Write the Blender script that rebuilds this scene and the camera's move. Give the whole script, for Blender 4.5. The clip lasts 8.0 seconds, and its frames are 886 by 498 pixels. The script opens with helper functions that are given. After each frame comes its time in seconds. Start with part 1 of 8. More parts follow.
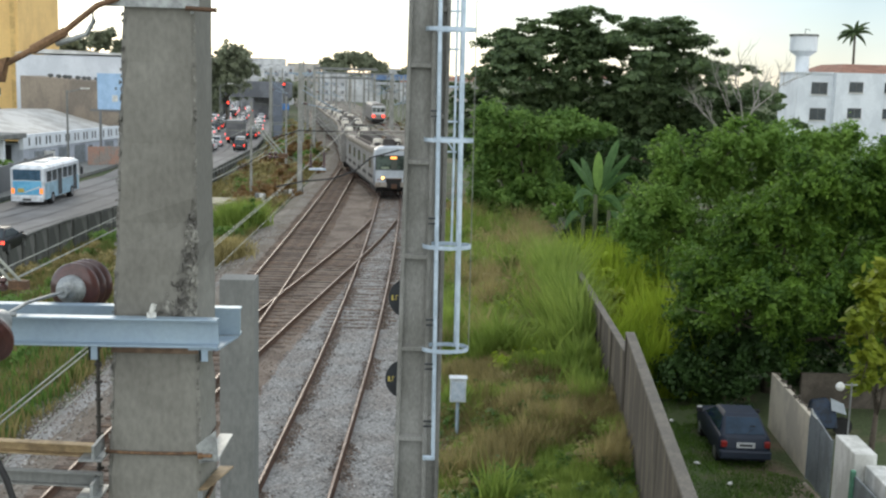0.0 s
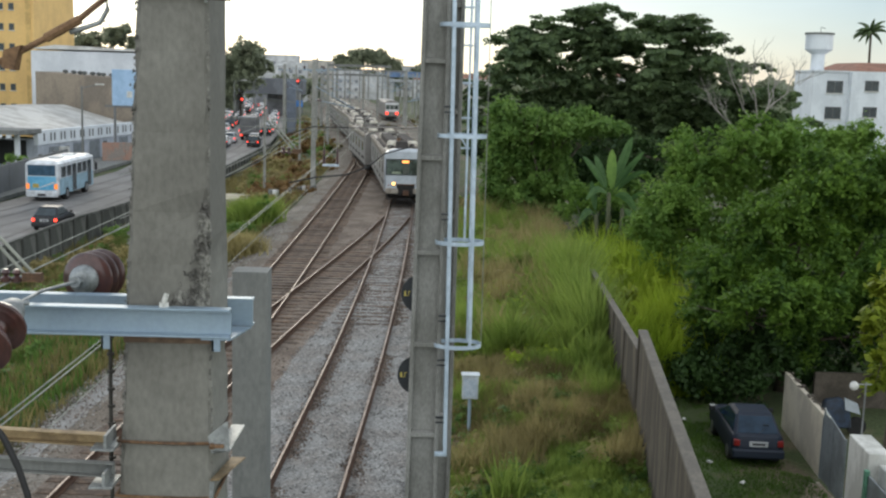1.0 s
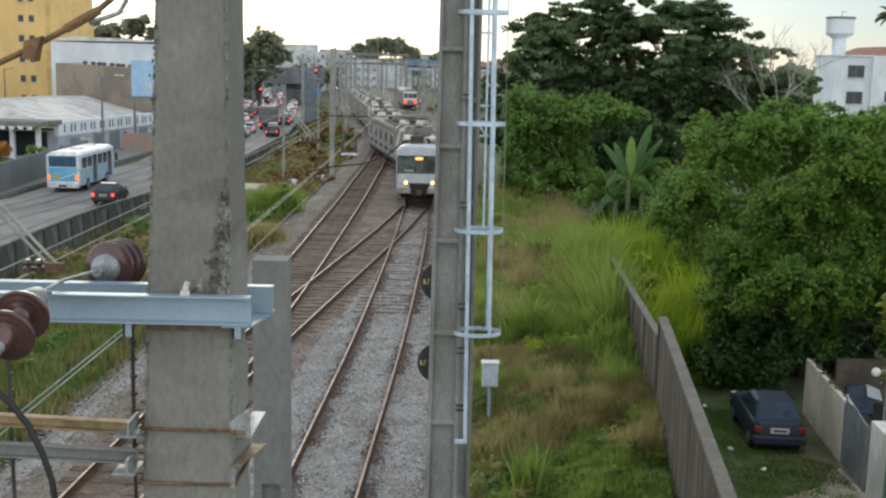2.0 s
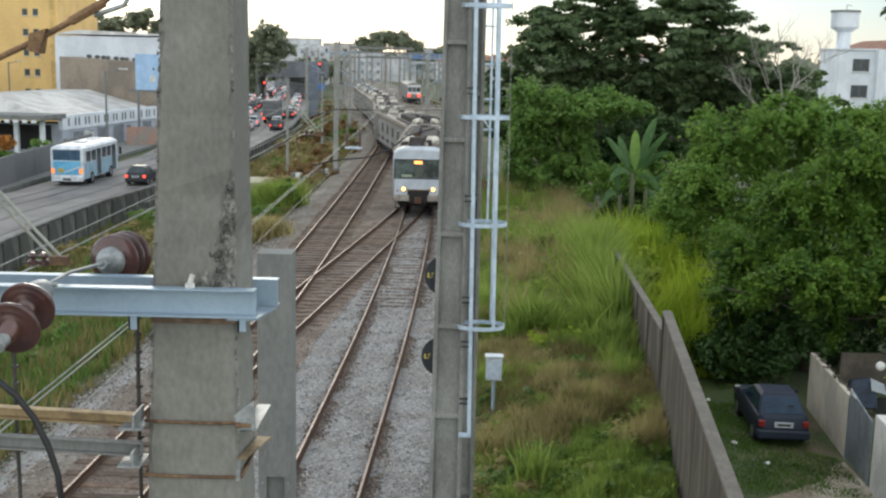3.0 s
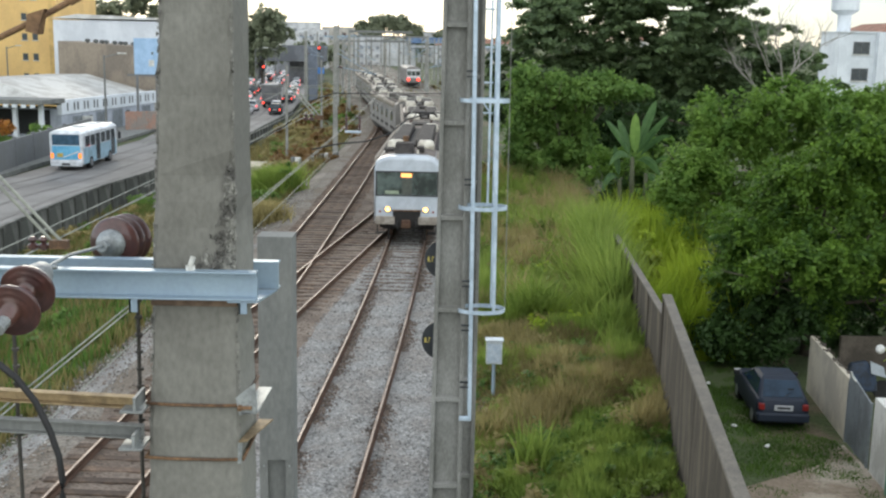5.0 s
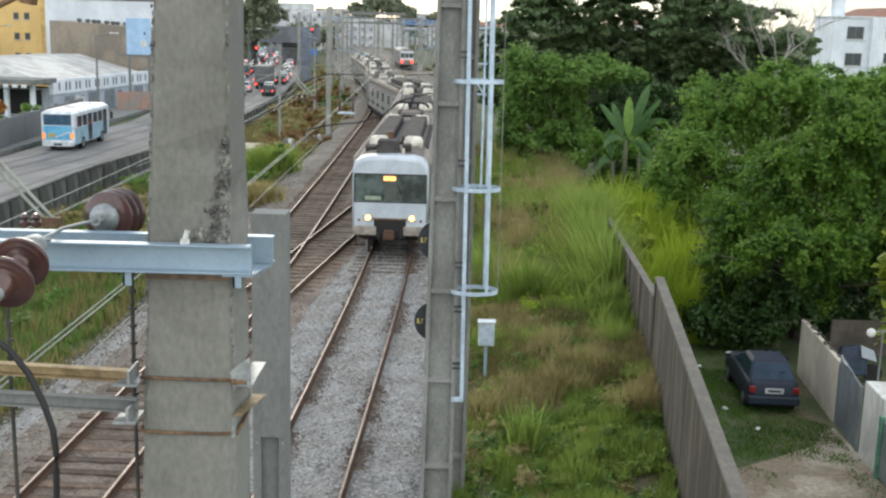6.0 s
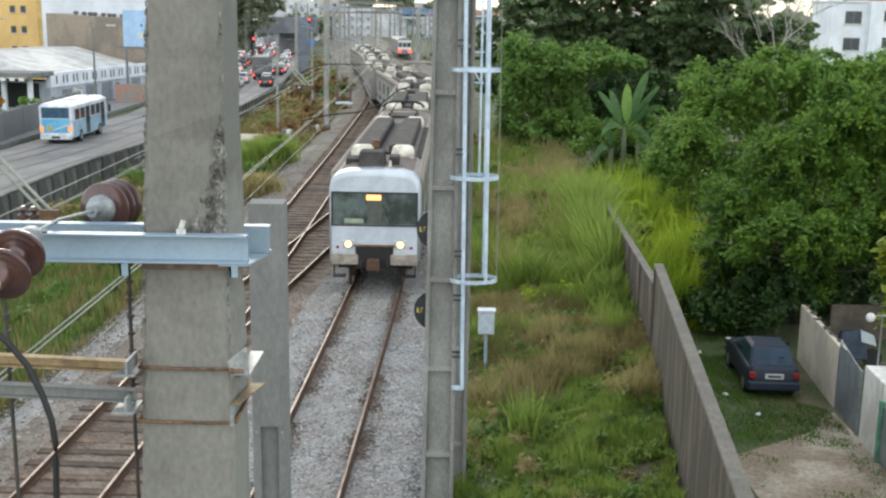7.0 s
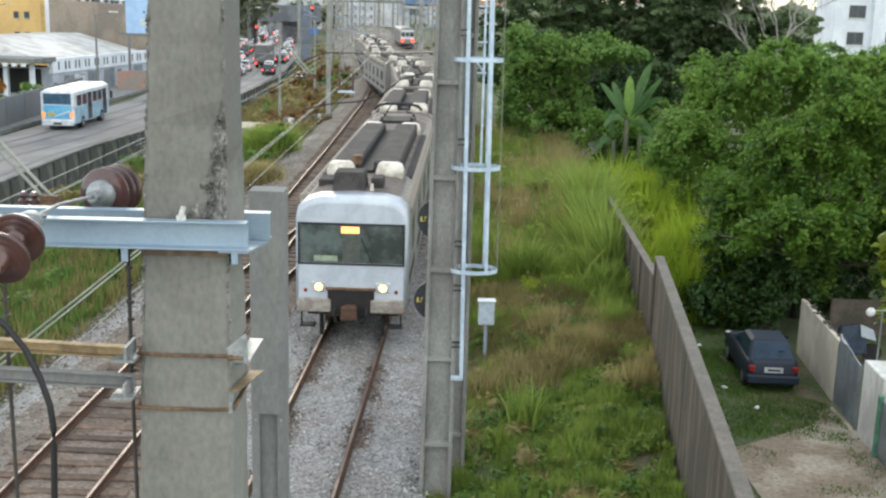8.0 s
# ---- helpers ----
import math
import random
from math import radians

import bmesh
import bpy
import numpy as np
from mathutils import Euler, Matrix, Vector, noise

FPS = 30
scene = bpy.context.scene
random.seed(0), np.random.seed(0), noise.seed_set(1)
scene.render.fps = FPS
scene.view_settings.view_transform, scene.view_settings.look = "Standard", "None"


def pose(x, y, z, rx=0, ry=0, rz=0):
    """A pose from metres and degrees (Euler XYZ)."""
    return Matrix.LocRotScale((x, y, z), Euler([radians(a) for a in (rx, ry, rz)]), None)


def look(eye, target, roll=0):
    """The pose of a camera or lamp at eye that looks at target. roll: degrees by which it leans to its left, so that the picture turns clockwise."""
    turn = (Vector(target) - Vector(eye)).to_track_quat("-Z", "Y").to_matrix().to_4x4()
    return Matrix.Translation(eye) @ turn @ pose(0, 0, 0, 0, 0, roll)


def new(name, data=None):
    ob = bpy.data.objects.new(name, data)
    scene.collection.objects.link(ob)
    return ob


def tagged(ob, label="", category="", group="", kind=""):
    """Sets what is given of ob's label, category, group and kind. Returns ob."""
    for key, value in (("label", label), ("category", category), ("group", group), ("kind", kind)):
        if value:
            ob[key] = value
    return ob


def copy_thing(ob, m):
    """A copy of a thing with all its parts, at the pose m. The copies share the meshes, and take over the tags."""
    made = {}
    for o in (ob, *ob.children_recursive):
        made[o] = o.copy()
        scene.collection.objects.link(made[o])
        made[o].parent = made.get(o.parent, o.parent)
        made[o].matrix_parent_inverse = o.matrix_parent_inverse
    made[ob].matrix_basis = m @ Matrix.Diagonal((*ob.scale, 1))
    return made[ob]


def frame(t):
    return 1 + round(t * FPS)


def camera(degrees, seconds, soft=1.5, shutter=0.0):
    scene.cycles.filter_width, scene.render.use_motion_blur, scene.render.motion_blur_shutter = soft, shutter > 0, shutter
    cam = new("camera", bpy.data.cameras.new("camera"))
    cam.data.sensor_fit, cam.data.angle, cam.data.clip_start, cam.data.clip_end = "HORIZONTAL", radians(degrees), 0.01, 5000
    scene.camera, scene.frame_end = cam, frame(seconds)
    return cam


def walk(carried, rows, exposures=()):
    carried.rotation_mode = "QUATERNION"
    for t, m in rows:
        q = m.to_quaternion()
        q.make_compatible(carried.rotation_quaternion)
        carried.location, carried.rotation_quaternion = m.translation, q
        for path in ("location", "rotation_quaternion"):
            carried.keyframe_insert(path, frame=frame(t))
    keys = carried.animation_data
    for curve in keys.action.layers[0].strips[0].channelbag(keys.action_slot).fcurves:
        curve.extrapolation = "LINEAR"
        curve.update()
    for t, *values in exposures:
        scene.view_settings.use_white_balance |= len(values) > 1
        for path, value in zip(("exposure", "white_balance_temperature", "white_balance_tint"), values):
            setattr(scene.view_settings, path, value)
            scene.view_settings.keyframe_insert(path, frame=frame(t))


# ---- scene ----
cam = camera(43.8, 8.0, soft=2.3)
PATH = [
    (0.0, (0.007, -0.025, 8.742), (0.072, 1.95, 8.439), 1.5),
    (0.5, (0.003, -0.01, 8.716), (0.054, 1.966, 8.41), 1.8),
    (1.0, (0.005, -0.005, 8.712), (0.047, 1.97, 8.404), 1.7),
    (1.5, (0.01, -0.021, 8.711), (0.029, 1.954, 8.391), 1.3),
    (3.0, (0.003, -0.017, 8.704), (0.004, 1.954, 8.363), 1.2),
    (3.5, (0.002, -0.009, 8.702), (0.002, 1.96, 8.353), 1.2),
    (4.0, (0.0, 0.005, 8.697), (0.003, 1.972, 8.337), 1.1),
    (4.5, (0.0, 0.001, 8.7), (0.006, 1.969, 8.347), 1.0),
    (5.0, (-0.004, 0.001, 8.69), (-0.002, 1.967, 8.321), 1.1),
    (6.5, (-0.015, -0.004, 8.651), (0.007, 1.954, 8.244), 1.6),
    (7.0, (0.003, -0.011, 8.652), (0.02, 1.945, 8.234), 0.9),
    (7.5, (0.005, -0.003, 8.65), (0.008, 1.949, 8.214), 1.2),
    (8.0, (0.004, -0.001, 8.644), (0.02, 1.951, 8.209), 1.5),
]
walk(cam, [(t, look(eye, target, roll)) for t, eye, target, roll in PATH],
     [(0, 0.38, 6500, 7), (0.5, 0.14, 6500, 7), (1.5, 0.16, 6500, 7), (3.5, 0.44, 6500, 7), (5, 0.53, 6500, 7), (6.5, 0.67, 6500, 7), (8, 0.81, 6500, 7)])

# ---------------------------------------------------------------- light
SUN_EL, SUN_AZ = radians(20), radians(-14)   # azimuth from +y towards +x; low sun behind thin cloud ahead
world = bpy.data.worlds.new("sky")
scene.world = world
world.use_nodes = True
wn, wl = world.node_tree.nodes, world.node_tree.links
wn.clear()
sky = wn.new("ShaderNodeTexSky")
sky.sky_type, sky.sun_disc = "NISHITA", False
sky.sun_elevation, sky.sun_rotation = SUN_EL, SUN_AZ
sky.air_density, sky.dust_density, sky.ozone_density = 1.0, 0.3, 2.0
bg_sky = wn.new("ShaderNodeBackground")
bg_sky.inputs["Strength"].default_value = 0.05
wl.new(sky.outputs["Color"], bg_sky.inputs["Color"])
# thin overcast: bright towards the low sun, blue-grey away from it
geo = wn.new("ShaderNodeTexCoord")
dotn = wn.new("ShaderNodeVectorMath")
dotn.operation = "DOT_PRODUCT"
dotn.inputs[1].default_value = (math.sin(SUN_AZ) * 0.97, math.cos(SUN_AZ) * 0.97, 0.2)
wl.new(geo.outputs["Generated"], dotn.inputs[0])
ramp = wn.new("ShaderNodeValToRGB")
cr = ramp.color_ramp
cr.elements[0].position, cr.elements[0].color = 0.0, (1.24, 1.25, 1.25, 1)
cr.elements[1].position, cr.elements[1].color = 1.0, (1.5, 1.47, 1.40, 1)
e = cr.elements.new(0.55)
e.color = (0.66, 0.73, 0.82, 1)
e = cr.elements.new(0.80)
e.color = (0.24, 0.29, 0.38, 1)
e = cr.elements.new(0.94)
e.color = (0.62, 0.65, 0.69, 1)
wl.new(dotn.outputs["Value"], ramp.inputs["Fac"])
cloud = wn.new("ShaderNodeTexNoise")
cloud.inputs["Scale"].default_value, cloud.inputs["Detail"].default_value = 2.6, 6
stretch = wn.new("ShaderNodeMapping")
stretch.inputs["Scale"].default_value = (1, 1, 4.5)
wl.new(geo.outputs["Generated"], stretch.inputs["Vector"])
wl.new(stretch.outputs["Vector"], cloud.inputs["Vector"])
cm = wn.new("ShaderNodeMapRange")
cm.inputs["From Min"].default_value, cm.inputs["From Max"].default_value = 0.35, 0.65
cm.inputs["To Min"].default_value, cm.inputs["To Max"].default_value = 0.86, 1.12
wl.new(cloud.outputs["Fac"], cm.inputs["Value"])
tint = wn.new("ShaderNodeVectorMath")
tint.operation = "SCALE"
wl.new(ramp.outputs["Color"], tint.inputs[0])
wl.new(cm.outputs["Result"], tint.inputs["Scale"])
bg_cloud = wn.new("ShaderNodeBackground")
bg_cloud.inputs["Strength"].default_value = 0.85
wl.new(tint.outputs["Vector"], bg_cloud.inputs["Color"])
add = wn.new("ShaderNodeAddShader")
wl.new(bg_sky.outputs[0], add.inputs[0])
wl.new(bg_cloud.outputs[0], add.inputs[1])
wout = wn.new("ShaderNodeOutputWorld")
wl.new(add.outputs[0], wout.inputs["Surface"])

sun = new("sun", bpy.data.lights.new("sun", "SUN"))
sun.data.energy, sun.data.angle, sun.data.color = 0.7, radians(18), (1.0, 0.9, 0.76)
sun.matrix_basis = look((0, 0, 60), (-60 * math.sin(SUN_AZ), -60 * math.cos(SUN_AZ), 60 - 60 * math.tan(radians(16))))

# ---------------------------------------------------------------- building helpers
def part(name, bm, material, parent=None, label="", bevel=0.0, smooth=False):
    """One mesh object out of a bmesh, under a thing or a part."""
    if bevel:
        bmesh.ops.bevel(bm, geom=list(bm.edges), offset=bevel, segments=1, affect="EDGES", clamp_overlap=True)
    me = bpy.data.meshes.new(name)
    bmesh.ops.recalc_face_normals(bm, faces=list(bm.faces))
    bm.to_mesh(me)
    bm.free()
    if smooth:
        me.polygons.foreach_set("use_smooth", [True] * len(me.polygons))
    me.materials.append(material)
    ob = new(name, me)
    ob.parent = parent
    if label:
        ob["label"] = label
    return ob


def raw(name, verts, faces, material, parent=None, smooth=False):
    """One mesh object out of arrays, for large joined stuff."""
    me = bpy.data.meshes.new(name)
    me.from_pydata(verts, [], faces)
    me.materials.append(material)
    if smooth:
        me.polygons.foreach_set("use_smooth", [True] * len(me.polygons))
    ob = new(name, me)
    ob.parent = parent
    return ob


def thing(name, m, label, category, group="", kind=""):
    ob = new(name)
    ob.matrix_basis = m
    ob.empty_display_size = 0.2
    return tagged(ob, label, category, group, kind)


def box(x0, x1, y0, y1, z0, z1, bm=None):
    bm = bm or bmesh.new()
    v = [bm.verts.new((x, y, z)) for z in (z0, z1) for y in (y0, y1) for x in (x0, x1)]
    for f in ((0, 2, 3, 1), (4, 5, 7, 6), (0, 1, 5, 4), (2, 6, 7, 3), (0, 4, 6, 2), (1, 3, 7, 5)):
        bm.faces.new([v[i] for i in f])
    return bm


def hexa(bottom, top, bm=None):
    """A solid between two rings of equally many points."""
    bm = bm or bmesh.new()
    a, b = [bm.verts.new(p) for p in bottom], [bm.verts.new(p) for p in top]
    n = len(a)
    bm.faces.new(a[::-1])
    bm.faces.new(b)
    for i in range(n):
        bm.faces.new((a[i], a[(i + 1) % n], b[(i + 1) % n], b[i]))
    return bm


def loft(rings, bm=None, cap=True):
    bm = bm or bmesh.new()
    rows = [[bm.verts.new(p) for p in r] for r in rings]
    n = len(rows[0])
    for a, b in zip(rows, rows[1:]):
        for i in range(n):
            bm.faces.new((a[i], a[(i + 1) % n], b[(i + 1) % n], b[i]))
    if cap:
        bm.faces.new(rows[0][::-1])
        bm.faces.new(rows[-1])
    return bm


def tube(p, q, r, bm=None, n=10, r2=None):
    p, q = Vector(p), Vector(q)
    d = (q - p).normalized()
    a = d.orthogonal().normalized()
    b = d.cross(a)
    ring = lambda c, s: [c + (a * math.cos(2 * math.pi * i / n) + b * math.sin(2 * math.pi * i / n)) * s for i in range(n)]
    return loft([ring(p, r), ring(q, r if r2 is None else r2)], bm)


def pipe(pts, r, bm=None, n=8):
    """A bent round bar through the points."""
    pts = [Vector(p) for p in pts]
    rings = []
    for i, p in enumerate(pts):
        d = (pts[min(i + 1, len(pts) - 1)] - pts[max(i - 1, 0)]).normalized()
        a = d.cross(Vector((0, 0, 1)))
        a = a.normalized() if a.length > 1e-3 else Vector((1, 0, 0))
        b = d.cross(a)
        s = r[i] if isinstance(r, (list, tuple)) else r
        rings.append([p + (a * math.cos(2 * math.pi * k / n) + b * math.sin(2 * math.pi * k / n)) * s for k in range(n)])
    return loft(rings, bm)


def turned(profile, axis_from, axis_to, bm=None, n=20, cap=True):
    """A turned body: profile of (distance along the axis, radius)."""
    p, q = Vector(axis_from), Vector(axis_to)
    d = (q - p).normalized()
    a = d.orthogonal().normalized()
    b = d.cross(a)
    return loft([[p + d * s + (a * math.cos(2 * math.pi * k / n) + b * math.sin(2 * math.pi * k / n)) * r for k in range(n)] for s, r in profile], bm, cap)


def along(profile, pts, bm=None):
    """A profile of (across, up) swept level along a path."""
    pts = [Vector(p) for p in pts]
    rings = []
    for i, p in enumerate(pts):
        d = pts[min(i + 1, len(pts) - 1)] - pts[max(i - 1, 0)]
        d.z = 0
        d.normalize()
        a = Vector((d.y, -d.x, 0))
        rings.append([p + a * u + Vector((0, 0, w)) for u, w in profile])
    return loft(rings, bm)


def sag(p, q, drop, n=14):
    p, q = Vector(p), Vector(q)
    return [p.lerp(q, i / n) - Vector((0, 0, drop * 4 * (i / n) * (1 - i / n))) for i in range(n + 1)]


# ---------------------------------------------------------------- materials
def surface(name, color, rough=0.8, metal=0.0, vary=0.25, scale=3.0, fine=40.0, bump=0.3, depth=0.01,
            second=None, amount=0.5, island=0.0, streak=0.0, coat=0.0, spec=0.5, objrand=0.0):
    """A procedural surface: base colour with broad stains and fine grain, relief, and an optional second colour in patches."""
    m = bpy.data.materials.new(name)
    m.use_nodes = True
    nt = m.node_tree
    n, l = nt.nodes, nt.links
    b = n["Principled BSDF"]
    b.inputs["Roughness"].default_value, b.inputs["Metallic"].default_value = rough, metal
    b.inputs["Specular IOR Level"].default_value = spec
    b.inputs["Coat Weight"].default_value = coat
    tc = n.new("ShaderNodeTexCoord")
    mp = n.new("ShaderNodeMapping")
    mp.inputs["Scale"].default_value = (1, 1, 1 - 0.85 * streak)
    l.new(tc.outputs["Object"], mp.inputs["Vector"])
    broad = n.new("ShaderNodeTexNoise")
    broad.inputs["Scale"].default_value, broad.inputs["Detail"].default_value = scale, 5
    broad.inputs["Roughness"].default_value = 0.62
    grain = n.new("ShaderNodeTexNoise")
    grain.inputs["Scale"].default_value, grain.inputs["Detail"].default_value = fine, 3
    l.new(mp.outputs["Vector"], broad.inputs["Vector"])
    l.new(mp.outputs["Vector"], grain.inputs["Vector"])
    patch = n.new("ShaderNodeMapRange")
    patch.inputs["From Min"].default_value, patch.inputs["From Max"].default_value = 0.58 - 0.3 * amount, 0.72 - 0.3 * amount
    l.new(broad.outputs["Fac"], patch.inputs["Value"])
    mix = n.new("ShaderNodeMix")
    mix.data_type = "RGBA"
    mix.inputs["A"].default_value = (*color, 1)
    mix.inputs["B"].default_value = (*(second or [c * 0.72 for c in color]), 1)
    l.new(patch.outputs["Result"], mix.inputs["Factor"])
    tone = n.new("ShaderNodeMapRange")
    tone.inputs["From Min"].default_value, tone.inputs["From Max"].default_value = 0.25, 0.75
    tone.inputs["To Min"].default_value, tone.inputs["To Max"].default_value = 1 - vary, 1 + vary
    l.new(grain.outputs["Fac"], tone.inputs["Value"])
    sc = n.new("ShaderNodeVectorMath")
    sc.operation = "SCALE"
    l.new(mix.outputs["Result"], sc.inputs[0])
    l.new(tone.outputs["Result"], sc.inputs["Scale"])
    out = sc.outputs["Vector"]
    if island or objrand:
        rnd = n.new("ShaderNodeNewGeometry" if island else "ShaderNodeObjectInfo")
        mr = n.new("ShaderNodeMapRange")
        k = island or objrand
        mr.inputs["To Min"].default_value, mr.inputs["To Max"].default_value = 1 - k, 1 + k
        l.new(rnd.outputs["Random Per Island" if island else "Random"], mr.inputs["Value"])
        s2 = n.new("ShaderNodeVectorMath")
        s2.operation = "SCALE"
        l.new(out, s2.inputs[0])
        l.new(mr.outputs["Result"], s2.inputs["Scale"])
        out = s2.outputs["Vector"]
    l.new(out, b.inputs["Base Color"])
    if bump:
        bp = n.new("ShaderNodeBump")
        bp.inputs["Strength"].default_value, bp.inputs["Distance"].default_value = bump, depth
        l.new(grain.outputs["Fac"], bp.inputs["Height"])
        l.new(bp.outputs["Normal"], b.inputs["Normal"])
    return m


def leaf(name, color, tip, through_light=0.35, rough=0.55):
    """Foliage: leaves vary one by one between two greens and let some light through."""
    m = bpy.data.materials.new(name)
    m.use_nodes = True
    n, l = m.node_tree.nodes, m.node_tree.links
    b, out = n["Principled BSDF"], n["Material Output"]
    b.inputs["Roughness"].default_value = rough
    b.inputs["Specular IOR Level"].default_value = 0.3
    g = n.new("ShaderNodeNewGeometry")
    tc = n.new("ShaderNodeTexCoord")
    nz = n.new("ShaderNodeTexNoise")
    nz.inputs["Scale"].default_value, nz.inputs["Detail"].default_value = 0.9, 4
    l.new(tc.outputs["Object"], nz.inputs["Vector"])
    ad = n.new("ShaderNodeMath")
    ad.operation = "MULTIPLY_ADD"
    ad.inputs[1].default_value = 0.45
    l.new(g.outputs["Random Per Island"], ad.inputs[0])
    mr = n.new("ShaderNodeMapRange")
    mr.inputs["From Min"].default_value, mr.inputs["From Max"].default_value = 0.38, 0.66
    mr.inputs["To Max"].default_value = 0.55
    l.new(nz.outputs["Fac"], mr.inputs["Value"])
    l.new(mr.outputs["Result"], ad.inputs[2])
    mix = n.new("ShaderNodeMix")
    mix.data_type = "RGBA"
    mix.inputs["A"].default_value, mix.inputs["B"].default_value = (*color, 1), (*tip, 1)
    l.new(ad.outputs[0], mix.inputs["Factor"])
    l.new(mix.outputs["Result"], b.inputs["Base Color"])
    tr = n.new("ShaderNodeBsdfTranslucent")
    l.new(mix.outputs["Result"], tr.inputs["Color"])
    ms = n.new("ShaderNodeMixShader")
    ms.inputs["Fac"].default_value = through_light
    l.new(b.outputs[0], ms.inputs[1])
    l.new(tr.outputs[0], ms.inputs[2])
    l.new(ms.outputs[0], out.inputs["Surface"])
    return m


def glow(name, color, strength, base=(0.3, 0.3, 0.3)):
    m = bpy.data.materials.new(name)
    m.use_nodes = True
    b = m.node_tree.nodes["Principled BSDF"]
    b.inputs["Base Color"].default_value = (*base, 1)
    b.inputs["Emission Color"].default_value = (*color, 1)
    b.inputs["Emission Strength"].default_value = strength
    return m


M_CONC = surface("pole_concrete", (0.208, 0.203, 0.18), 0.92, vary=0.16, scale=1.7, fine=48, bump=0.6, depth=0.005, second=(0.158, 0.153, 0.135), streak=0.5, amount=0.5)
M_CHIP = surface("broken_concrete", (0.24, 0.235, 0.21), 0.95, vary=0.45, scale=14, fine=45, bump=1.0, depth=0.015, second=(0.11, 0.105, 0.095))
M_MAST = surface("mast_concrete", (0.25, 0.25, 0.235), 0.92, vary=0.2, scale=1.2, fine=35, bump=0.5, depth=0.005, second=(0.17, 0.17, 0.155), streak=0.7)
M_LPOLE = surface("pale_pole_concrete", (0.31, 0.31, 0.29), 0.92, vary=0.2, scale=1.2, fine=20, bump=0.4, depth=0.004, second=(0.22, 0.22, 0.20), streak=0.5)
M_MAST2 = surface("grey_concrete", (0.20, 0.205, 0.195), 0.92, vary=0.16, scale=1.5, fine=45, bump=0.4, depth=0.004, second=(0.15, 0.155, 0.15), streak=0.6)
M_GALV = surface("galvanised_steel", (0.30, 0.385, 0.455), 0.5, metal=0.3, vary=0.06, scale=3, fine=50, bump=0.1, depth=0.002, second=(0.27, 0.35, 0.43))
M_LADDER = surface("ladder_steel", (0.52, 0.62, 0.72), 0.5, metal=0.35, vary=0.1, scale=3, fine=50, bump=0.1, depth=0.002, second=(0.40, 0.49, 0.58))
M_RUST = surface("rusty_steel", (0.22, 0.13, 0.07), 0.8, metal=0.3, vary=0.35, scale=8, fine=60, bump=0.5, depth=0.003, second=(0.11, 0.065, 0.04))
M_ARM = surface("ochre_steel", (0.36, 0.27, 0.15), 0.7, metal=0.3, vary=0.2, scale=6, fine=50, bump=0.3, depth=0.002, second=(0.22, 0.16, 0.09))
M_PORC = surface("brown_porcelain", (0.085, 0.035, 0.03), 0.28, vary=0.2, scale=6, fine=40, bump=0.05, depth=0.001, second=(0.055, 0.026, 0.024), coat=0.4)
M_CAP = surface("iron_cap", (0.36, 0.38, 0.38), 0.55, metal=0.5, vary=0.25, scale=12, fine=60, bump=0.2, depth=0.002)
M_WIRE = surface("weathered_wire", (0.30, 0.31, 0.27), 0.6, metal=0.4, vary=0.15, scale=2, fine=20, bump=0)
M_DARKW = surface("black_cable", (0.02, 0.02, 0.022), 0.6, vary=0.2, scale=4, fine=30, bump=0)
M_RAIL = surface("rail_side_rust", (0.10, 0.055, 0.035), 0.85, metal=0.2, vary=0.3, scale=4, fine=40, bump=0.3, depth=0.003)
M_RAILTOP = surface("polished_rail_head", (0.23, 0.175, 0.145), 0.46, metal=0.45, vary=0.25, scale=1.5, fine=30, bump=0.1, depth=0.001, second=(0.12, 0.08, 0.06))
M_SLEEP = surface("sleeper_wood", (0.14, 0.095, 0.066), 0.9, vary=0.35, scale=3, fine=25, bump=0.6, depth=0.01, second=(0.075, 0.05, 0.036), objrand=0.4)
M_BALL = surface("grey_ballast", (0.26, 0.258, 0.25), 0.95, vary=0.55, scale=0.7, fine=13, bump=1.0, depth=0.06, second=(0.22, 0.205, 0.19))
M_BALLB = surface("brown_ballast", (0.19, 0.152, 0.122), 0.95, vary=0.5, scale=0.5, fine=12, bump=1.0, depth=0.06, second=(0.12, 0.09, 0.07))
M_BALLM = surface("dusty_mixed_ballast", (0.185, 0.165, 0.14), 0.95, vary=0.55, scale=0.7, fine=13, bump=1.0, depth=0.06, second=(0.14, 0.115, 0.09))
M_BALLF = surface("dusty_dark_ballast", (0.20, 0.175, 0.15), 0.95, vary=0.4, scale=0.3, fine=5, bump=0.8, depth=0.05, second=(0.12, 0.105, 0.08), amount=0.6)
M_STONE = surface("ballast_stones", (0.33, 0.322, 0.31), 0.9, vary=0.15, scale=2, fine=30, bump=0, island=0.45)
M_STONEB = surface("rusty_stones", (0.165, 0.128, 0.104), 0.9, vary=0.15, scale=2, fine=30, bump=0, island=0.5)
M_SOIL = surface("soil", (0.12, 0.095, 0.06), 0.95, vary=0.35, scale=0.35, fine=8, bump=0.8, depth=0.05, second=(0.055, 0.075, 0.025), amount=0.75)
M_YARD = surface("yard_ground", (0.33, 0.285, 0.225), 0.95, vary=0.3, scale=0.6, fine=9, bump=0.6, depth=0.03, second=(0.21, 0.165, 0.12), amount=0.6)
M_ROAD = surface("worn_asphalt", (0.20, 0.195, 0.19), 0.85, vary=0.12, scale=0.16, fine=6, bump=0.3, depth=0.01, second=(0.145, 0.14, 0.135))
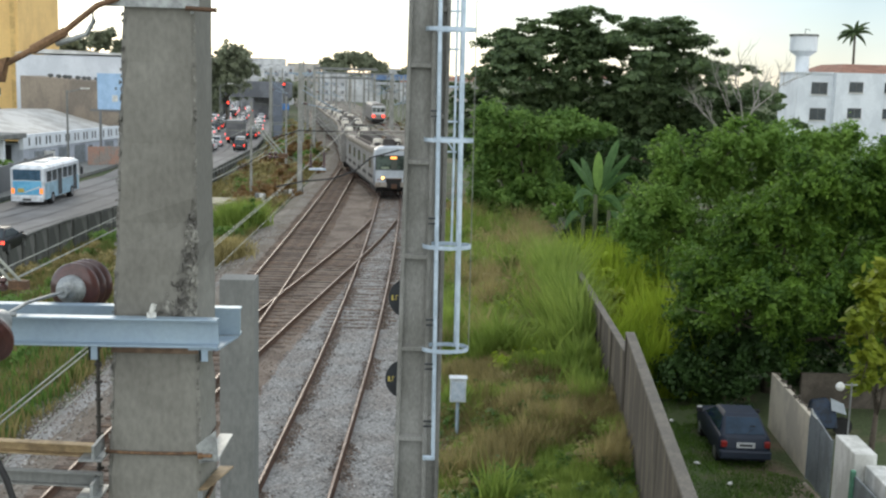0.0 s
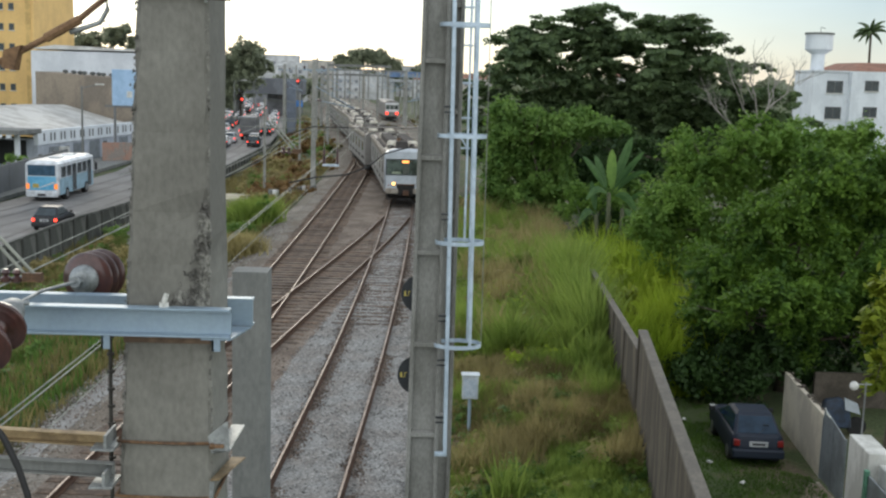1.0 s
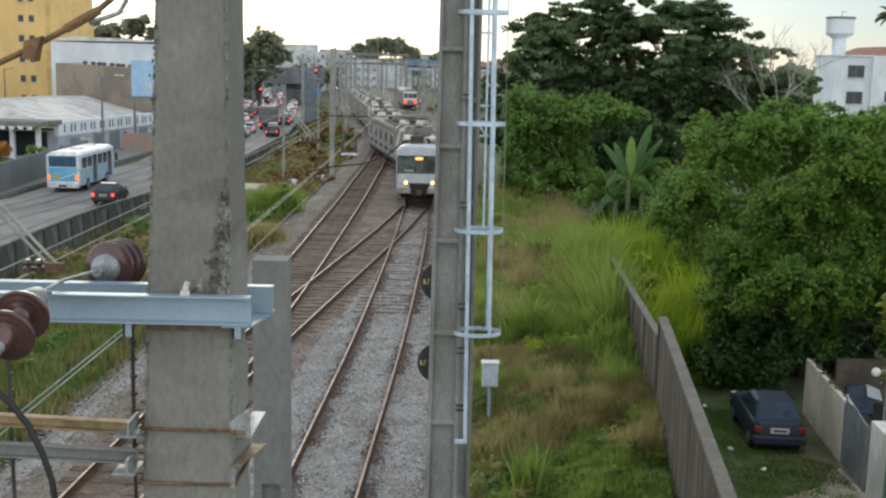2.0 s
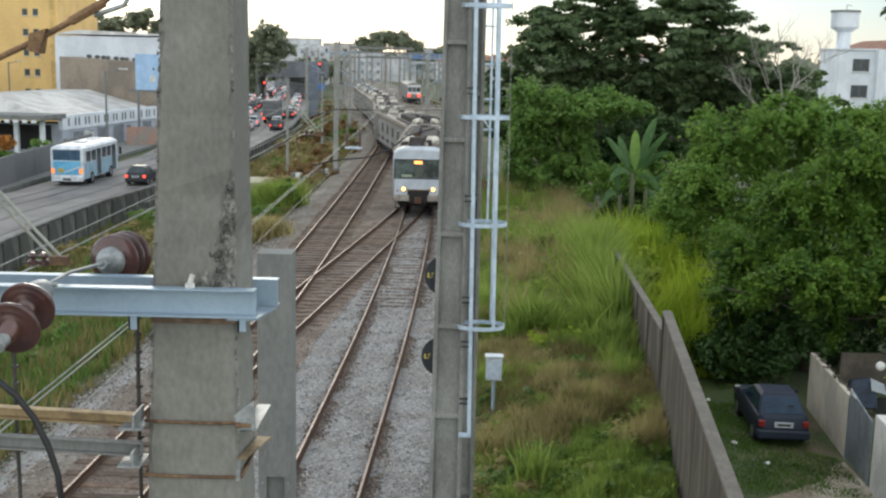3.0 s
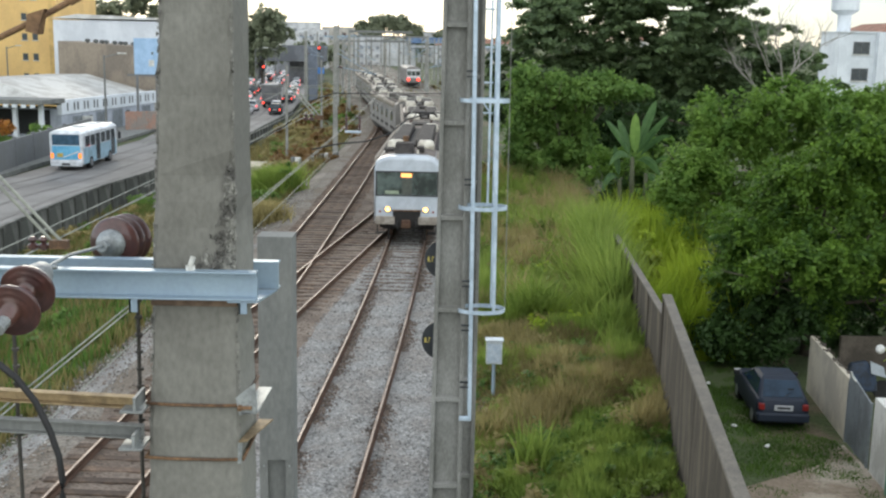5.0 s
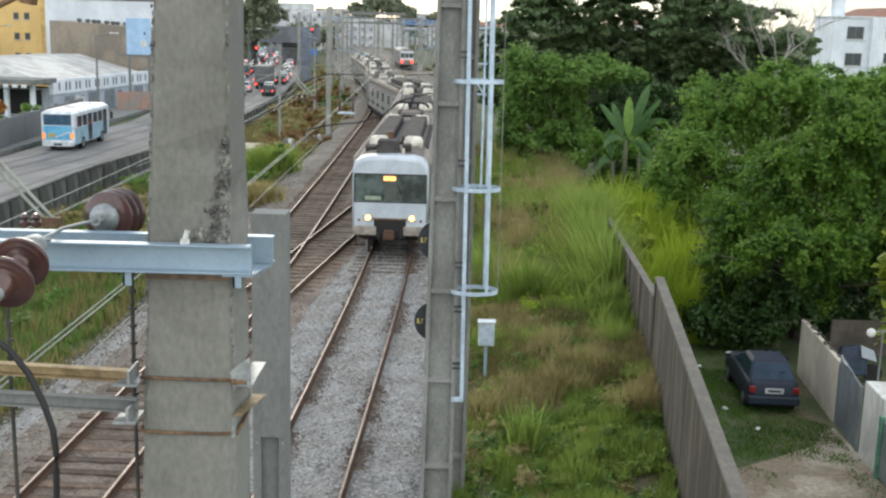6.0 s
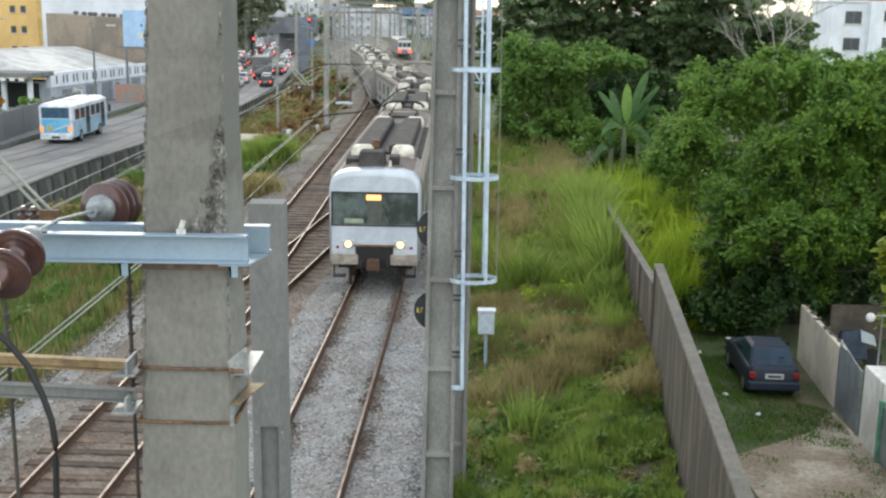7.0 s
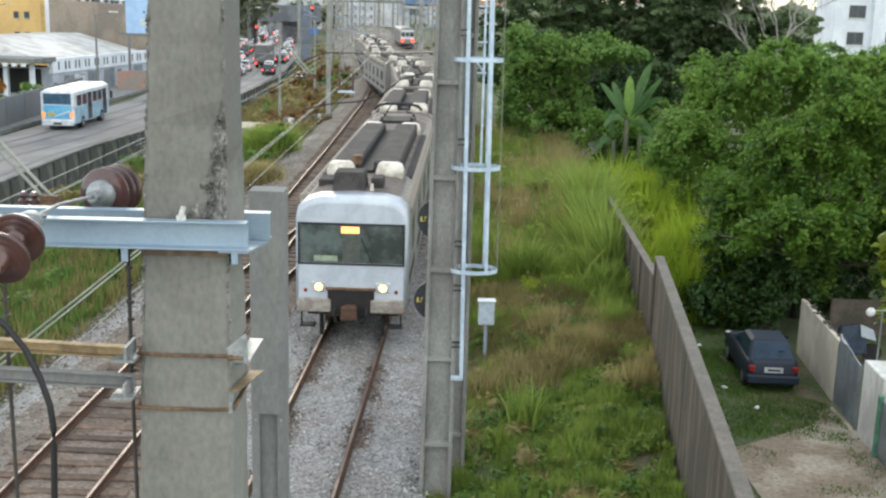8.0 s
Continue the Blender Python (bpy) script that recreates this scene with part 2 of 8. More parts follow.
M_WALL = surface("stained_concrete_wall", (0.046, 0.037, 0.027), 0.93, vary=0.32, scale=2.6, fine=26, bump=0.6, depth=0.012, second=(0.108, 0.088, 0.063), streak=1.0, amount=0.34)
M_COPE = surface("wall_coping", (0.145, 0.13, 0.108), 0.93, vary=0.25, scale=2, fine=25, bump=0.5, depth=0.01, second=(0.11, 0.1, 0.085))
M_RETWALL = surface("retaining_wall_concrete", (0.14, 0.14, 0.13), 0.93, vary=0.25, scale=0.8, fine=15, bump=0.4, depth=0.01, second=(0.075, 0.078, 0.07), streak=0.6, amount=0.6, objrand=0.2)

# ---------------------------------------------------------------- plan of the railway
def clamp01(v):
    return min(max(v, 0.0), 1.0)


def track_x(y):
    """Centre of the right-hand track: nearly straight."""
    return float(np.interp(y, (-40, 20, 27.3, 34, 47, 60, 70, 82, 100, 130, 160, 190, 215, 255, 300, 420),
                           (-5.0, -2.42, -2.14, -1.87, -1.58, -1.42, -1.36, -1.36, -1.2, -1.5, -2.5, -4.2, -6.1, -10.5, -16.0, -31.0)))


def smooth_x(y, fn=track_x):
    return sum(fn(y + d) * w for d, w in ((-6, 1), (-3, 2), (0, 3), (3, 2), (6, 1))) / 9


def left_x(y):
    """Centre of the left-hand track."""
    return float(np.interp(y, (-40, 20, 24, 30, 40, 50, 70, 100, 112, 122, 133, 145, 155, 174, 190, 255, 420),
                           (-8.6, -6.75, -6.55, -6.3, -6.0, -5.9, -5.75, -5.78, -5.9, -6.35, -7.3, -8.7, -10.0, -12.3, -14.2, -21.9, -41.5)))


def left_smooth(y):
    return smooth_x(y, left_x)


def cross_x(y):
    """Centre of the crossover from the left-hand to the right-hand track."""
    u = min(max((y - 26) / 45, 0), 1)
    k = 0.35 * (u * u * (3 - 2 * u)) + 0.65 * u
    return left_smooth(y) * (1 - k) + smooth_x(y) * k


def route_x(y):
    """The train's way: along the left-hand track from afar, over a second crossover to the right-hand track."""
    u = clamp01((y - 79) / 36)
    k = u * u * (3 - 2 * u)
    return smooth_x(y) * (1 - k) + left_smooth(y) * k


def wall_x(y):
    """Foot of the boundary wall on its railway side."""
    return 5.33 + 0.115 * (y - 24.5) if y < 27.6 else 5.69 + 0.047 * (y - 27.6)


def road_edge(y):
    """Edge of the street along its retaining wall."""
    return float(np.interp(y, (-60, 40, 60, 70, 80, 110, 150, 200, 290, 400, 700), (-22, -22, -22.3, -22.2, -21.0, -19.9, -20.8, -25, -36, -52, -100)))


STREET_Z = -1.5


def bed_left(y):
    return left_smooth(y) - 2.6


def bed_right(y):
    return smooth_x(y) + 2.3


def land(x, y):
    """Height of the ground."""
    wob = 0.10 * noise.noise((x * 0.5, y * 0.5, 3)) + 0.05 * noise.noise((x * 1.7, y * 1.7, 9))
    bl, br, re, wx = bed_left(y), bed_right(y), road_edge(y), wall_x(y)
    far = clamp01((y - 80) / 60)
    if x < re + 0.1:
        return STREET_Z - 0.25
    if x < bl:
        u = clamp01((bl - x) / max(bl - re - 1.0, 1))
        return -0.42 - (2.3 - 1.3 * far) * u ** 1.15 + wob * 0.8
    if x < br:
        return -0.45
    if x <= wx + 0.02:
        return -0.45 + 0.45 * clamp01((x - br) / 3) + wob * clamp01((x - br) / 1.0) - 0.1
    drop = 2.0 if y < 60 else 2.0 - 1.2 * clamp01((y - 60) / 60)
    return -drop + (0.0 if y < 34 else wob)


# ---------------------------------------------------------------- ground sheet
ys = [-60, -40, -20, -5] + [5 + 1.0 * i for i in range(95)] + [100 + 4.0 * i for i in range(40)] + [270, 300, 350, 420, 500, 650, 900, 1400, 2500, 4500]
verts, faces = [], []
for y in ys:
    re, bl, br, wx = road_edge(y), bed_left(y), bed_right(y), max(wall_x(y), bed_right(y) + 2)
    spread = max(1.0, y / 60)
    cols = [-2500, -700, -200, -90, -60, re - 14, re - 0.1, re + 0.15]
    cols += [re + 0.15 + (bl - re - 0.15) * k / 9 for k in range(1, 10)]
    cols += [bl + (br - bl) * k / 3 for k in (1, 2, 3)]
    cols += [br + (wx - br) * k / 7 for k in range(1, 7)] + [wx + 0.01, wx + 0.13]
    cols += [wx + 0.13 + d * spread for d in (0.8, 1.6, 2.4, 3.2, 4, 5, 6, 7, 8, 10, 13, 17, 25, 40, 80, 200)] + [900, 2600]
    verts += [(x, y, land(x, y)) for x in cols]
nc = len(cols)
for j in range(len(ys) - 1):
    for i in range(nc - 1):
        a = j * nc + i
        faces.append((a, a + 1, a + nc + 1, a + nc))
ground = raw("ground", verts, faces, M_SOIL, smooth=True)
tagged(ground, "brown soil with thin grass cover", "ground", kind="structure")

# ballast bed in two strips
def strip(name, lo, hi, mat, label, ya, yb, step, n=12):
    v, f = [], []
    rows = int((yb - ya) / step)
    for j in range(rows + 1):
        y = ya + step * j
        a, b = lo(y), hi(y)
        for i in range(n + 1):
            x = a + (b - a) * i / n
            z = -0.19 + 0.035 * noise.noise((x * 2.1, y * 2.1, 0)) + 0.02 * noise.noise((x * 6, y * 6, 4))
            v.append((x, y, z))
    for j in range(rows):
        for i in range(n):
            a = j * (n + 1) + i
            f.append((a, a + 1, a + n + 2, a + n + 1))
    ob = raw(name, v, f, mat, smooth=True)
    return tagged(ob, label, "ballast", kind="structure")


mid = lambda y: smooth_x(y) - 2.0 if y < 30 else smooth_x(y) - 2.0 + clamp01((y - 34) / 14) * 1.1
strip("ballast_bed_grey", mid, lambda y: bed_right(y) - 0.35, M_BALL, "light grey crushed stone track ballast", -20, 130, 0.5)
stone_edge = lambda y: left_smooth(y) - 1.4 + 0.3 * noise.noise((y * 0.45, 1, 5)) + 0.12 * noise.noise((y * 1.9, 4, 5))
strip("ballast_bed_side", lambda y: bed_left(y) + 0.45, stone_edge, M_BALLM, "dusty grey-brown stone ballast beside the track", -20, 130, 0.5, 4)
strip("ballast_bed_brown", stone_edge, mid, M_BALLB, "rust-brown oily track ballast", -20, 130, 0.5)
strip("ballast_bed_far", lambda y: bed_left(y) - 0.2, lambda y: bed_right(y) + 8, M_BALLF, "brown ballast of the far tracks", 130, 420, 5)
# shoulders of the bed
for name, side in (("ballast_shoulder_1", -1), ("ballast_shoulder_2", 1)):
    v, f = [], []
    for j in range(160):
        y = -20 + j
        e = (bed_left(y) + 0.45) if side < 0 else (bed_right(y) - 0.35)
        for d, z in ((0, -0.19), (0.35, -0.26), (0.9, -0.46), (1.2, -0.75)):
            v.append((e + side * d + 0.08 * noise.noise((y, d, 2)), y, z + 0.04 * noise.noise((y * 1.3, d * 3, 7))))
    for j in range(159):
        for i in range(3):
            a = j * 4 + i
            f.append((a, a + 1, a + 5, a + 4))
    near = [q for q in f if q[0] < 68 * 4]
    tagged(raw(name, v, near, M_BALL, smooth=True), "grey stone shoulder of the track bed", "ballast", kind="structure")
    tagged(raw(name.replace("shoulder", "shoulder_brown"), v, f[len(near):], M_BALLF if side < 0 else M_BALLB, smooth=True), "brown stone shoulder of the track bed", "ballast", kind="structure")


def pebbles(name, count, where, size, mat, label):
    rng = np.random.default_rng(5)
    base = np.array([(1, 0, 0), (-1, 0, 0), (0, 1, 0), (0, -1, 0), (0, 0, 1), (0, 0, -1)], float)
    tri = np.array([(0, 2, 4), (2, 1, 4), (1, 3, 4), (3, 0, 4), (2, 0, 5), (1, 2, 5), (3, 1, 5), (0, 3, 5)])
    pts = []
    while len(pts) < count:
        p = where(rng)
        if p is not None:
            pts.append(p)
    pts = np.array(pts)
    n = len(pts)
    a = rng.uniform(0, 2 * np.pi, n)
    s = rng.uniform(size[0], size[1], (n, 1, 1)) * rng.uniform(0.6, 1.3, (n, 6, 1)) * np.array([1, 1, 0.7])
    v = base[None] * s
    rot = np.stack([np.stack([np.cos(a), -np.sin(a), 0 * a], 1), np.stack([np.sin(a), np.cos(a), 0 * a], 1), np.stack([0 * a, 0.5 * np.sin(a * 3), 1 + 0 * a], 1)], 1)
    v = np.einsum("nij,nkj->nki", rot, v) + pts[:, None]
    f = tri[None] + (np.arange(n) * 6)[:, None, None]
    return tagged(raw(name, v.reshape(-1, 3).tolist(), f.reshape(-1, 3).tolist(), mat), label, "stones", kind="stuff")


def on_grey(rng):
    y = 15 + 50 * rng.random() ** 1.8
    a, b = mid(y) - 0.1, bed_right(y) + 0.2
    x = rng.uniform(a, b)
    if min(abs(abs(x - smooth_x(y)) - 0.8), 9) < 0.09:
        return None
    return x, y, -0.19 + rng.uniform(-0.02, 0.02)


def on_brown(rng):
    y = 14 + 50 * rng.random() ** 1.6
    a, b = bed_left(y) - 0.5, mid(y)
    x = rng.uniform(a, b)
    if abs(abs(x - left_smooth(y)) - 0.8) < 0.09 or (abs(x - left_smooth(y)) < 1.2 and rng.random() < 0.6):
        return None
    return x, y, -0.2 + rng.uniform(-0.02, 0.02)


def on_shoulder(rng):
    y = 14 + 55 * rng.random() ** 1.5
    d = rng.uniform(-0.2, 1.6)
    return bed_left(y) + 0.5 - d, y, -0.2 - 0.25 * max(d, 0) + rng.uniform(-0.03, 0.03)


def on_stain(rng):
    y = 15 + 45 * rng.random() ** 1.5
    o = rng.choice((-0.8, 0.8)) + rng.normal(0.08, 0.13)
    if abs(abs(o) - 0.8) < 0.07 or noise.noise((o * 0.5, y * 0.45, 2)) < -0.15:
        return None
    return smooth_x(y) + o, y, -0.165 + rng.uniform(-0.02, 0.01)


pebbles("stained_stones", 9000, on_stain, (0.02, 0.042), M_STONEB, "rust-stained stones along the rails")
pebbles("ballast_stones", 26000, on_grey, (0.022, 0.045), M_STONE, "loose light grey crushed stones between the rails")
pebbles("rusty_ballast_stones", 9000, on_brown, (0.02, 0.042), M_STONEB, "loose rust-stained crushed stones by the track")
M_STONEC = surface("dusty_stones", (0.30, 0.285, 0.265), 0.9, vary=0.15, scale=2, fine=30, bump=0, island=0.5)
pebbles("shoulder_stones", 7000, on_shoulder, (0.03, 0.055), M_STONEC, "loose grey stones on the bed's shoulder")

# ---------------------------------------------------------------- tracks
RAIL = [(-0.07, -0.155), (0.07, -0.155), (0.07, -0.14), (0.012, -0.12), (0.012, -0.045), (0.036, -0.036), (0.036, -0.006), (-0.036, -0.006), (-0.036, -0.036), (-0.012, -0.045), (-0.012, -0.12), (-0.07, -0.14)]
HEAD = [(-0.028, -0.0055), (0.028, -0.0055), (0.022, 0.0), (-0.022, 0.0)]


def railway(name, fn, ya, yb, label, step=1.5, offsets=(-0.8, 0.8)):
    t = thing(name, pose(0, 0, 0), label, "railway track", kind="structure")
    for o in offsets:
        pts = []
        y = ya
        while y <= yb:
            s = (fn(y + 0.5) - fn(y - 0.5))
            k = 1 / math.hypot(1, s)
            pts.append((fn(y) + o * k, y - o * s * k, 0))
            y += step
        r = part("rail", along(RAIL, pts), M_RAIL, t, "rust-brown steel rail")
        part("rail_head", along(HEAD, pts), M_RAILTOP, r, "worn bright rail head")
    return t


track_r = railway("railway_track_1", smooth_x, -20, 300, "railway track in pale stone ballast with rusty rails")
track_l = railway("railway_track_2", left_smooth, -20, 300, "railway track with dark wooden sleepers and rusty rails")
track_c = railway("railway_crossover", cross_x, 28, 69, "crossover track with rusty rails joining two tracks", 1.0)
track_d = railway("railway_far_crossover", route_x, 80, 114, "crossover track with rusty rails over which the train comes", 1.0)
track_f = railway("railway_track_3", lambda y: smooth_x(y) + 4.4, 120, 300, "far railway track on brown ballast", 4)
track_g = railway("railway_track_4", lambda y: 0.5 * (smooth_x(y) + left_smooth(y)), 150, 300, "far railway track on brown ballast", 4)

sl = [part("sleeper", box(-w, w, -0.12, 0.12, -0.29, -0.155), M_SLEEP, track_l, bevel=0.012) for w in (1.35, 1.3)]


def lay(parent, fn, ya, yb, step, first, dz=0.0, seed=1):
    rng = random.Random(seed)
    y = ya
    while y < yb:
        s = fn(y + 0.5) - fn(y - 0.5)
        o = sl[rng.randint(0, 1)]
        if first:
            o2 = first.pop()
        else:
            o2 = o.copy()
            scene.collection.objects.link(o2)
        o2.parent = parent
        o2.matrix_basis = pose(fn(y) + rng.uniform(-0.05, 0.05), y, dz + rng.uniform(-0.012, 0.006), 0, 0, -math.degrees(math.atan(s)) + rng.uniform(-1.2, 1.2))
        y += step


lay(track_l, left_smooth, 13, 140, 0.62, list(sl))
lay(track_r, smooth_x, 39, 105, 0.62, [], -0.02, 2)
lay(track_c, cross_x, 36, 60, 0.62, [], -0.012, 3)
lay(track_d, route_x, 84, 112, 0.62, [], -0.012, 4)

# ---------------------------------------------------------------- street and its walls
v, f = [], []
yy = [-40 + 5 * i for i in range(100)]
for y in yy:
    re = road_edge(y)
    wob = 0.02 * math.sin(y * 0.3)
    for x in (re - 0.3, re - 3.5, re - 7, re - 10.4 - 0.07 * max(y - 110, 0)):
        v.append((x, y, STREET_Z + wob * 0.3))
for j in range(len(yy) - 1):
    for i in range(3):
        a = j * 4 + i
        f.append((a + 1, a, a + 4, a + 5))
tagged(raw("road", v, f, M_ROAD, smooth=True), "worn light grey asphalt street with darker wheel tracks", "road", kind="structure")
M_TRACKMARK = surface("tyre_polished_asphalt", (0.13, 0.127, 0.123), 0.8, vary=0.15, scale=0.3, fine=6, bump=0.2, depth=0.01)
for k, off in enumerate((2.4, 4.3, 6.6, 8.4)):
    pts = [(road_edge(y) - off + 0.25 * math.sin(y * 0.05 + k), y, STREET_Z + 0.02) for y in range(30, 200, 4)]
    tagged(part("wheel_track_%d" % (k + 1), along([(-0.16, -0.01), (0.16, -0.01), (0.16, 0.0), (-0.16, 0.0)], pts), M_TRACKMARK), "dark worn wheel track in the asphalt", "road marking", kind="structure")

ret = thing("retaining_wall", pose(0, 0, 0), "dark weathered concrete panel retaining wall along the street", "wall", kind="structure")
y = 26.0
panel = part("panel", box(-0.07, 0.07, -0.98, 0.98, -2.6, 0.0), M_RETWALL, ret, bevel=0.015)
post = part("post", box(-0.05, 0.16, -0.11, 0.11, -2.6, 0.06), M_RETWALL, ret, bevel=0.015)
first = True
while y < 170:
    x = road_edge(y) + 0.05
    s = (road_edge(y + 1) - road_edge(y - 1)) / 2
    for src, dy in ((panel, 1.1), (post, 0)):
        o = src if first else src.copy()
        if not first:
            scene.collection.objects.link(o)
        o.matrix_basis = pose(x + s * dy, y + dy, STREET_Z + 0.55, 0, 0, -math.degrees(math.atan(s)))
    first = False
    y += 2.2
part("rail", along([(-0.1, 0), (0.1, 0), (0.1, 0.1), (-0.1, 0.1)], [(road_edge(y) + 0.05, y, STREET_Z + 0.6) for y in range(24, 180, 3)]), M_RETWALL, ret)

# ---------------------------------------------------------------- boundary wall beside the railway
bw = thing("boundary_wall", pose(0, 0, 0), "tall stained concrete boundary wall with a pale coping", "wall", kind="structure")
ang = math.degrees(math.atan(0.115))
WT = 2.38
y = 27.5
k = 0
while y > 6:
    x = wall_x(y)
    L = 7.35
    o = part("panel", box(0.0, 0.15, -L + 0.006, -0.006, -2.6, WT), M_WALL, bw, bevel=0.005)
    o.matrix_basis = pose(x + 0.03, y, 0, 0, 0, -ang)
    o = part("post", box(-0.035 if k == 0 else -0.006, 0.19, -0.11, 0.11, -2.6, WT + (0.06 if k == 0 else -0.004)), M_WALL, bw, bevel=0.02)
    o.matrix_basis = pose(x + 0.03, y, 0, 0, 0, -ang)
    y -= L
    k += 1
cp = part("coping", box(-0.04, 0.2, -21.5, 0.1, WT + 0.004, WT + 0.07), M_COPE, bw, "pale weathered concrete coping", bevel=0.012)
cp.matrix_basis = pose(wall_x(27.5) + 0.03, 27.5, 0, 0, 0, -ang)
bw2 = thing("boundary_wall_far", pose(0, 0, 0), "lower dark concrete boundary wall overgrown by grass", "wall", kind="structure")
y = 27.75
while y < 39:
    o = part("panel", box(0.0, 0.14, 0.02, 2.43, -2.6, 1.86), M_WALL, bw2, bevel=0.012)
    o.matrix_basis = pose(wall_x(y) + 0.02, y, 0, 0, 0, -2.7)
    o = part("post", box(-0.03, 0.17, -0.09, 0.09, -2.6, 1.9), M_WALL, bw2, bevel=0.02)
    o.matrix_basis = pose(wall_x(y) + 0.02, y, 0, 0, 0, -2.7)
    y += 2.45
cp = part("coping", box(-0.03, 0.17, -0.0, 12, 1.864, 1.91), M_COPE, bw2, "pale weathered concrete coping", bevel=0.01)
cp.matrix_basis = pose(wall_x(27.8) + 0.02, 27.8, 0, 0, 0, -2.7)

# ---------------------------------------------------------------- near catenary pole with its fittings
pole = thing("catenary_pole", pose(-1.006, 4.56, -0.5), "weathered square concrete catenary pole with chipped corners", "pole", "near poles")
rng = random.Random(4)


def pole_half(z):
    """Half width and half depth of the tapered pole at a height above its foot."""
    w = 0.151 + 0.0268 * (9.17 - z) if z > 7.4 else 0.198 + 0.012 * (7.4 - z)
    return w, 0.19 + 0.004 * (9.17 - z)


def pole_mid(z):
    """Sideways lean of the pole's centre line."""
    return 0.022 + 0.0207 * (z - 9.17) if z > 7.0 else -0.023


rings = []
N = 110
for j in range(N + 1):
    z = 11.6 * j / N
    w, d = pole_half(z)
    c = 0.016
    ring = []
    for sx, sy in ((-1, -1), (1, -1), (1, 1), (-1, 1)):
        for q in ((0, c), (c, 0)) if sx * sy > 0 else ((c, 0), (0, c)):
            bite = abs(rng.gauss(0, 0.006)) + (0.02 * rng.random() if abs(z - 8.45) < 0.22 and sx > 0 > sy else 0)
            ring.append((pole_mid(z) + sx * (w - q[0] - bite), sy * (d - q[1] - bite * 0.6), z))
    rings.append(ring)
part("shaft", loft(rings), M_CONC, pole)
# broken patches on the corners
bm = bmesh.new()
for k in range(800):
    side = rng.choice((-1, 1, 1, 1))
    near = side > 0 and rng.random() < 0.72
    z = 8.27 + 0.42 * rng.random() ** 1.5 if near else rng.uniform(7.6, 9.6)
    w, d = pole_half(z)
    s = rng.uniform(0.003, 0.013) if near else rng.uniform(0.003, 0.008)
    x = pole_mid(z) + side * (w - (0.012 + abs(rng.gauss(0.0, 0.058)) * (1 - (z - 8.27) * 1.9) if near else rng.uniform(0.002, 0.014)))
    p = Vector((x, -d + rng.uniform(-0.002, 0.010), z))
    v = [bm.verts.new(p + Vector((rng.uniform(-s, s), rng.uniform(-s, s) * 0.7, rng.uniform(-s, s) * 1.8))) for _ in range(6)]
    bmesh.ops.convex_hull(bm, input=v)
part("chipped_edge", bm, M_CHIP, pole, "rough broken concrete along the corner")["kind"] = "stuff"


def band(parent, z, mat, label):
    w, d = pole_half(z)
    c = pole_mid(z)
    a, b, d = c - w - 0.006, c + w + 0.006, d + 0.006
    bm = pipe([(a, -d, z), (a + 0.1, -d - 0.002, z - 0.004), (b - 0.1, -d - 0.002, z - 0.005), (b, -d, z - 0.002)], 0.007, n=8)
    pipe([(b, -d, z - 0.002), (b, d, z - 0.002)], 0.007, bm)
    pipe([(a, -d, z), (a, d, z)], 0.007, bm)
    pipe([(a, d, z), (b, d, z - 0.002)], 0.007, bm)
    return part("band", bm, mat, parent, label, smooth=True)


Z0 = 0.5   # foot of the pole lies this far below the rails
for z in (7.20, 6.965):
    band(pole, z + Z0, M_RUST, "rusty steel tie rod round the pole")
w, d = pole_half(9.6)
bm = box(-w - 0.03, w + 0.05, -d - 0.02, -d - 0.008, 9.02 + Z0 - 0.03, 9.02 + Z0 + 0.05)
box(w + 0.012, w + 0.024, -d, d, 9.02 + Z0 - 0.05, 9.02 + Z0 + 0.09, bm)
part("top_band", bm, M_CAP, pole, "grey steel clamp round the pole")
bm = tube((w, -d - 0.03, 9.04 + Z0), (w + 0.13, -d - 0.03, 9.05 + Z0), 0.011)
tube((w, -d - 0.03, 8.99 + Z0), (w + 0.12, -d - 0.03, 8.985 + Z0), 0.009, bm)
part("clamp_bolt", bm, M_RUST, pole, "rusty clamp bolt")

# cross-arm of two galvanised channels, clasping the pole
def channel(x0, x1, y, z0, z1, face, lip=0.055, th=0.008):
    """A steel channel lying along x; its web stands at y, its lips point to face (+1 away, -1 towards)."""
    f, e = y + face * th, y + face * lip
    prof = [(y, z0), (e, z0), (e, z0 + th), (f, z0 + th), (f, z1 - th), (e, z1 - th), (e, z1), (y, z1)]
    return loft([[(x, q, z) for q, z in prof] for x in (x0, x1)])


arm = thing("cross_arm", pose(0, 0, 0), "galvanised steel channel cross-arm bolted round a concrete pole", "cross-arm")
fy = 4.56 - pole_half(8.2)[1] - 0.003
ry = 4.56 + pole_half(8.2)[1] + 0.003
part("front_channel", channel(-3.2, -0.745, fy - 0.012, 7.655, 7.772, -1), M_GALV, arm, bevel=0.0015)
part("rear_channel", channel(-3.2, -0.724, ry + 0.012, 7.60, 7.722, 1), M_GALV, arm, bevel=0.0015)
plate = [(-0.86, fy - 0.06), (-0.742, fy - 0.06), (-0.73, ry + 0.01), (-0.83, ry + 0.01)]
part("end_plate", hexa([(x, y, 7.646 if y < 4.5 else 7.592) for x, y in plate], [(x, y, 7.654 if y < 4.5 else 7.599) for x, y in plate]), M_GALV, arm, "flat galvanised tie plate")
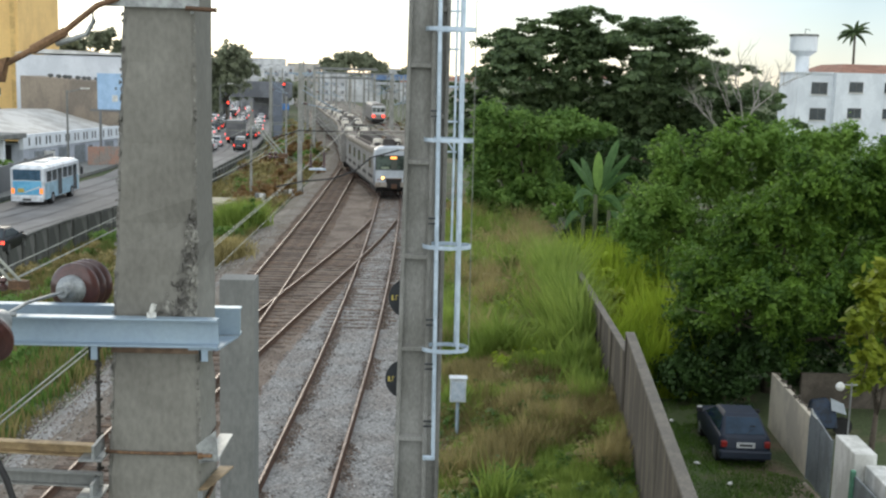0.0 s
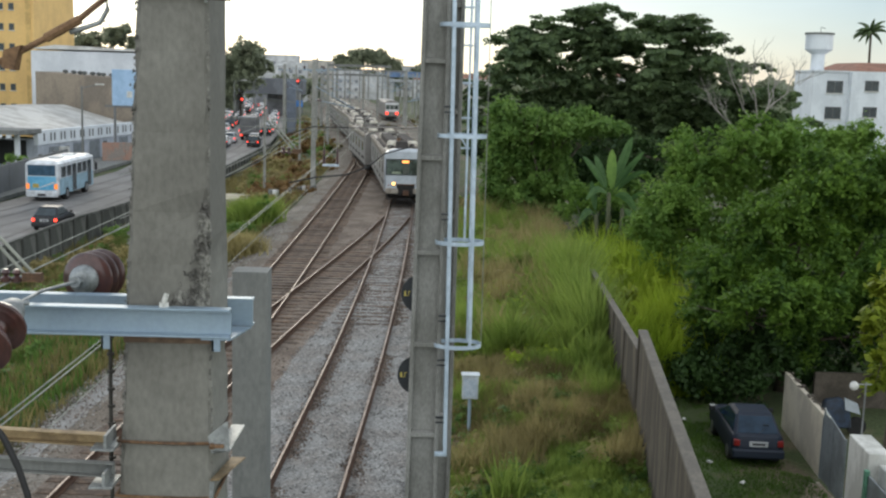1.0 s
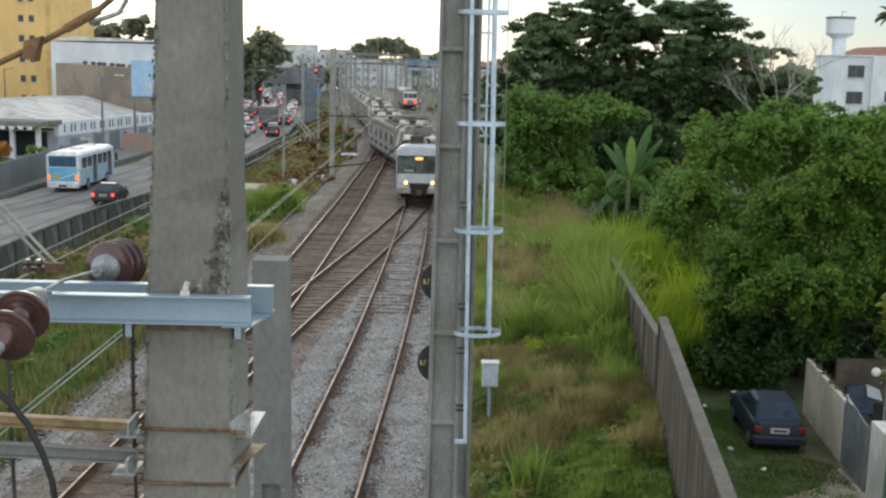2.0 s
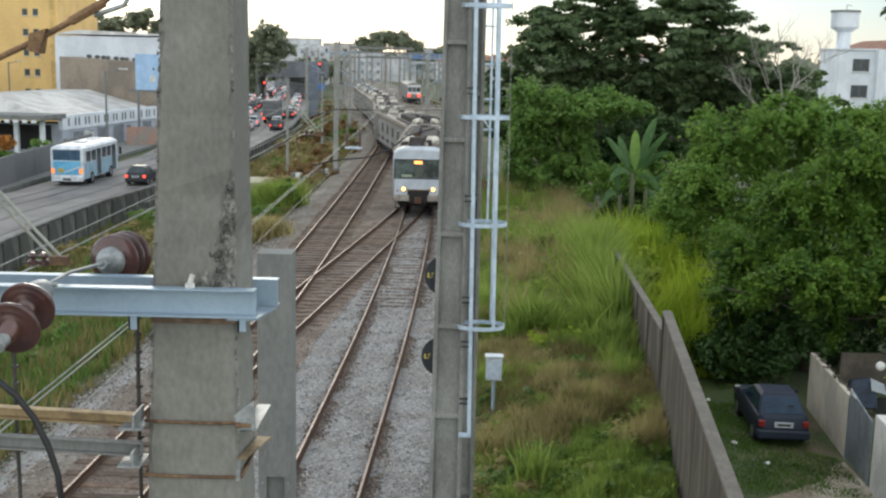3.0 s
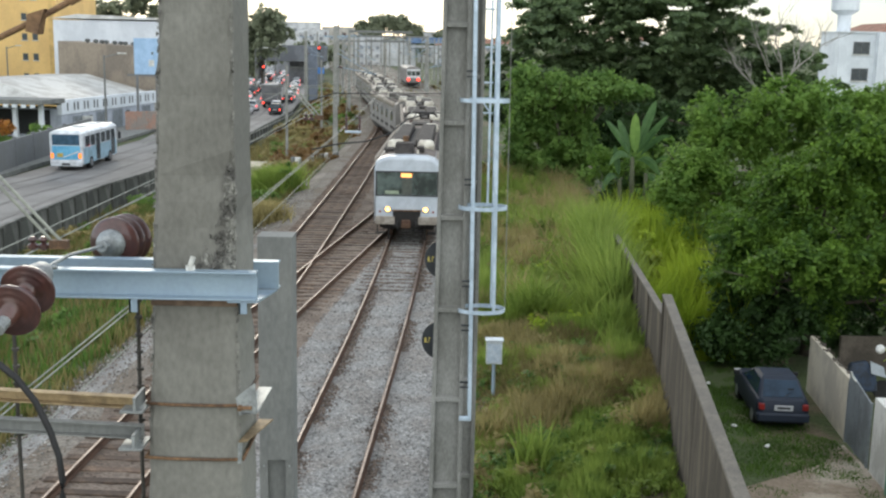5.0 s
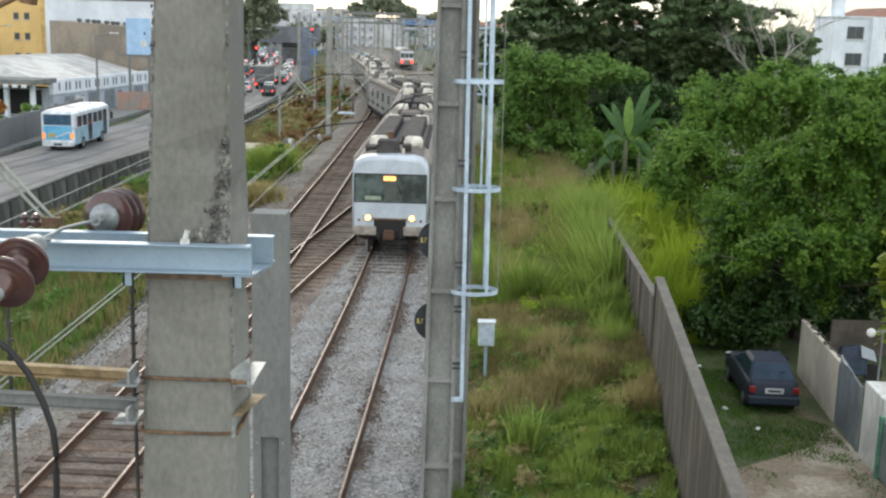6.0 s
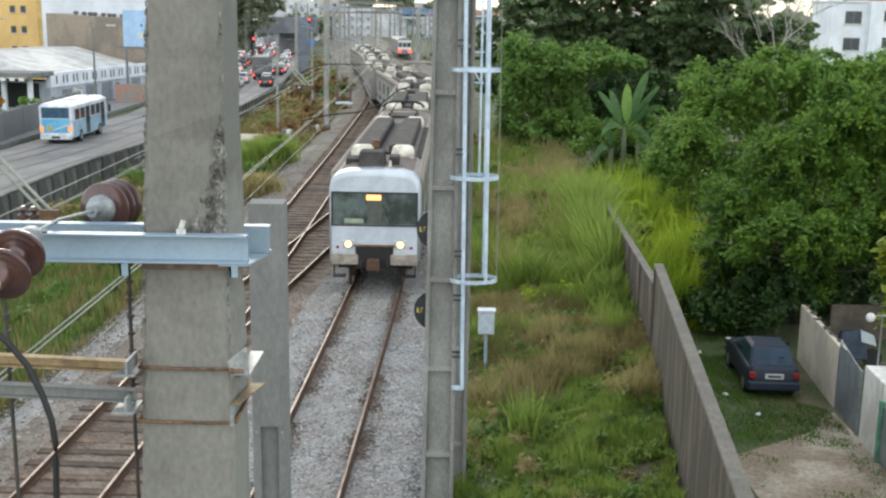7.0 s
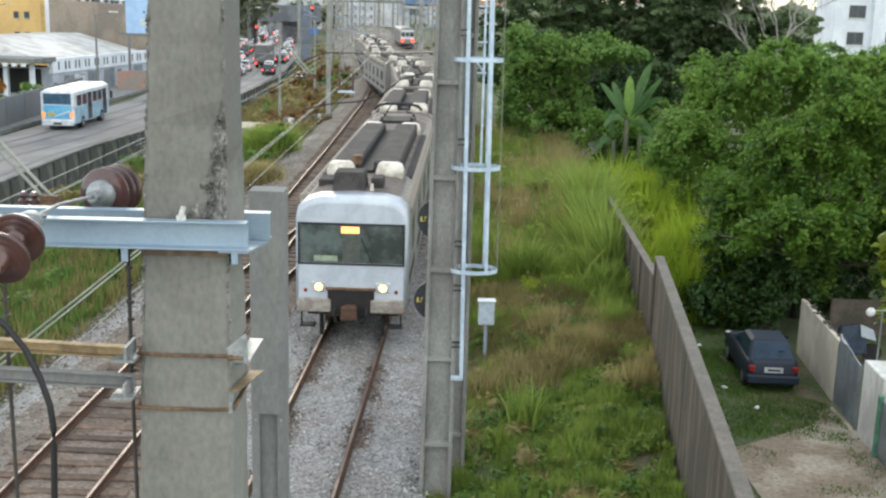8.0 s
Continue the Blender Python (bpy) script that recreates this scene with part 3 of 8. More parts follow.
for x in (-1.245, -0.805):
    bm = box(x - 0.012, x + 0.022, fy - 0.058, fy - 0.05, 7.60, 7.655)
    box(x - 0.012, x - 0.004, fy - 0.058, fy - 0.02, 7.60, 7.655, bm)
    part("lug", bm, M_GALV, arm, "small galvanised angle lug")
bm = tube((-1.012, fy - 0.03, 7.772), (-1.012, fy - 0.03, 7.79), 0.021, n=6)
tube((-1.012, fy - 0.03, 7.79), (-1.0, fy - 0.03, 7.825), 0.011, bm)
# Dark strip: rusty band with the channel's shade put into its colour.
c_, w_ = pole_mid(8.13), pole_half(8.13)[0]
part("packing_strip", box(-1.006 + c_ - w_ + 0.004, -1.006 + c_ + w_ - 0.004, fy - 0.012, fy + 0.004, 7.618, 7.652), M_SLEEP, arm, "dark rusty strip that also stands for the shade under the channel", bevel=0.002)
part("bolt", bm, surface("bright_zinc", (0.66, 0.66, 0.62), 0.6, vary=0.15, scale=20, fine=80, bump=0.1, depth=0.001), arm, "pale zinc bolt and nut")


def insulator(name, a, b, r, n_sheds, label):
    """A suspension insulator: brown porcelain sheds on an iron cap, from a to b."""
    a, b = Vector(a), Vector(b)
    t = thing(name, Matrix.Translation(a), label, "insulator", "porcelain insulators")
    L = (b - a).length
    o = Vector((0, 0, 0))
    d = b - a
    prof = [(0.08 * L, r * 0.34)]
    for k in range(n_sheds):
        s = (0.16 + 0.80 * k / n_sheds) * L
        e = 0.80 / n_sheds * L
        prof += [(s, r * 0.42), (s + 0.2 * e, r * 0.75), (s + 0.42 * e, r * 0.96), (s + 0.52 * e, r), (s + 0.58 * e, r * 0.97), (s + 0.50 * e, r * 0.84), (s + 0.62 * e, r * 0.79), (s + 0.52 * e, r * 0.62), (s + 0.64 * e, r * 0.57), (s + 0.55 * e, r * 0.38), (s + 0.98 * e, r * 0.30)]
    prof += [(L, r * 0.1)]
    part("porcelain_body", turned(prof, o, d, n=32), M_PORC, t, smooth=True)
    part("cap", turned([(-0.12 * L, 0.012), (-0.10 * L, r * 0.28), (-0.04 * L, r * 0.40), (0.04 * L, r * 0.50), (0.12 * L, r * 0.56), (0.17 * L, r * 0.57), (0.19 * L, r * 0.2)], o, d, n=20), M_CAP, t, "grey cast iron cap", smooth=True)
    return t


ins_a = insulator("insulator", (-1.525, 4.92, 7.755), (-1.492, 5.20, 7.744), 0.119, 3, "brown glazed porcelain insulator with iron cap")
ins_b = insulator("insulator", (-1.541, 4.14, 7.79), (-1.556, 3.79, 7.682), 0.104, 2, "large brown glazed porcelain disc insulator")
ln = thing("insulator_link", pose(0, 0, 0), "galvanised steel link rod on the cross-arm", "link rod")
part("rod", pipe([(-1.525, 4.88, 7.76), (-1.54, 4.45, 7.798), (-1.543, 4.16, 7.798)], 0.008), M_CAP, ln)
part("pin", tube((-1.553, 3.83, 7.695), (-1.558, 3.745, 7.668), 0.024, n=10), M_CAP, ln, "galvanised pin end")
part("hook", pipe([(-1.50, 4.20, 7.803), (-1.545, 4.19, 7.798), (-1.58, 4.17, 7.80), (-1.58, 4.17, 7.775)], 0.010), M_CAP, ln, "cast iron shackle")
bm = tube((-1.525, 4.90, 7.757), (-1.527, 4.845, 7.763), 0.026, n=8)
part("clevis", bm, M_CAP, ln, "iron clevis")

# lower bracket: ochre and grey rails clamped to the pole
tip = lambda x, z, a: Matrix.Translation((x, 4.36, z)) @ pose(0, 0, 0, 0, a, 0) @ Matrix.Translation((-x, -4.36, -z))
low = thing("lower_bracket", pose(0, 0, 0), "pair of steel bracket rails clamped to the pole", "bracket")
part("upper_rail", channel(-3.0, -1.24, 4.36, 7.185, 7.235, -1, 0.04, 0.006), M_ARM, low, "ochre rusty steel angle rail", bevel=0.001).matrix_basis = tip(-1.24, 7.21, 2.2)
part("lower_rail", channel(-3.0, -1.23, 4.38, 7.045, 7.105, -1, 0.035, 0.006), M_MAST2, low, "dull grey steel rail", bevel=0.001).matrix_basis = tip(-1.23, 7.075, 2.0)
for x, z in ((-1.245, 7.19), (-1.255, 7.03)):
    bm = box(x - 0.055, x + 0.04, 4.27, 4.42, z - 0.006, z + 0.004)
    box(x + 0.0, x + 0.012, 4.27, 4.42, z, z + 0.06, bm)
    part("clamp_plate", bm, M_CAP, low, "grey clamp plate", bevel=0.001)
flat = lambda pts, y, th=0.006: hexa([(x, y, z) for x, z in pts], [(x, y + th, z) for x, z in pts])
part("gusset", flat([(-0.832, 7.25), (-0.752, 7.317), (-0.743, 7.191), (-0.817, 7.178)], 4.292), M_CAP, low, "pale steel gusset plate", bevel=0.001)
for xa, xb, za, xc, xd, zb, mat in ((-0.817, -0.743, 7.182, -0.811, -0.753, 7.15, M_CAP), (-0.822, -0.785, 7.061, -0.813, -0.749, 7.0, M_ARM)):
    quad = [(xa, 4.292, za), (xb, 4.292, za + 0.004), (xd, 4.74, zb), (xc, 4.74, zb)]
    part("corner_bracket", hexa(quad, [(x, y, z + 0.007) for x, y, z in quad]), mat, low, "bent steel corner bracket touched with rust", bevel=0.001)
part("bracket_leg", flat([(-0.828, 6.971), (-0.813, 6.971), (-0.806, 7.06), (-0.824, 7.06)], 4.29, 0.02), M_CAP, low, "pale bent bracket leg", bevel=0.001)
bm = tube((-0.818, 4.285, 7.212), (-0.765, 4.28, 7.214), 0.008, n=8)
tube((-0.82, 4.285, 7.212), (-0.805, 4.284, 7.212), 0.014, bm, 6)
part("bracket_bolt", bm, M_RUST, low, "rusty bolt")
M_RODS = surface("dark_rod", (0.075, 0.07, 0.062), 0.7, metal=0.3, vary=0.2, scale=8, fine=40, bump=0)
for x, z0, z1 in ((-1.275, 6.2, 7.66), (-1.80, 5.9, 7.66)):
    bm = pipe([(x, 4.5, z1), (x - 0.004, 4.5, 7.1), (x + 0.0, 4.5, z0)], 0.009)
    for k in range(9):
        zz = z1 - 0.05 - k * 0.075
        tube((x, 4.5, zz), (x, 4.5, zz - 0.012), 0.016, bm, 8)
    part("hanging_rod", bm, M_RODS, arm, "dark hanging rod with spaced collars")
cab = part("black_cable", pipe([(-2.4, 4.1, 7.7), (-2.0, 4.1, 7.56), (-1.852, 4.1, 7.516), (-1.703, 4.1, 7.432), (-1.642, 4.1, 7.38), (-1.575, 4.1, 7.289), (-1.524, 4.1, 7.173), (-1.492, 4.1, 7.063), (-1.482, 4.1, 6.96), (-1.485, 4.1, 6.891), (-1.495, 4.1, 6.641), (-1.55, 4.15, 5.9), (-1.65, 4.3, 4.5), (-1.7, 4.3, 2.0), (-1.75, 4.3, -0.5)], 0.0135), M_DARKW, smooth=True)
tagged(cab, "thick black insulated cable hanging in a curve", "cable")
# rusty guy wire with clamps, running to the top clamp
gw = thing("guy_wire", pose(0, 0, 0), "rust-brown guy wire with clamps tied to the pole", "guy wire")
part("wire", pipe([(-3.2, 4.0, 8.25), (-1.74, 4.28, 8.66), (-1.58, 4.3, 8.74), (-1.44, 4.32, 8.82), (-1.33, 4.33, 8.885), (-1.27, 4.33, 8.935), (-1.2, 4.33, 8.99), (-1.12, 4.33, 9.02)], 0.012), M_RUST, gw, smooth=True)
part("clamp", hexa([(-1.605, 4.27, 8.70), (-1.56, 4.27, 8.69), (-1.55, 4.31, 8.69), (-1.60, 4.31, 8.70)], [(-1.595, 4.27, 8.765), (-1.53, 4.27, 8.785), (-1.53, 4.31, 8.785), (-1.595, 4.31, 8.765)]), M_RUST, gw, "rusty wire clamp")
part("loop", pipe([(-1.36, 4.33, 8.84), (-1.30, 4.33, 8.86), (-1.245, 4.33, 8.88), (-1.215, 4.33, 8.93), (-1.22, 4.33, 8.985)], 0.010), M_CAP, gw, "steel thimble loop", smooth=True)
part("turnbuckle", tube((-1.45, 4.32, 8.815), (-1.32, 4.33, 8.89), 0.018, n=8), M_RUST, gw, "rusty turnbuckle")

# ---------------------------------------------------------------- shorter pole behind
pb = thing("short_pole", pose(-1.085, 7.1, -0.5), "short grey concrete pole with a recessed panel", "pole", "near poles")
h2 = 7.435 + 0.5
bm = bmesh.new()
W, DD = 0.113, 0.1
for x0, x1, y0, y1, z0, z1 in ((-W, -0.06, -DD, DD, 0, h2), (0.06, W, -DD, DD, 0, h2), (-0.06, 0.06, -DD + 0.045, DD, 0, h2), (-0.06, 0.06, -DD, -DD + 0.045, h2 - 1.52, h2)):
    box(x0, x1, y0, y1, z0, z1, bm)
bmesh.ops.remove_doubles(bm, verts=list(bm.verts), dist=0.0005)
part("shaft", bm, M_MAST2, pb)
for s in (-1, 1):
    part("bolt", tube((s * 0.085, -DD - 0.006, h2 - 1.56), (s * 0.085, -DD, h2 - 1.56), 0.008, n=8), M_CAP, pb)

# ---------------------------------------------------------------- tall panelled mast
def panelled_mast(name, x, y, w0, w1, height, pitch, first, depth, label, zb=-0.6, mat=M_MAST, tilt=0.0):
    """A concrete mast of two tapered legs joined by webs with cross ribs."""
    t = thing(name, pose(x, y, zb, 0, tilt, 0), label, "mast", "concrete masts")
    half = lambda z: w0 + (w1 - w0) * z / height
    for s in (-1, 1):
        b, tp = half(0), half(height)
        leg = 0.075
        part("leg", hexa([(s * b, -depth, 0), (s * (b - leg), -depth, 0), (s * (b - leg), depth, 0), (s * b, depth, 0)], [(s * tp, -depth, height), (s * (tp - leg * 0.85), -depth, height), (s * (tp - leg * 0.85), depth, height), (s * tp, depth, height)]), mat, t, bevel=0.01)
    b, tp = half(0) - 0.072, half(height) - 0.06
    part("web", hexa([(-b, -depth * 0.35, 0), (b, -depth * 0.35, 0), (b, depth * 0.6, 0), (-b, depth * 0.6, 0)], [(-tp, -depth * 0.35, height), (tp, -depth * 0.35, height), (tp, depth * 0.6, height), (-tp, depth * 0.6, height)]), mat, t)
    z = first
    while z < height - 0.2:
        b = half(z) - 0.071
        part("rib", hexa([(-b, -depth * 0.93, z - 0.05), (b, -depth * 0.93, z - 0.05), (b, -depth * 0.3, z - 0.06), (-b, -depth * 0.3, z - 0.06)], [(-b, -depth * 0.93, z + 0.02), (b, -depth * 0.93, z + 0.02), (b, -depth * 0.3, z + 0.05), (-b, -depth * 0.3, z + 0.05)]), mat, t)
        z += pitch
    return t


mast = panelled_mast("catenary_mast", 0.125, 19.2, 0.30, 0.222, 13.5, 1.655, 1.32, 0.19, "tall tapered concrete catenary mast with recessed panels", tilt=0.35)
mast2 = panelled_mast("rear_mast", 0.40, 20.2, 0.29, 0.225, 13.0, 1.9, 1.1, 0.16, "tall concrete mast standing close behind another mast", tilt=0.35)
# round dark plates with yellow marks
M_PLATE = surface("dark_plate", (0.025, 0.03, 0.036), 0.5, vary=0.15, scale=4, fine=30, bump=0.05, depth=0.002)
M_YEL = surface("yellow_paint", (0.55, 0.45, 0.10), 0.6, vary=0.1, scale=5, fine=30, bump=0)
for z in (4.86, 3.36):
    t = part("round_plate", tube((0, -0.012, 0), (0, 0.012, 0), 0.37, n=40), M_PLATE, mast, "round dark metal plate", bevel=0.003)
    t.matrix_basis = pose(-0.095 if z > 4 else -0.12, 0.21, z + 0.6)
    bm = box(-0.318, -0.285, -0.016, -0.012, -0.045, 0.045)
    box(-0.315, -0.255, -0.0165, -0.0125, -0.045, -0.03, bm)
    box(-0.245, -0.23, -0.016, -0.012, -0.045, 0.045, bm)
    box(-0.245, -0.205, -0.0165, -0.0125, 0.03, 0.045, bm)
    part("marking", bm, M_YEL, t, "yellow marking bars")

# caged ladder
lad = thing("caged_ladder", pose(0, 0, 0), "pale galvanised caged ladder fixed to the mast", "ladder")
part("stile", hexa([(0.515, 18.87, 2.05), (0.58, 18.87, 2.05), (0.58, 18.93, 2.05), (0.515, 18.93, 2.05)], [(0.43, 18.87, 13.2), (0.49, 18.87, 13.2), (0.49, 18.93, 13.2), (0.43, 18.93, 13.2)]), M_LADDER, lad, bevel=0.004)
part("stile", hexa([(0.515, 19.35, 2.05), (0.56, 19.35, 2.05), (0.56, 19.39, 2.05), (0.515, 19.39, 2.05)], [(0.43, 19.35, 13.2), (0.475, 19.35, 13.2), (0.475, 19.39, 13.2), (0.43, 19.39, 13.2)]), M_LADDER, lad)
z = 2.3
while z < 13:
    x = 0.545 - 0.0079 * (z - 2.05)
    part("rung", tube((x, 18.92, z), (x, 19.36, z), 0.013, n=6), M_LADDER, lad)
    z += 0.3
for z in (4.02, 5.86, 7.72, 9.60, 11.45):
    cx = 0.71 - 0.006 * (z - 4)
    bm = bmesh.new()
    R = 0.43
    ring = []
    for k in range(25):
        a = 2 * math.pi * k / 24
        ring.append((cx + R * math.cos(a), 19.12 + 0.30 * math.sin(a)))
    prof = [(1.0, -0.035), (1.0, 0.035), (0.965, 0.035), (0.965, -0.035)]
    loop = [[bm.verts.new((cx + (x - cx) * q, 19.12 + (y - 19.12) * q, z + dz)) for q, dz in prof] for x, y in ring[:-1]]
    for i in range(24):
        for j in range(4):
            bm.faces.new((loop[i][j], loop[(i + 1) % 24][j], loop[(i + 1) % 24][(j + 1) % 4], loop[i][(j + 1) % 4]))
    part("hoop", bm, M_LADDER, lad)
part("cage_bar", hexa([(0.90, 18.86, 4.0), (0.955, 18.86, 4.0), (0.955, 18.885, 4.0), (0.90, 18.885, 4.0)], [(0.84, 18.86, 13), (0.89, 18.86, 13), (0.89, 18.885, 13), (0.84, 18.885, 13)]), M_LADDER, lad)
part("cage_bar", tube((1.135, 19.1, 4.0), (1.09, 19.1, 13), 0.007, n=6), M_WIRE, lad, "thin wire bar")
part("cage_bar", tube((0.9, 19.38, 4.0), (0.85, 19.38, 13), 0.02, n=6), M_LADDER, lad)
part("foot_bar", box(0.36, 0.58, 18.86, 18.94, 2.02, 2.09), M_LADDER, lad, bevel=0.005)
for z in (2.7, 3.75, 4.55, 6.35, 8.2):
    bm = box(0.36, 0.56, 18.93, 18.96, z, z + 0.03)
    box(0.36, 0.54, 18.93, 18.96, z - 0.09, z - 0.065, bm)
    part("standoff", bm, M_PLATE, lad, "dark ladder bracket")

# small lattice frame behind the ladder
lat = thing("lattice_frame", pose(0, 0, 0), "pale steel lattice frame behind the ladder", "steel frame")
for x in (0.72, 0.98):
    part("upright", tube((x, 24.0, 5.2), (x, 24.0, 10.8), 0.025, n=6), M_LADDER, lat)
for z in (7.2, 7.85, 8.6, 9.4, 10.2):
    part("cross_bar", tube((0.66, 24.0, z), (1.04, 24.0, z), 0.022, n=6), M_LADDER, lat)
part("brace", tube((0.72, 24.0, 7.6), (0.98, 24.0, 7.2), 0.018, n=6), M_LADDER, lat)
part("step", box(0.55, 0.85, 23.9, 24.1, 5.15, 5.2), M_LADDER, lat)
part("carrier", tube((0.66, 24.0, -0.5), (0.66, 24.0, 10.6), 0.05, n=8), M_MAST2, lat, "grey steel post")

# equipment box on a post
M_BOX = surface("pale_box_paint", (0.55, 0.60, 0.63), 0.5, vary=0.12, scale=4, fine=30, bump=0.05, depth=0.002, second=(0.42, 0.46, 0.48))
jb = thing("equipment_box", pose(1.37, 27, -0.45), "pale grey trackside equipment box on a post", "equipment box")
part("post", tube((0, 0, 0), (0, 0, 1.2), 0.045, n=10), M_GALV, jb)
part("cabinet", box(-0.2, 0.2, -0.12, 0.12, 1.15, 1.75), M_BOX, jb, bevel=0.012)
part("door", box(-0.165, 0.165, -0.135, -0.122, 1.2, 1.68), surface("box_door", (0.44, 0.50, 0.56), 0.4, vary=0.25, scale=8, fine=30, bump=0.05, depth=0.002, second=(0.35, 0.42, 0.5)), jb, "light blue-grey door", bevel=0.004)
part("roof", box(-0.23, 0.23, -0.17, 0.15, 1.754, 1.79), M_BOX, jb, bevel=0.008)
part("foot", box(-0.16, 0.16, -0.16, 0.16, -0.06, 0.1), M_PLATE, jb, "dark base block", bevel=0.02)
o = part("marker_stone", box(0.18, 0.36, 17.75, 17.95, -0.6, 0.45), surface("pink_stone", (0.36, 0.26, 0.19), 0.9, vary=0.2, scale=5, fine=30, bump=0.3, depth=0.004), bevel=0.02)
o.location = (0.17, 2.6, 0.15)
tagged(o, "small pinkish concrete marker post in the grass", "marker post")

# ---------------------------------------------------------------- the train
M_TRAIN = surface("white_train_paint", (0.50, 0.545, 0.60), 0.36, vary=0.06, scale=1.2, fine=12, bump=0.05, depth=0.003, second=(0.42, 0.46, 0.51), coat=0.25)
M_TSIDE = surface("brushed_steel_side", (0.24, 0.23, 0.215), 0.6, metal=0.15, vary=0.12, scale=1.0, fine=14, bump=0.1, depth=0.003, second=(0.19, 0.18, 0.168))
M_TDOOR = surface("dull_steel_door", (0.29, 0.285, 0.27), 0.55, metal=0.15, vary=0.1, scale=1.5, fine=14, bump=0.1, depth=0.003)
M_TROOF = surface("grimy_train_roof", (0.185, 0.155, 0.13), 0.85, vary=0.25, scale=1.1, fine=14, bump=0.25, depth=0.008, second=(0.11, 0.09, 0.078), amount=0.6)
M_TUNIT = surface("dark_roof_unit", (0.062, 0.056, 0.054), 0.85, vary=0.25, scale=2, fine=20, bump=0.2, depth=0.005, second=(0.042, 0.038, 0.036), spec=0.2)
M_TCAP = surface("cream_fibreglass", (0.66, 0.625, 0.54), 0.55, vary=0.15, scale=3, fine=20, bump=0.1, depth=0.003, second=(0.46, 0.42, 0.35), amount=0.4)
# Grey-green base puts the windscreen's reflection into the glass colour.
M_TGLASS = surface("train_window_glass", (0.105, 0.135, 0.125), 0.08, vary=0.2, scale=1.0, fine=3, bump=0, second=(0.04, 0.05, 0.045), spec=0.6)
M_TDARK = surface("black_underframe", (0.018, 0.016, 0.015), 0.8, vary=0.3, scale=4, fine=30, bump=0.2, depth=0.005)
M_TRUB = surface("black_rubber", (0.02, 0.02, 0.02), 0.7, vary=0.2, scale=4, fine=30, bump=0)
M_TSKIRT = surface("dusty_skirt", (0.34, 0.31, 0.27), 0.7, vary=0.15, scale=4, fine=25, bump=0.1, depth=0.003, second=(0.22, 0.19, 0.16))
G_HEAD = glow("headlamp_glow", (1.0, 0.5, 0.09), 5)
G_SIGN = glow("amber_sign_glow", (1.0, 0.33, 0.02), 2.2)
M_LENSRIM = surface("lamp_rim", (0.3, 0.3, 0.3), 0.4, metal=0.6, vary=0.1, scale=5, fine=30, bump=0)
M_TRIB = surface("dusty_rib", (0.37, 0.335, 0.28), 0.7, vary=0.2, scale=3, fine=20, bump=0.1, depth=0.003, second=(0.22, 0.19, 0.16))
CAR_L, CAR_W, CAR_GAP = 21.6, 1.435, 0.7


def section(w, zlow, zroof, inset=0.0, drop=0.0):
    """Outline of the car body, seen along the track."""
    pts = [(-w + inset, zlow), (-w + inset, 3.25 - drop)]
    for k in range(1, 8):
        a = math.pi * (1 - k / 8)
        pts.append(((w - inset) * (abs(math.cos(a)) ** 0.55) * (1 if math.cos(a) > 0 else -1), 3.25 - drop + (zroof - 3.25) * (math.sin(a) ** 0.75)))
    pts += [(w - inset, 3.25 - drop), (w - inset, zlow)]
    return pts


def roof_pair(t, y, ya, yb):
    """One roof-mounted cooling unit: two dark cases with cream end covers, from ya to yb behind the front."""
    for s, a, b in ((-1, 0.20, 0.98), (1, 0.20, 0.98)):
        part("roof_unit", box(min(s * a, s * b), max(s * a, s * b), ya + 0.55, yb - 0.55, 3.72, 4.18), M_TUNIT, t, "dark roof cooling unit", bevel=0.06)
        for c, e in ((ya, ya + 0.62), (yb - 0.62, yb)):
            lo, hi = s * 0.30, s * 1.08
            lo, hi = min(lo, hi), max(lo, hi)
            bm = loft([[(lo + 0.02, c, 3.7), (hi - 0.02, c, 3.7), (hi - 0.02, e, 3.7), (lo + 0.02, e, 3.7)],
                       [(lo, c, 3.95), (hi, c, 3.95), (hi, e, 3.95), (lo, e, 3.95)],
                       [(lo + 0.05, c + 0.06, 4.12), (hi - 0.05, c + 0.06, 4.12), (hi - 0.05, e - 0.06, 4.12), (lo + 0.05, e - 0.06, 4.12)],
                       [(lo + 0.16, c + 0.16, 4.19), (hi - 0.16, c + 0.16, 4.19), (hi - 0.16, e - 0.16, 4.19), (lo + 0.16, e - 0.16, 4.19)]])
            part("roof_unit_cover", bm, M_TCAP, t, "cream fibreglass end cover", smooth=True)
    part("roof_gutter", box(-0.18, 0.18, ya + 0.4, yb - 0.4, 3.8, 3.93), M_TDARK, t, "dark walkway between roof units")
    for s in (-1, 1):
        part("side_duct", box(min(s * 1.06, s * 1.3), max(s * 1.06, s * 1.3), ya + 0.8, yb - 0.2, 3.5, 3.74), M_TUNIT, t, "long dark side duct", bevel=0.03)


def bogie(t, yc):
    b = part("bogie", box(-1.15, 1.15, yc - 1.6, yc + 1.6, 0.35, 0.62), M_TDARK, t, "black bogie", bevel=0.04)
    for dy in (-1.1, 1.1):
        for s in (-1, 1):
            part("wheel", tube((s * 0.74, yc + dy, 0.47), (s * 0.88, yc + dy, 0.47), 0.465, n=24), M_RAIL, b, "steel wheel")
        part("axle", tube((-0.9, yc + dy, 0.47), (0.9, yc + dy, 0.47), 0.08, n=8), M_RAIL, b)


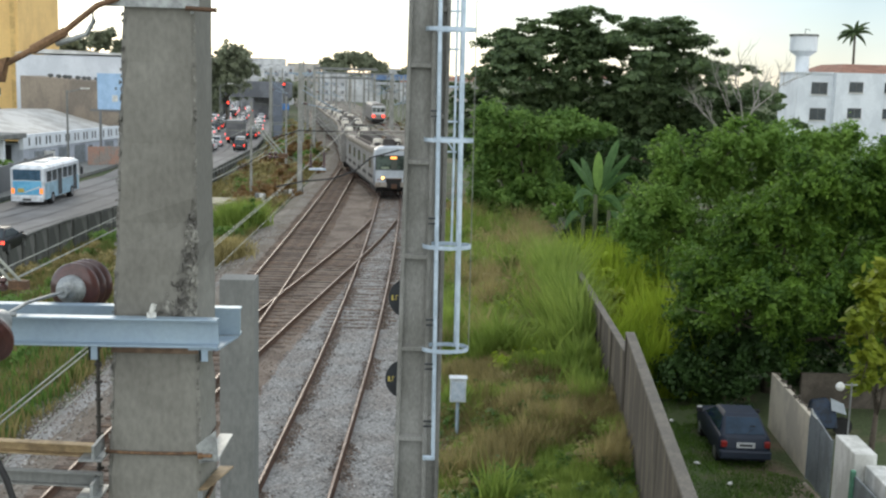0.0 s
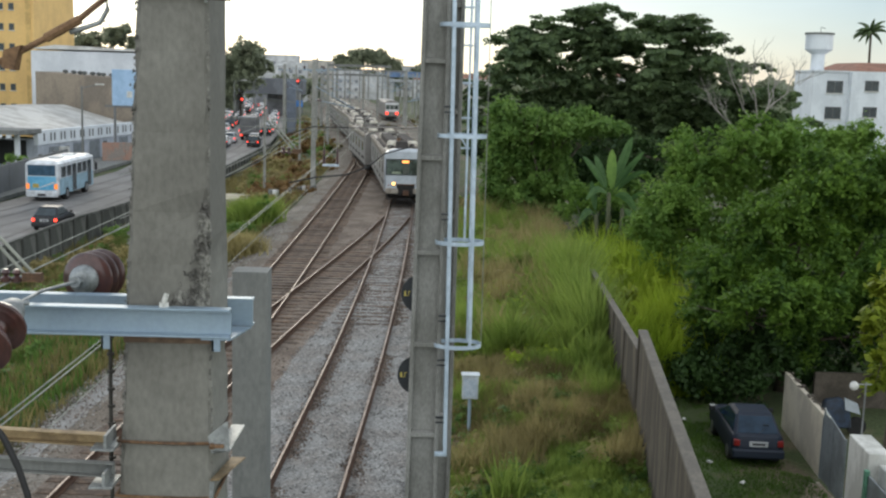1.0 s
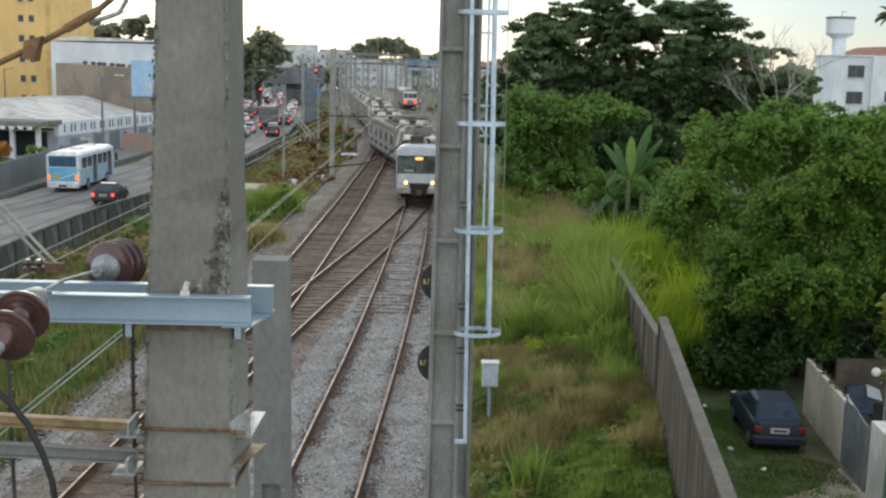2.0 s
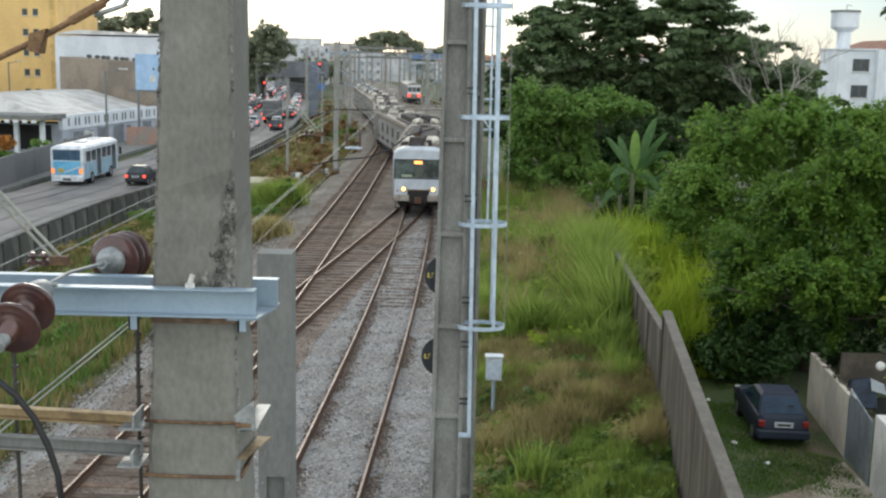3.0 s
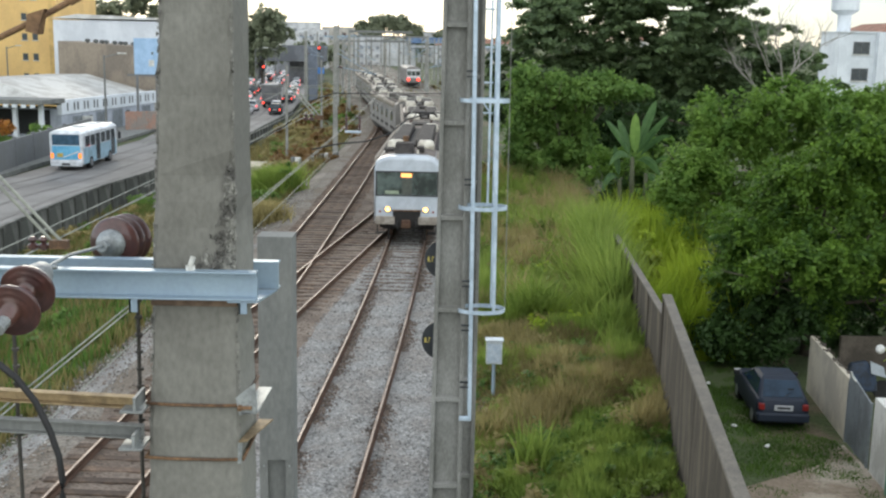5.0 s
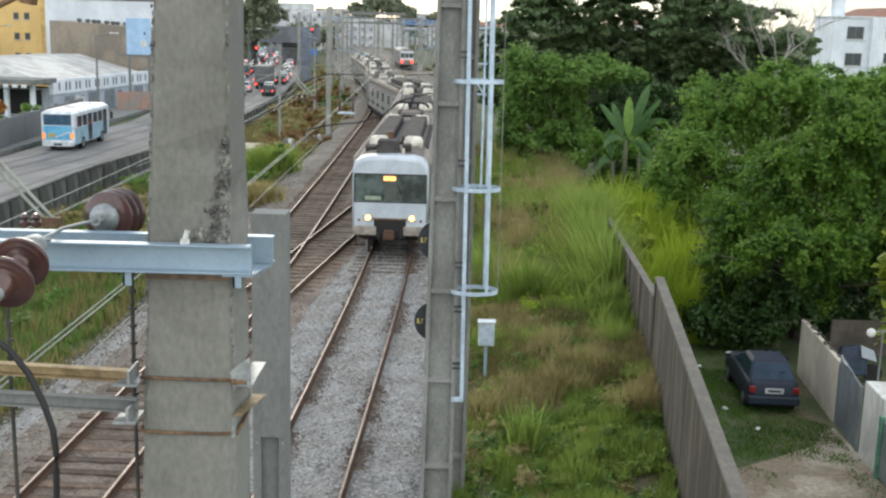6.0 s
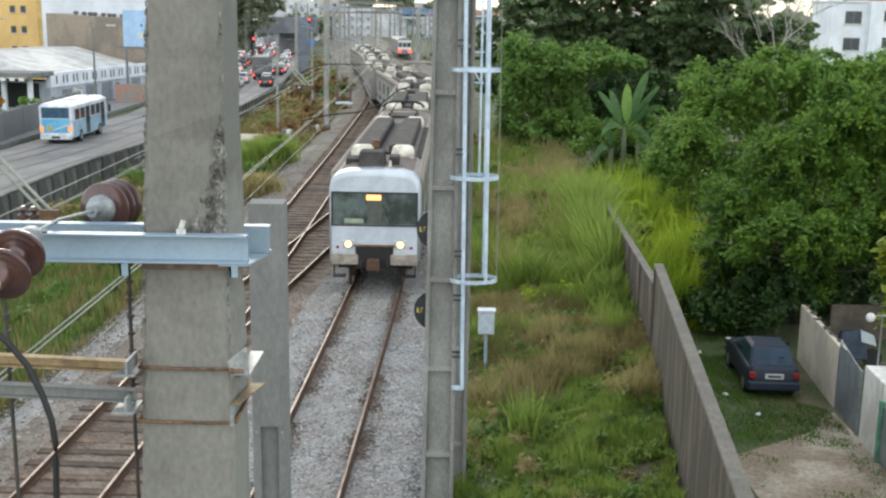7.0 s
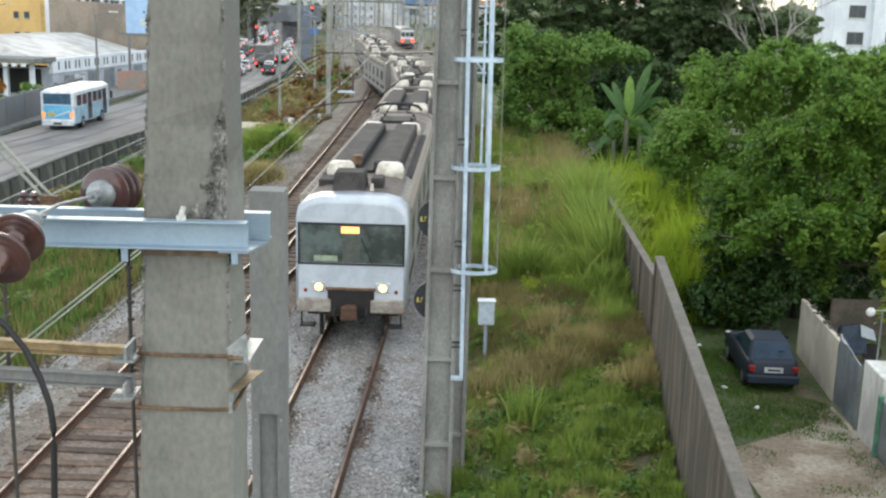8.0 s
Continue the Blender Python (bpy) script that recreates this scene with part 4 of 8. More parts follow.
def train_car(front, label, pantograph):
    """A car whose front end lies at y = 0 and whose tail lies at y = CAR_L."""
    t = thing("train_car", pose(0, 0, 0), label, "train", "cars of the train")
    st = [(0.0, 0.10, 0.13), (0.02, 0.065, 0.085), (0.06, 0.03, 0.045), (0.12, 0.01, 0.015), (0.2, 0.0, 0.0)] if front else [(0.0, 0.03, 0.02), (0.1, 0.0, 0.0)]
    rings = [[(x, y, z) for x, z in section(CAR_W, 0.98, 3.85 - d, i, d * 0.4)] for y, i, d in st]
    rings += [[(x, y, z) for x, z in section(CAR_W, 0.98, 3.85)] for y in ((0.9, 0.91) if front else (0.3, 0.31))]
    y0 = 0.91 if front else 0.31
    if front:
        shell = part("cab_shell", loft(rings[:-1]), M_TRAIN, t, "white painted driver's cab front", smooth=True)
        for q in shell.data.polygons:
            q.use_smooth = len(q.vertices) == 4
    body = [[(x, y, z) for x, z in section(CAR_W - 0.004, 0.98, 3.846)] for y in ((y0 if front else 0.0), CAR_L - 0.1, CAR_L)]
    part("body", loft(body), M_TSIDE, t, "brushed steel car body")
    top = lambda y: [(x, y, z + 0.006) for x, z in section(CAR_W - 0.02, 0.98, 3.85)[2:9]]
    part("roof", loft([top(0.95 if front else 0.05) + [(0.9, 0.95 if front else 0.05, 3.4), (-0.9, 0.95 if front else 0.05, 3.4)], top(CAR_L - 0.05) + [(0.9, CAR_L - 0.05, 3.4), (-0.9, CAR_L - 0.05, 3.4)]]), M_TROOF, t, "grimy brown-grey roof")
    # ribbed roof edge
    rib = None
    for s in (-1, 1):
        y = 1.3
        while y < CAR_L - 0.5:
            if rib is None:
                rib = o = part("roof_rib", loft([[(x, y, z) for x, z in ((-0.1 - g, 3.2), (0.105 + g, 3.2), (0.12 + g, 3.36), (0.06 + g, 3.55 + g), (-0.06, 3.66 + g), (-0.2, 3.6))] for y, g in ((0, -0.02), (0.07, 0.02), (0.21, 0.04), (0.38, 0.02), (0.46, -0.02))]), M_TRIB, t, "pale bulging rib on the roof edge", smooth=True)
            else:
                o = rib.copy()
                scene.collection.objects.link(o)
            o.location = (s * 1.325, y, 0)
            y += 0.62
    # sides
    for s in (-1, 1):
        y = 2.2
        while y < CAR_L - 2:
            a, b = sorted((s * (CAR_W - 0.01), s * (CAR_W + 0.006)))
            part("side_window", box(a, b, y, y + 1.3, 2.05, 2.85), M_TGLASS, t, "dark side window", bevel=0.004)
            part("side_door", box(a, b, y + 1.75, y + 3.05, 1.12, 3.0), M_TDOOR, t, "dull steel sliding door", bevel=0.004)
            y += 3.75
        part("side_stripe", box(*sorted((s * (CAR_W - 0.01), s * (CAR_W + 0.004))), 1.0, CAR_L - 0.2, 1.35, 1.6), M_TUNIT, t, "dark stripe along the side")
    part("underframe", box(-1.2, 1.2, 0.6, CAR_L - 0.4, 0.6, 0.99), M_TDARK, t, "black underframe")
    bogie(t, 3.2)
    bogie(t, CAR_L - 3.2)
    if front:
        # windscreen across the face
        part("windscreen", hexa([(-1.315, -0.012, 2.12), (1.315, -0.012, 2.12), (1.315, 0.05, 2.12), (-1.315, 0.05, 2.12)], [(-1.315, -0.012, 3.14), (1.315, -0.012, 3.14), (1.315, 0.05, 3.14), (-1.315, 0.05, 3.14)]), M_TGLASS, t, "wide dark windscreen", bevel=0.03)
        bm = bmesh.new()
        for a in ((-1.36, 1.36, 3.12, 3.17), (-1.36, 1.36, 2.08, 2.13), (-1.36, -1.3, 2.13, 3.12), (1.3, 1.36, 2.13, 3.12)):
            box(a[0], a[1], -0.02, 0.04, a[2], a[3], bm)
        part("windscreen_seal", bm, M_TRUB, t, "black rubber seal")
        part("destination_sign", box(-0.25, 0.20, -0.02, -0.012, 2.915, 3.075), G_SIGN, t, "amber lit destination sign")
        M_CABIN = surface("cab_interior", (0.085, 0.095, 0.08), 0.6, vary=0.2, scale=4, fine=20, bump=0)
        part("cab_desk", box(-0.95, -0.35, -0.0165, -0.0125, 2.17, 2.32), surface("pale_cab_desk", (0.30, 0.36, 0.26), 0.5, vary=0.15, scale=5, fine=30, bump=0), t, "pale greenish desk behind the windscreen")
        part("cab_pillar", box(-0.22, 0.22, -0.0165, -0.0125, 2.16, 2.86), M_CABIN, t, "pale partition behind the windscreen")
        for s in (-1, 1):
            part("headlamp_case", box(s * 0.82 - 0.2, s * 0.82 + 0.2, -0.03, 0.05, 1.38, 1.64), M_TRAIN, t, "white headlamp housing", bevel=0.03)
            part("headlamp", tube((s * 0.82, -0.055, 1.51), (s * 0.82, -0.03, 1.51), 0.10, n=24), G_HEAD, t, "lit warm white headlamp")
            part("headlamp_rim", turned([(0, 0.102), (0, 0.13), (0.03, 0.13), (0.03, 0.102)], (s * 0.82, -0.06, 1.51), (s * 0.82, 0, 1.51), n=20, cap=False), M_LENSRIM, t)
            part("marker_lamp", tube((s * 1.16, -0.02, 1.4), (s * 1.16, 0.02, 1.4), 0.05, n=12), surface("red_lens", (0.25, 0.03, 0.02), 0.3, vary=0.1, scale=5, fine=30, bump=0), t, "unlit red marker lamp")
            part("skirt_box", box(s * 0.93 - 0.44, s * 0.93 + 0.44, -0.06, 0.5, 0.83, 1.2), M_TSKIRT, t, "dusty pale skirt box beside the coupler", bevel=0.035)
            part("step", box(s * 1.12 - 0.2, s * 1.12 + 0.2, 0.0, 0.3, 0.42, 0.47), M_TDARK, t)
            part("step_hanger", box(s * 1.28 - 0.02, s * 1.28 + 0.02, 0.1, 0.16, 0.42, 0.9), M_TDARK, t)
        part("coupler_pocket", box(-0.60, 0.60, -0.045, 0.6, 0.72, 1.45), M_TDARK, t, "black coupler opening", bevel=0.03)
        part("front_lip", box(-0.64, 0.64, -0.075, 0.05, 1.43, 1.49), M_RUST, t, "rust-brown lip over the coupler", bevel=0.01)
        c = part("coupler", box(-0.16, 0.16, -0.35, 0.3, 0.80, 1.06), M_RAIL, t, "brown steel coupler", bevel=0.04)
        part("coupler_head", hexa([(-0.22, -0.5, 0.74), (0.2, -0.5, 0.74), (0.2, -0.28, 0.74), (-0.22, -0.28, 0.74)], [(-0.2, -0.48, 1.1), (0.18, -0.48, 1.1), (0.18, -0.28, 1.1), (-0.2, -0.28, 1.1)]), M_RAIL, c, bevel=0.04)
        for s in (-1, 1):
            part("air_hose", pipe([(s * 0.4, -0.05, 1.0), (s * 0.42, -0.22, 0.85), (s * 0.36, -0.26, 0.66), (s * 0.26, -0.2, 0.6)], 0.025), M_TRUB, t, "black air hose")
            part("rail_guard", box(s * 0.8 - 0.05, s * 0.8 + 0.05, 0.4, 0.5, 0.1, 0.7), M_TDARK, t)
        part("wiper", tube((0.55, -0.035, 2.12), (0.25, -0.03, 2.8), 0.012, n=6), M_TRUB, t, "windscreen wiper")
        # roof gear over the cab
        part("roof_box", hexa([(-0.62, 0.9, 3.7), (0.25, 0.9, 3.7), (0.25, 2.1, 3.7), (-0.62, 2.1, 3.7)], [(-0.58, 1.2, 4.28), (0.2, 1.2, 4.28), (0.2, 2.05, 4.28), (-0.58, 2.05, 4.28)]), M_TUNIT, t, "dark grey roof box", bevel=0.03)
        part("roof_box", box(0.36, 0.68, 1.5, 2.2, 3.7, 4.1), M_TUNIT, t, "small dark roof box", bevel=0.03)
        part("roof_lamp", tube((0.42, 1.05, 3.82), (0.42, 1.05, 4.02), 0.06, n=12, r2=0.04), M_TCAP, t, "small white roof fitting")
        part("roof_box", box(-1.1, -0.7, 2.0, 2.9, 3.62, 3.95), M_TUNIT, t, "low dark roof box", bevel=0.03)
        roof_pair(t, 0, 3.6, 14.9)
        part("horn", tube((-0.25, 4.0, 4.1), (-0.25, 4.0, 4.36), 0.12, n=10, r2=0.15), M_RUST, t, "rust-red horn cover")
    else:
        roof_pair(t, 0, 0.4, 9.3)
        roof_pair(t, 0, 15.6, 21.2)
        part("roof_box", box(-0.5, 0.45, 11.0, 12.4, 3.72, 4.05), M_TUNIT, t, "low dark roof box", bevel=0.04)
    if pantograph:
        yc = 18.4
        p = part("pantograph_base", box(-0.7, 0.7, yc - 1.0, yc + 1.0, 3.86, 3.96), M_TDARK, t, "black pantograph base", bevel=0.02)
        for s in (-1, 1):
            for dy in (-0.8, 0.8):
                part("post_insulator", tube((s * 0.6, yc + dy, 3.8), (s * 0.6, yc + dy, 4.1), 0.06, n=10), M_PORC, p, "brown post insulator")
            part("lower_arm", tube((s * 0.5, yc + 0.9, 4.1), (s * 0.42, yc - 0.9, 4.3), 0.035, n=6), M_TDARK, p)
            part("upper_arm", tube((s * 0.42, yc - 0.9, 4.3), (s * 0.3, yc + 0.3, 4.48), 0.028, n=6), M_TDARK, p)
        for dy in (-0.1, 0.25):
            part("collector_head", pipe([(-0.98, yc + dy, 4.3), (-0.8, yc + dy, 4.47), (-0.5, yc + dy, 4.54), (0.5, yc + dy, 4.54), (0.8, yc + dy, 4.47), (0.98, yc + dy, 4.3)], 0.045), M_TDARK, p, "curved black collector bow")
    # gangway bellows and coupling to the next car
    part("gangway", box(-0.6, 0.6, CAR_L - 0.02, CAR_L + CAR_GAP, 1.1, 3.1), M_TRUB, t, "black gangway bellows", bevel=0.04)
    return t


N_CARS = 6
cars = [train_car(True, "white-fronted electric train car with lit headlamps and amber sign", True)]
mid_car = train_car(False, "steel electric train car with cream covers on its roof units", False)
cars.append(mid_car)
for k in range(N_CARS - 2):
    cars.append(copy_thing(mid_car, pose(0, 0, 0)))


def rail_point(front_y, back):
    """The point on the train's way a given way behind the front."""
    y = front_y
    left = back
    while left > 1e-6:
        d = min(1.0, left)
        s = route_x(y + d) - route_x(y)
        y += d / math.hypot(1, s / d)
        left -= d
    return Vector((route_x(y), y, 0.0))


def car_rows(k):
    rows = []
    for j in range(17):
        t = 0.5 * j
        fy = 81.05 - 6.72 * t
        s0 = k * (CAR_L + CAR_GAP)
        a, b = rail_point(fy, s0 + 3.2), rail_point(fy, s0 + CAR_L - 3.2)
        d = (b - a).normalized()
        p = a - d * 3.2
        rows.append((t, pose(p.x, p.y, 0.0, 0, 0, math.degrees(math.atan2(-d.x, d.y)))))
    return rows

# ---------------------------------------------------------------- vegetation
M_BARK = surface("bark", (0.10, 0.08, 0.06), 0.95, vary=0.3, scale=3, fine=25, bump=0.8, depth=0.02)
M_BARKPALE = surface("pale_dead_bark", (0.30, 0.28, 0.25), 0.9, vary=0.2, scale=3, fine=25, bump=0.4, depth=0.01)
L_DARK = leaf("dark_leaves", (0.078, 0.122, 0.058), (0.16, 0.225, 0.09), 0.45)
L_MID = leaf("green_leaves", (0.092, 0.185, 0.042), (0.25, 0.385, 0.09), 0.56)
L_BUSH = leaf("shrub_leaves", (0.10, 0.20, 0.04), (0.29, 0.44, 0.09), 0.6)
L_MANGO = leaf("mango_leaves", (0.034, 0.088, 0.017), (0.20, 0.335, 0.045), 0.5)
# Very low greens put the shade under the trees into the leaf colour.
L_SHADE = leaf("shade_dark_leaves", (0.028, 0.058, 0.016), (0.06, 0.12, 0.028), 0.3)
# Deep green carries the trees' shade on the yard; also used for darker grass.
L_LAWN = leaf("dark_and_shaded_grass", (0.06, 0.125, 0.024), (0.15, 0.25, 0.05), 0.4)
L_YEL = leaf("yellow_green_leaves", (0.16, 0.22, 0.02), (0.32, 0.36, 0.04), 0.45)
L_BAN = leaf("bright_banana_leaf", (0.13, 0.24, 0.06), (0.26, 0.40, 0.10), 0.5)
L_BAND = leaf("banana_leaves", (0.06, 0.125, 0.045), (0.13, 0.235, 0.08), 0.45)
# Greens paled and greyed to put distance haze into the leaf colour.
L_FAR = leaf("hazed_leaves", (0.19, 0.215, 0.145), (0.29, 0.32, 0.205), 0.4)
L_GRASS = leaf("green_grass", (0.145, 0.225, 0.042), (0.36, 0.45, 0.105), 0.6)
L_DRY = leaf("dry_grass", (0.24, 0.205, 0.09), (0.47, 0.40, 0.18), 0.55)
L_LUSH = leaf("lush_yellow_grass", (0.24, 0.34, 0.03), (0.50, 0.61, 0.07), 0.6)
L_OLIVE = leaf("olive_brown_grass", (0.15, 0.125, 0.05), (0.29, 0.25, 0.10), 0.5)
L_BANK = leaf("bank_grass", (0.085, 0.12, 0.032), (0.185, 0.225, 0.065), 0.5)


def leaf_cloud(centres, normals, size, rng, long=1.8):
    """Leaf blades: one folded diamond of two triangles each."""
    n = len(centres)
    nrm = normals + rng.normal(0, 0.55, (n, 3))
    nrm /= np.linalg.norm(nrm, axis=1, keepdims=True) + 1e-9
    a = np.cross(nrm, rng.normal(0, 1, (n, 3)))
    a /= np.linalg.norm(a, axis=1, keepdims=True) + 1e-9
    b = np.cross(nrm, a)
    s = (size * rng.uniform(0.6, 1.35, n))[:, None]
    v = np.empty((n, 4, 3))
    v[:, 0] = centres - a * s * long * 0.5
    v[:, 1] = centres + b * s * 0.5 - nrm * s * 0.12
    v[:, 2] = centres + a * s * long * 0.5 - nrm * s * 0.25
    v[:, 3] = centres - b * s * 0.5 - nrm * s * 0.12
    f = np.arange(n * 4).reshape(n, 4)
    return v.reshape(-1, 3), f


def crown_points(blobs, n, rng, clump=0.5, per=60, flat=1.0, split=5):
    """Clumps of leaves, dense towards the outside of many lumps grown from the given ellipsoids."""
    lumps = []
    for b in blobs:
        c, r = np.array(b[:3]), np.array(b[3:6])
        for _ in range(split):
            d = rng.normal(0, 1, 3)
            d /= np.linalg.norm(d)
            k = rng.uniform(0.38, 0.68)
            lumps.append((*(c + d * r * rng.uniform(0.35, 0.75)), *(r * k)))
    vol = np.array([(b[3] * b[4] * b[5]) ** (2 / 3) for b in lumps])
    cen, nor = [], []
    for b, share in zip(lumps, vol / vol.sum()):
        k = max(int(n * share / per), 2)
        d = rng.normal(0, 1, (k, 3))
        d[:, 2] += 0.3
        d /= np.linalg.norm(d, axis=1, keepdims=True)
        r = rng.uniform(0.55, 1.12, (k, 1)) + (rng.random((k, 1)) < 0.12) * rng.uniform(0.1, 0.5, (k, 1))
        c = np.array(b[:3]) + d * r * np.array(b[3:6])
        cs = rng.uniform(0.35, 1.5, (k, 1, 1)) * clump
        off = rng.normal(0, 0.42, (k, per, 3)) * cs * np.array([1, 1, flat])
        along_ = rng.uniform(-0.7, 0.7, (k, per, 1)) * cs
        droop = (d * np.array([1, 1, 0.3]) - np.array([0, 0, 0.35]))[:, None]
        off = off * 0.75 + along_ * droop
        cen.append((c[:, None] + off).reshape(-1, 3))
        up = d * 0.6 + np.array([0, 0, 0.8])
        nor.append(np.repeat(up, per, 0) + off.reshape(-1, 3) * 0.4)
    return np.concatenate(cen), np.concatenate(nor)


def tree(name, base, trunk, blobs, n, size, mat, label, category="tree", group="", clump=0.5, flat=1.0, bark=None, seed=1, fork=0.45, radius=0.22):
    rng = np.random.default_rng(seed)
    t = thing(name, Matrix.Translation(base), label, category, group)
    o = np.array(base)
    bm = pipe([(0, 0, -0.3), (0.05, 0.02, trunk * 0.5), (0.1, 0, trunk)], [radius * 1.25, radius, radius * 0.75], n=10)
    tr = part("trunk", bm, bark or M_BARK, t, smooth=True)
    bm = bmesh.new()
    for b in blobs[:14]:
        c = np.array(b[:3]) - o
        if math.hypot(c[0], c[1]) > 5 + 3 * (radius > 0.35):
            continue
        s = np.array((0.1, 0, trunk * rng.uniform(0.7, 1.0)))
        m = s * 0.5 + c * 0.5 + rng.normal(0, 0.25, 3)
        r = radius * 0.42
        pipe([s, m, c], [r, r * 0.7, r * 0.3], bm, 6)
        for _ in range(4):
            e = c + rng.normal(0, 0.55, 3) * np.array(b[3:6])
            pipe([m * 0.4 + c * 0.6, (m * 0.4 + c * 0.6 + e) / 2 + rng.normal(0, 0.15, 3), e], [r * 0.45, r * 0.3, r * 0.1], bm, 5)
    part("limb_work", bm, bark or M_BARK, t, smooth=True)
    cen, nor = crown_points(blobs, n, rng, clump, flat=flat, split=2 if len(blobs) > 60 else 5)
    v, f = leaf_cloud(cen - o, nor, size, rng)
    raw("crown", v.tolist(), f.tolist(), mat, t)
    return t


# great dark tree with flat tiers, 75 to 82 m off
rg = random.Random(8)
tiers = []
for z, xa, xb, k in ((3.2, 5.5, 20, 9), (5.0, 4.8, 24, 11), (6.7, 4.6, 27, 13), (8.2, 4.8, 26, 13), (9.7, 4.9, 24, 12), (11.0, 5.4, 20.5, 10), (12.2, 7.4, 19.2, 8), (13.2, 9.5, 17.5, 6), (13.9, 10.6, 13.5, 2)):
    for i in range(k):
        x = xa + (xb - xa) * (i + rg.uniform(0.2, 0.8)) / k
        tiers.append((x, 79 + rg.uniform(-3.5, 4), z + rg.uniform(-0.45, 0.45), rg.uniform(1.1, 1.9), rg.uniform(1.2, 2.2), rg.uniform(0.32, 0.6)))
for x, z in ((20.6, 12.0), (21.6, 11.2), (22.3, 10.1), (18.9, 13.2), (24.6, 8.6), (26.3, 7.4), (5.0, 11.2), (4.5, 9.2), (27.2, 6.2)):
    tiers.append((x, 78, z, 1.0, 1.0, 0.3))
for i in range(26):
    tiers.append((5.5 + 20 * (i + 0.5) / 26, 82 + rg.uniform(-1, 2), rg.uniform(2.5, 7.5), 2.0, 1.8, 1.6))
for i in range(170):
    z = rg.uniform(3.0, 13.2)
    half_ = 9.8 - 0.055 * max(z - 6, 0) ** 2.25
    tiers.append((13.6 + rg.uniform(-half_, half_ * 1.0), 81 + rg.uniform(-1, 2.5), z, 1.9, 1.7, 0.9))
tree("spreading_tree", (13.5, 80, -1.5), 5.5, tiers, 230000, 0.20, L_DARK, "large dark green spreading tree with flat leafy tiers", clump=0.60, flat=0.28, seed=3, radius=0.4)

# lighter tree hung with climbers, 66 m off
bl = [(5.2, 66, 3.6, 1.6, 1.5, 2.6), (7.0, 66.5, 3.2, 1.7, 1.5, 3.0), (8.1, 66, 2.6, 0.9, 1.2, 2.6), (6.2, 65, 5.8, 1.8, 1.5, 0.9), (8.4, 65.5, 6.0, 1.9, 1.4, 0.7), (10.3, 66, 6.0, 1.4, 1.1, 0.5), (4.4, 66, 1.6, 1.0, 1.2, 2.2), (5.0, 65.6, 6.9, 1.0, 1.0, 0.5), (6.6, 64.6, 1.2, 2.2, 1.0, 1.8)]
bl += [(4.8 + 0.95 * i, 65 + 0.3 * (i % 3), 5.7 + 1.1 * math.sin(i * 2.2) ** 2, 0.9, 0.9, 0.3) for i in range(7)] + [(11.3, 65.4, 5.9, 0.8, 0.8, 0.22)]
tree("climber_covered_tree", (7.0, 66.5, -1.0), 3.0, bl, 75000, 0.14, L_MID, "mid-green tree draped with climbing plants", clump=0.5, seed=5)

# Dark leaves imitate the shade in the gap between the trees.
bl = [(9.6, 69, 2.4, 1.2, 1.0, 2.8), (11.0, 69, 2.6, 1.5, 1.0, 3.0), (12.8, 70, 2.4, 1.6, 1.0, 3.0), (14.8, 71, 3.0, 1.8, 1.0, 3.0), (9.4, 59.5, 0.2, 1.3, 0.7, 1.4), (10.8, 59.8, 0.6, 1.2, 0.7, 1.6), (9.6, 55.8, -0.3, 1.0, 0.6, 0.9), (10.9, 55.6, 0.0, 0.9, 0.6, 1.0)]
tree("shaded_thicket", (11.5, 69.5, -1.5), 1.2, bl, 26000, 0.14, L_SHADE, "thicket whose dark leaves stand for the shade between trees", "shrub", clump=0.45, seed=24, radius=0.08)
# broad shrubby tree, 46 to 50 m off
bl = [(11.3, 48, 4.6, 1.5, 1.5, 1.6), (12.6, 48.3, 5.4, 1.7, 1.6, 1.5), (14.4, 48, 5.6, 1.9, 1.7, 1.8), (16.3, 48.5, 5.3, 1.8, 1.6, 1.7), (18.2, 49, 4.8, 1.8, 1.6, 1.8), (10.6, 47.5, 2.8, 1.6, 1.4, 1.8), (12.6, 47, 2.6, 2.0, 1.4, 2.0), (14.8, 47.2, 2.8, 2.0, 1.4, 2.0), (17.0, 47.4, 2.8, 2.0, 1.4, 2.0), (19.4, 48.5, 3.2, 1.8, 1.5, 2.4), (12.0, 46.5, 0.4, 2.2, 1.4, 1.5), (15.0, 46.6, 0.6, 2.4, 1.4, 1.6), (21.5, 50, 4.0, 2.2, 1.8, 2.2)]
bl += [(17.4, 47.6, 5.9, 1.4, 1.3, 0.9), (15.4, 47.2, 6.3, 1.4, 1.3, 0.8), (18.2, 48, 6.0, 1.5, 1.4, 1.1), (19.3, 48.4, 5.8, 1.4, 1.4, 1.3)]
tree("broad_tree", (14.5, 48.5, -2.0), 3.0, bl, 150000, 0.105, L_BUSH, "broad dense green tree with a rounded crown", "tree", "garden trees", clump=0.42, seed=7)

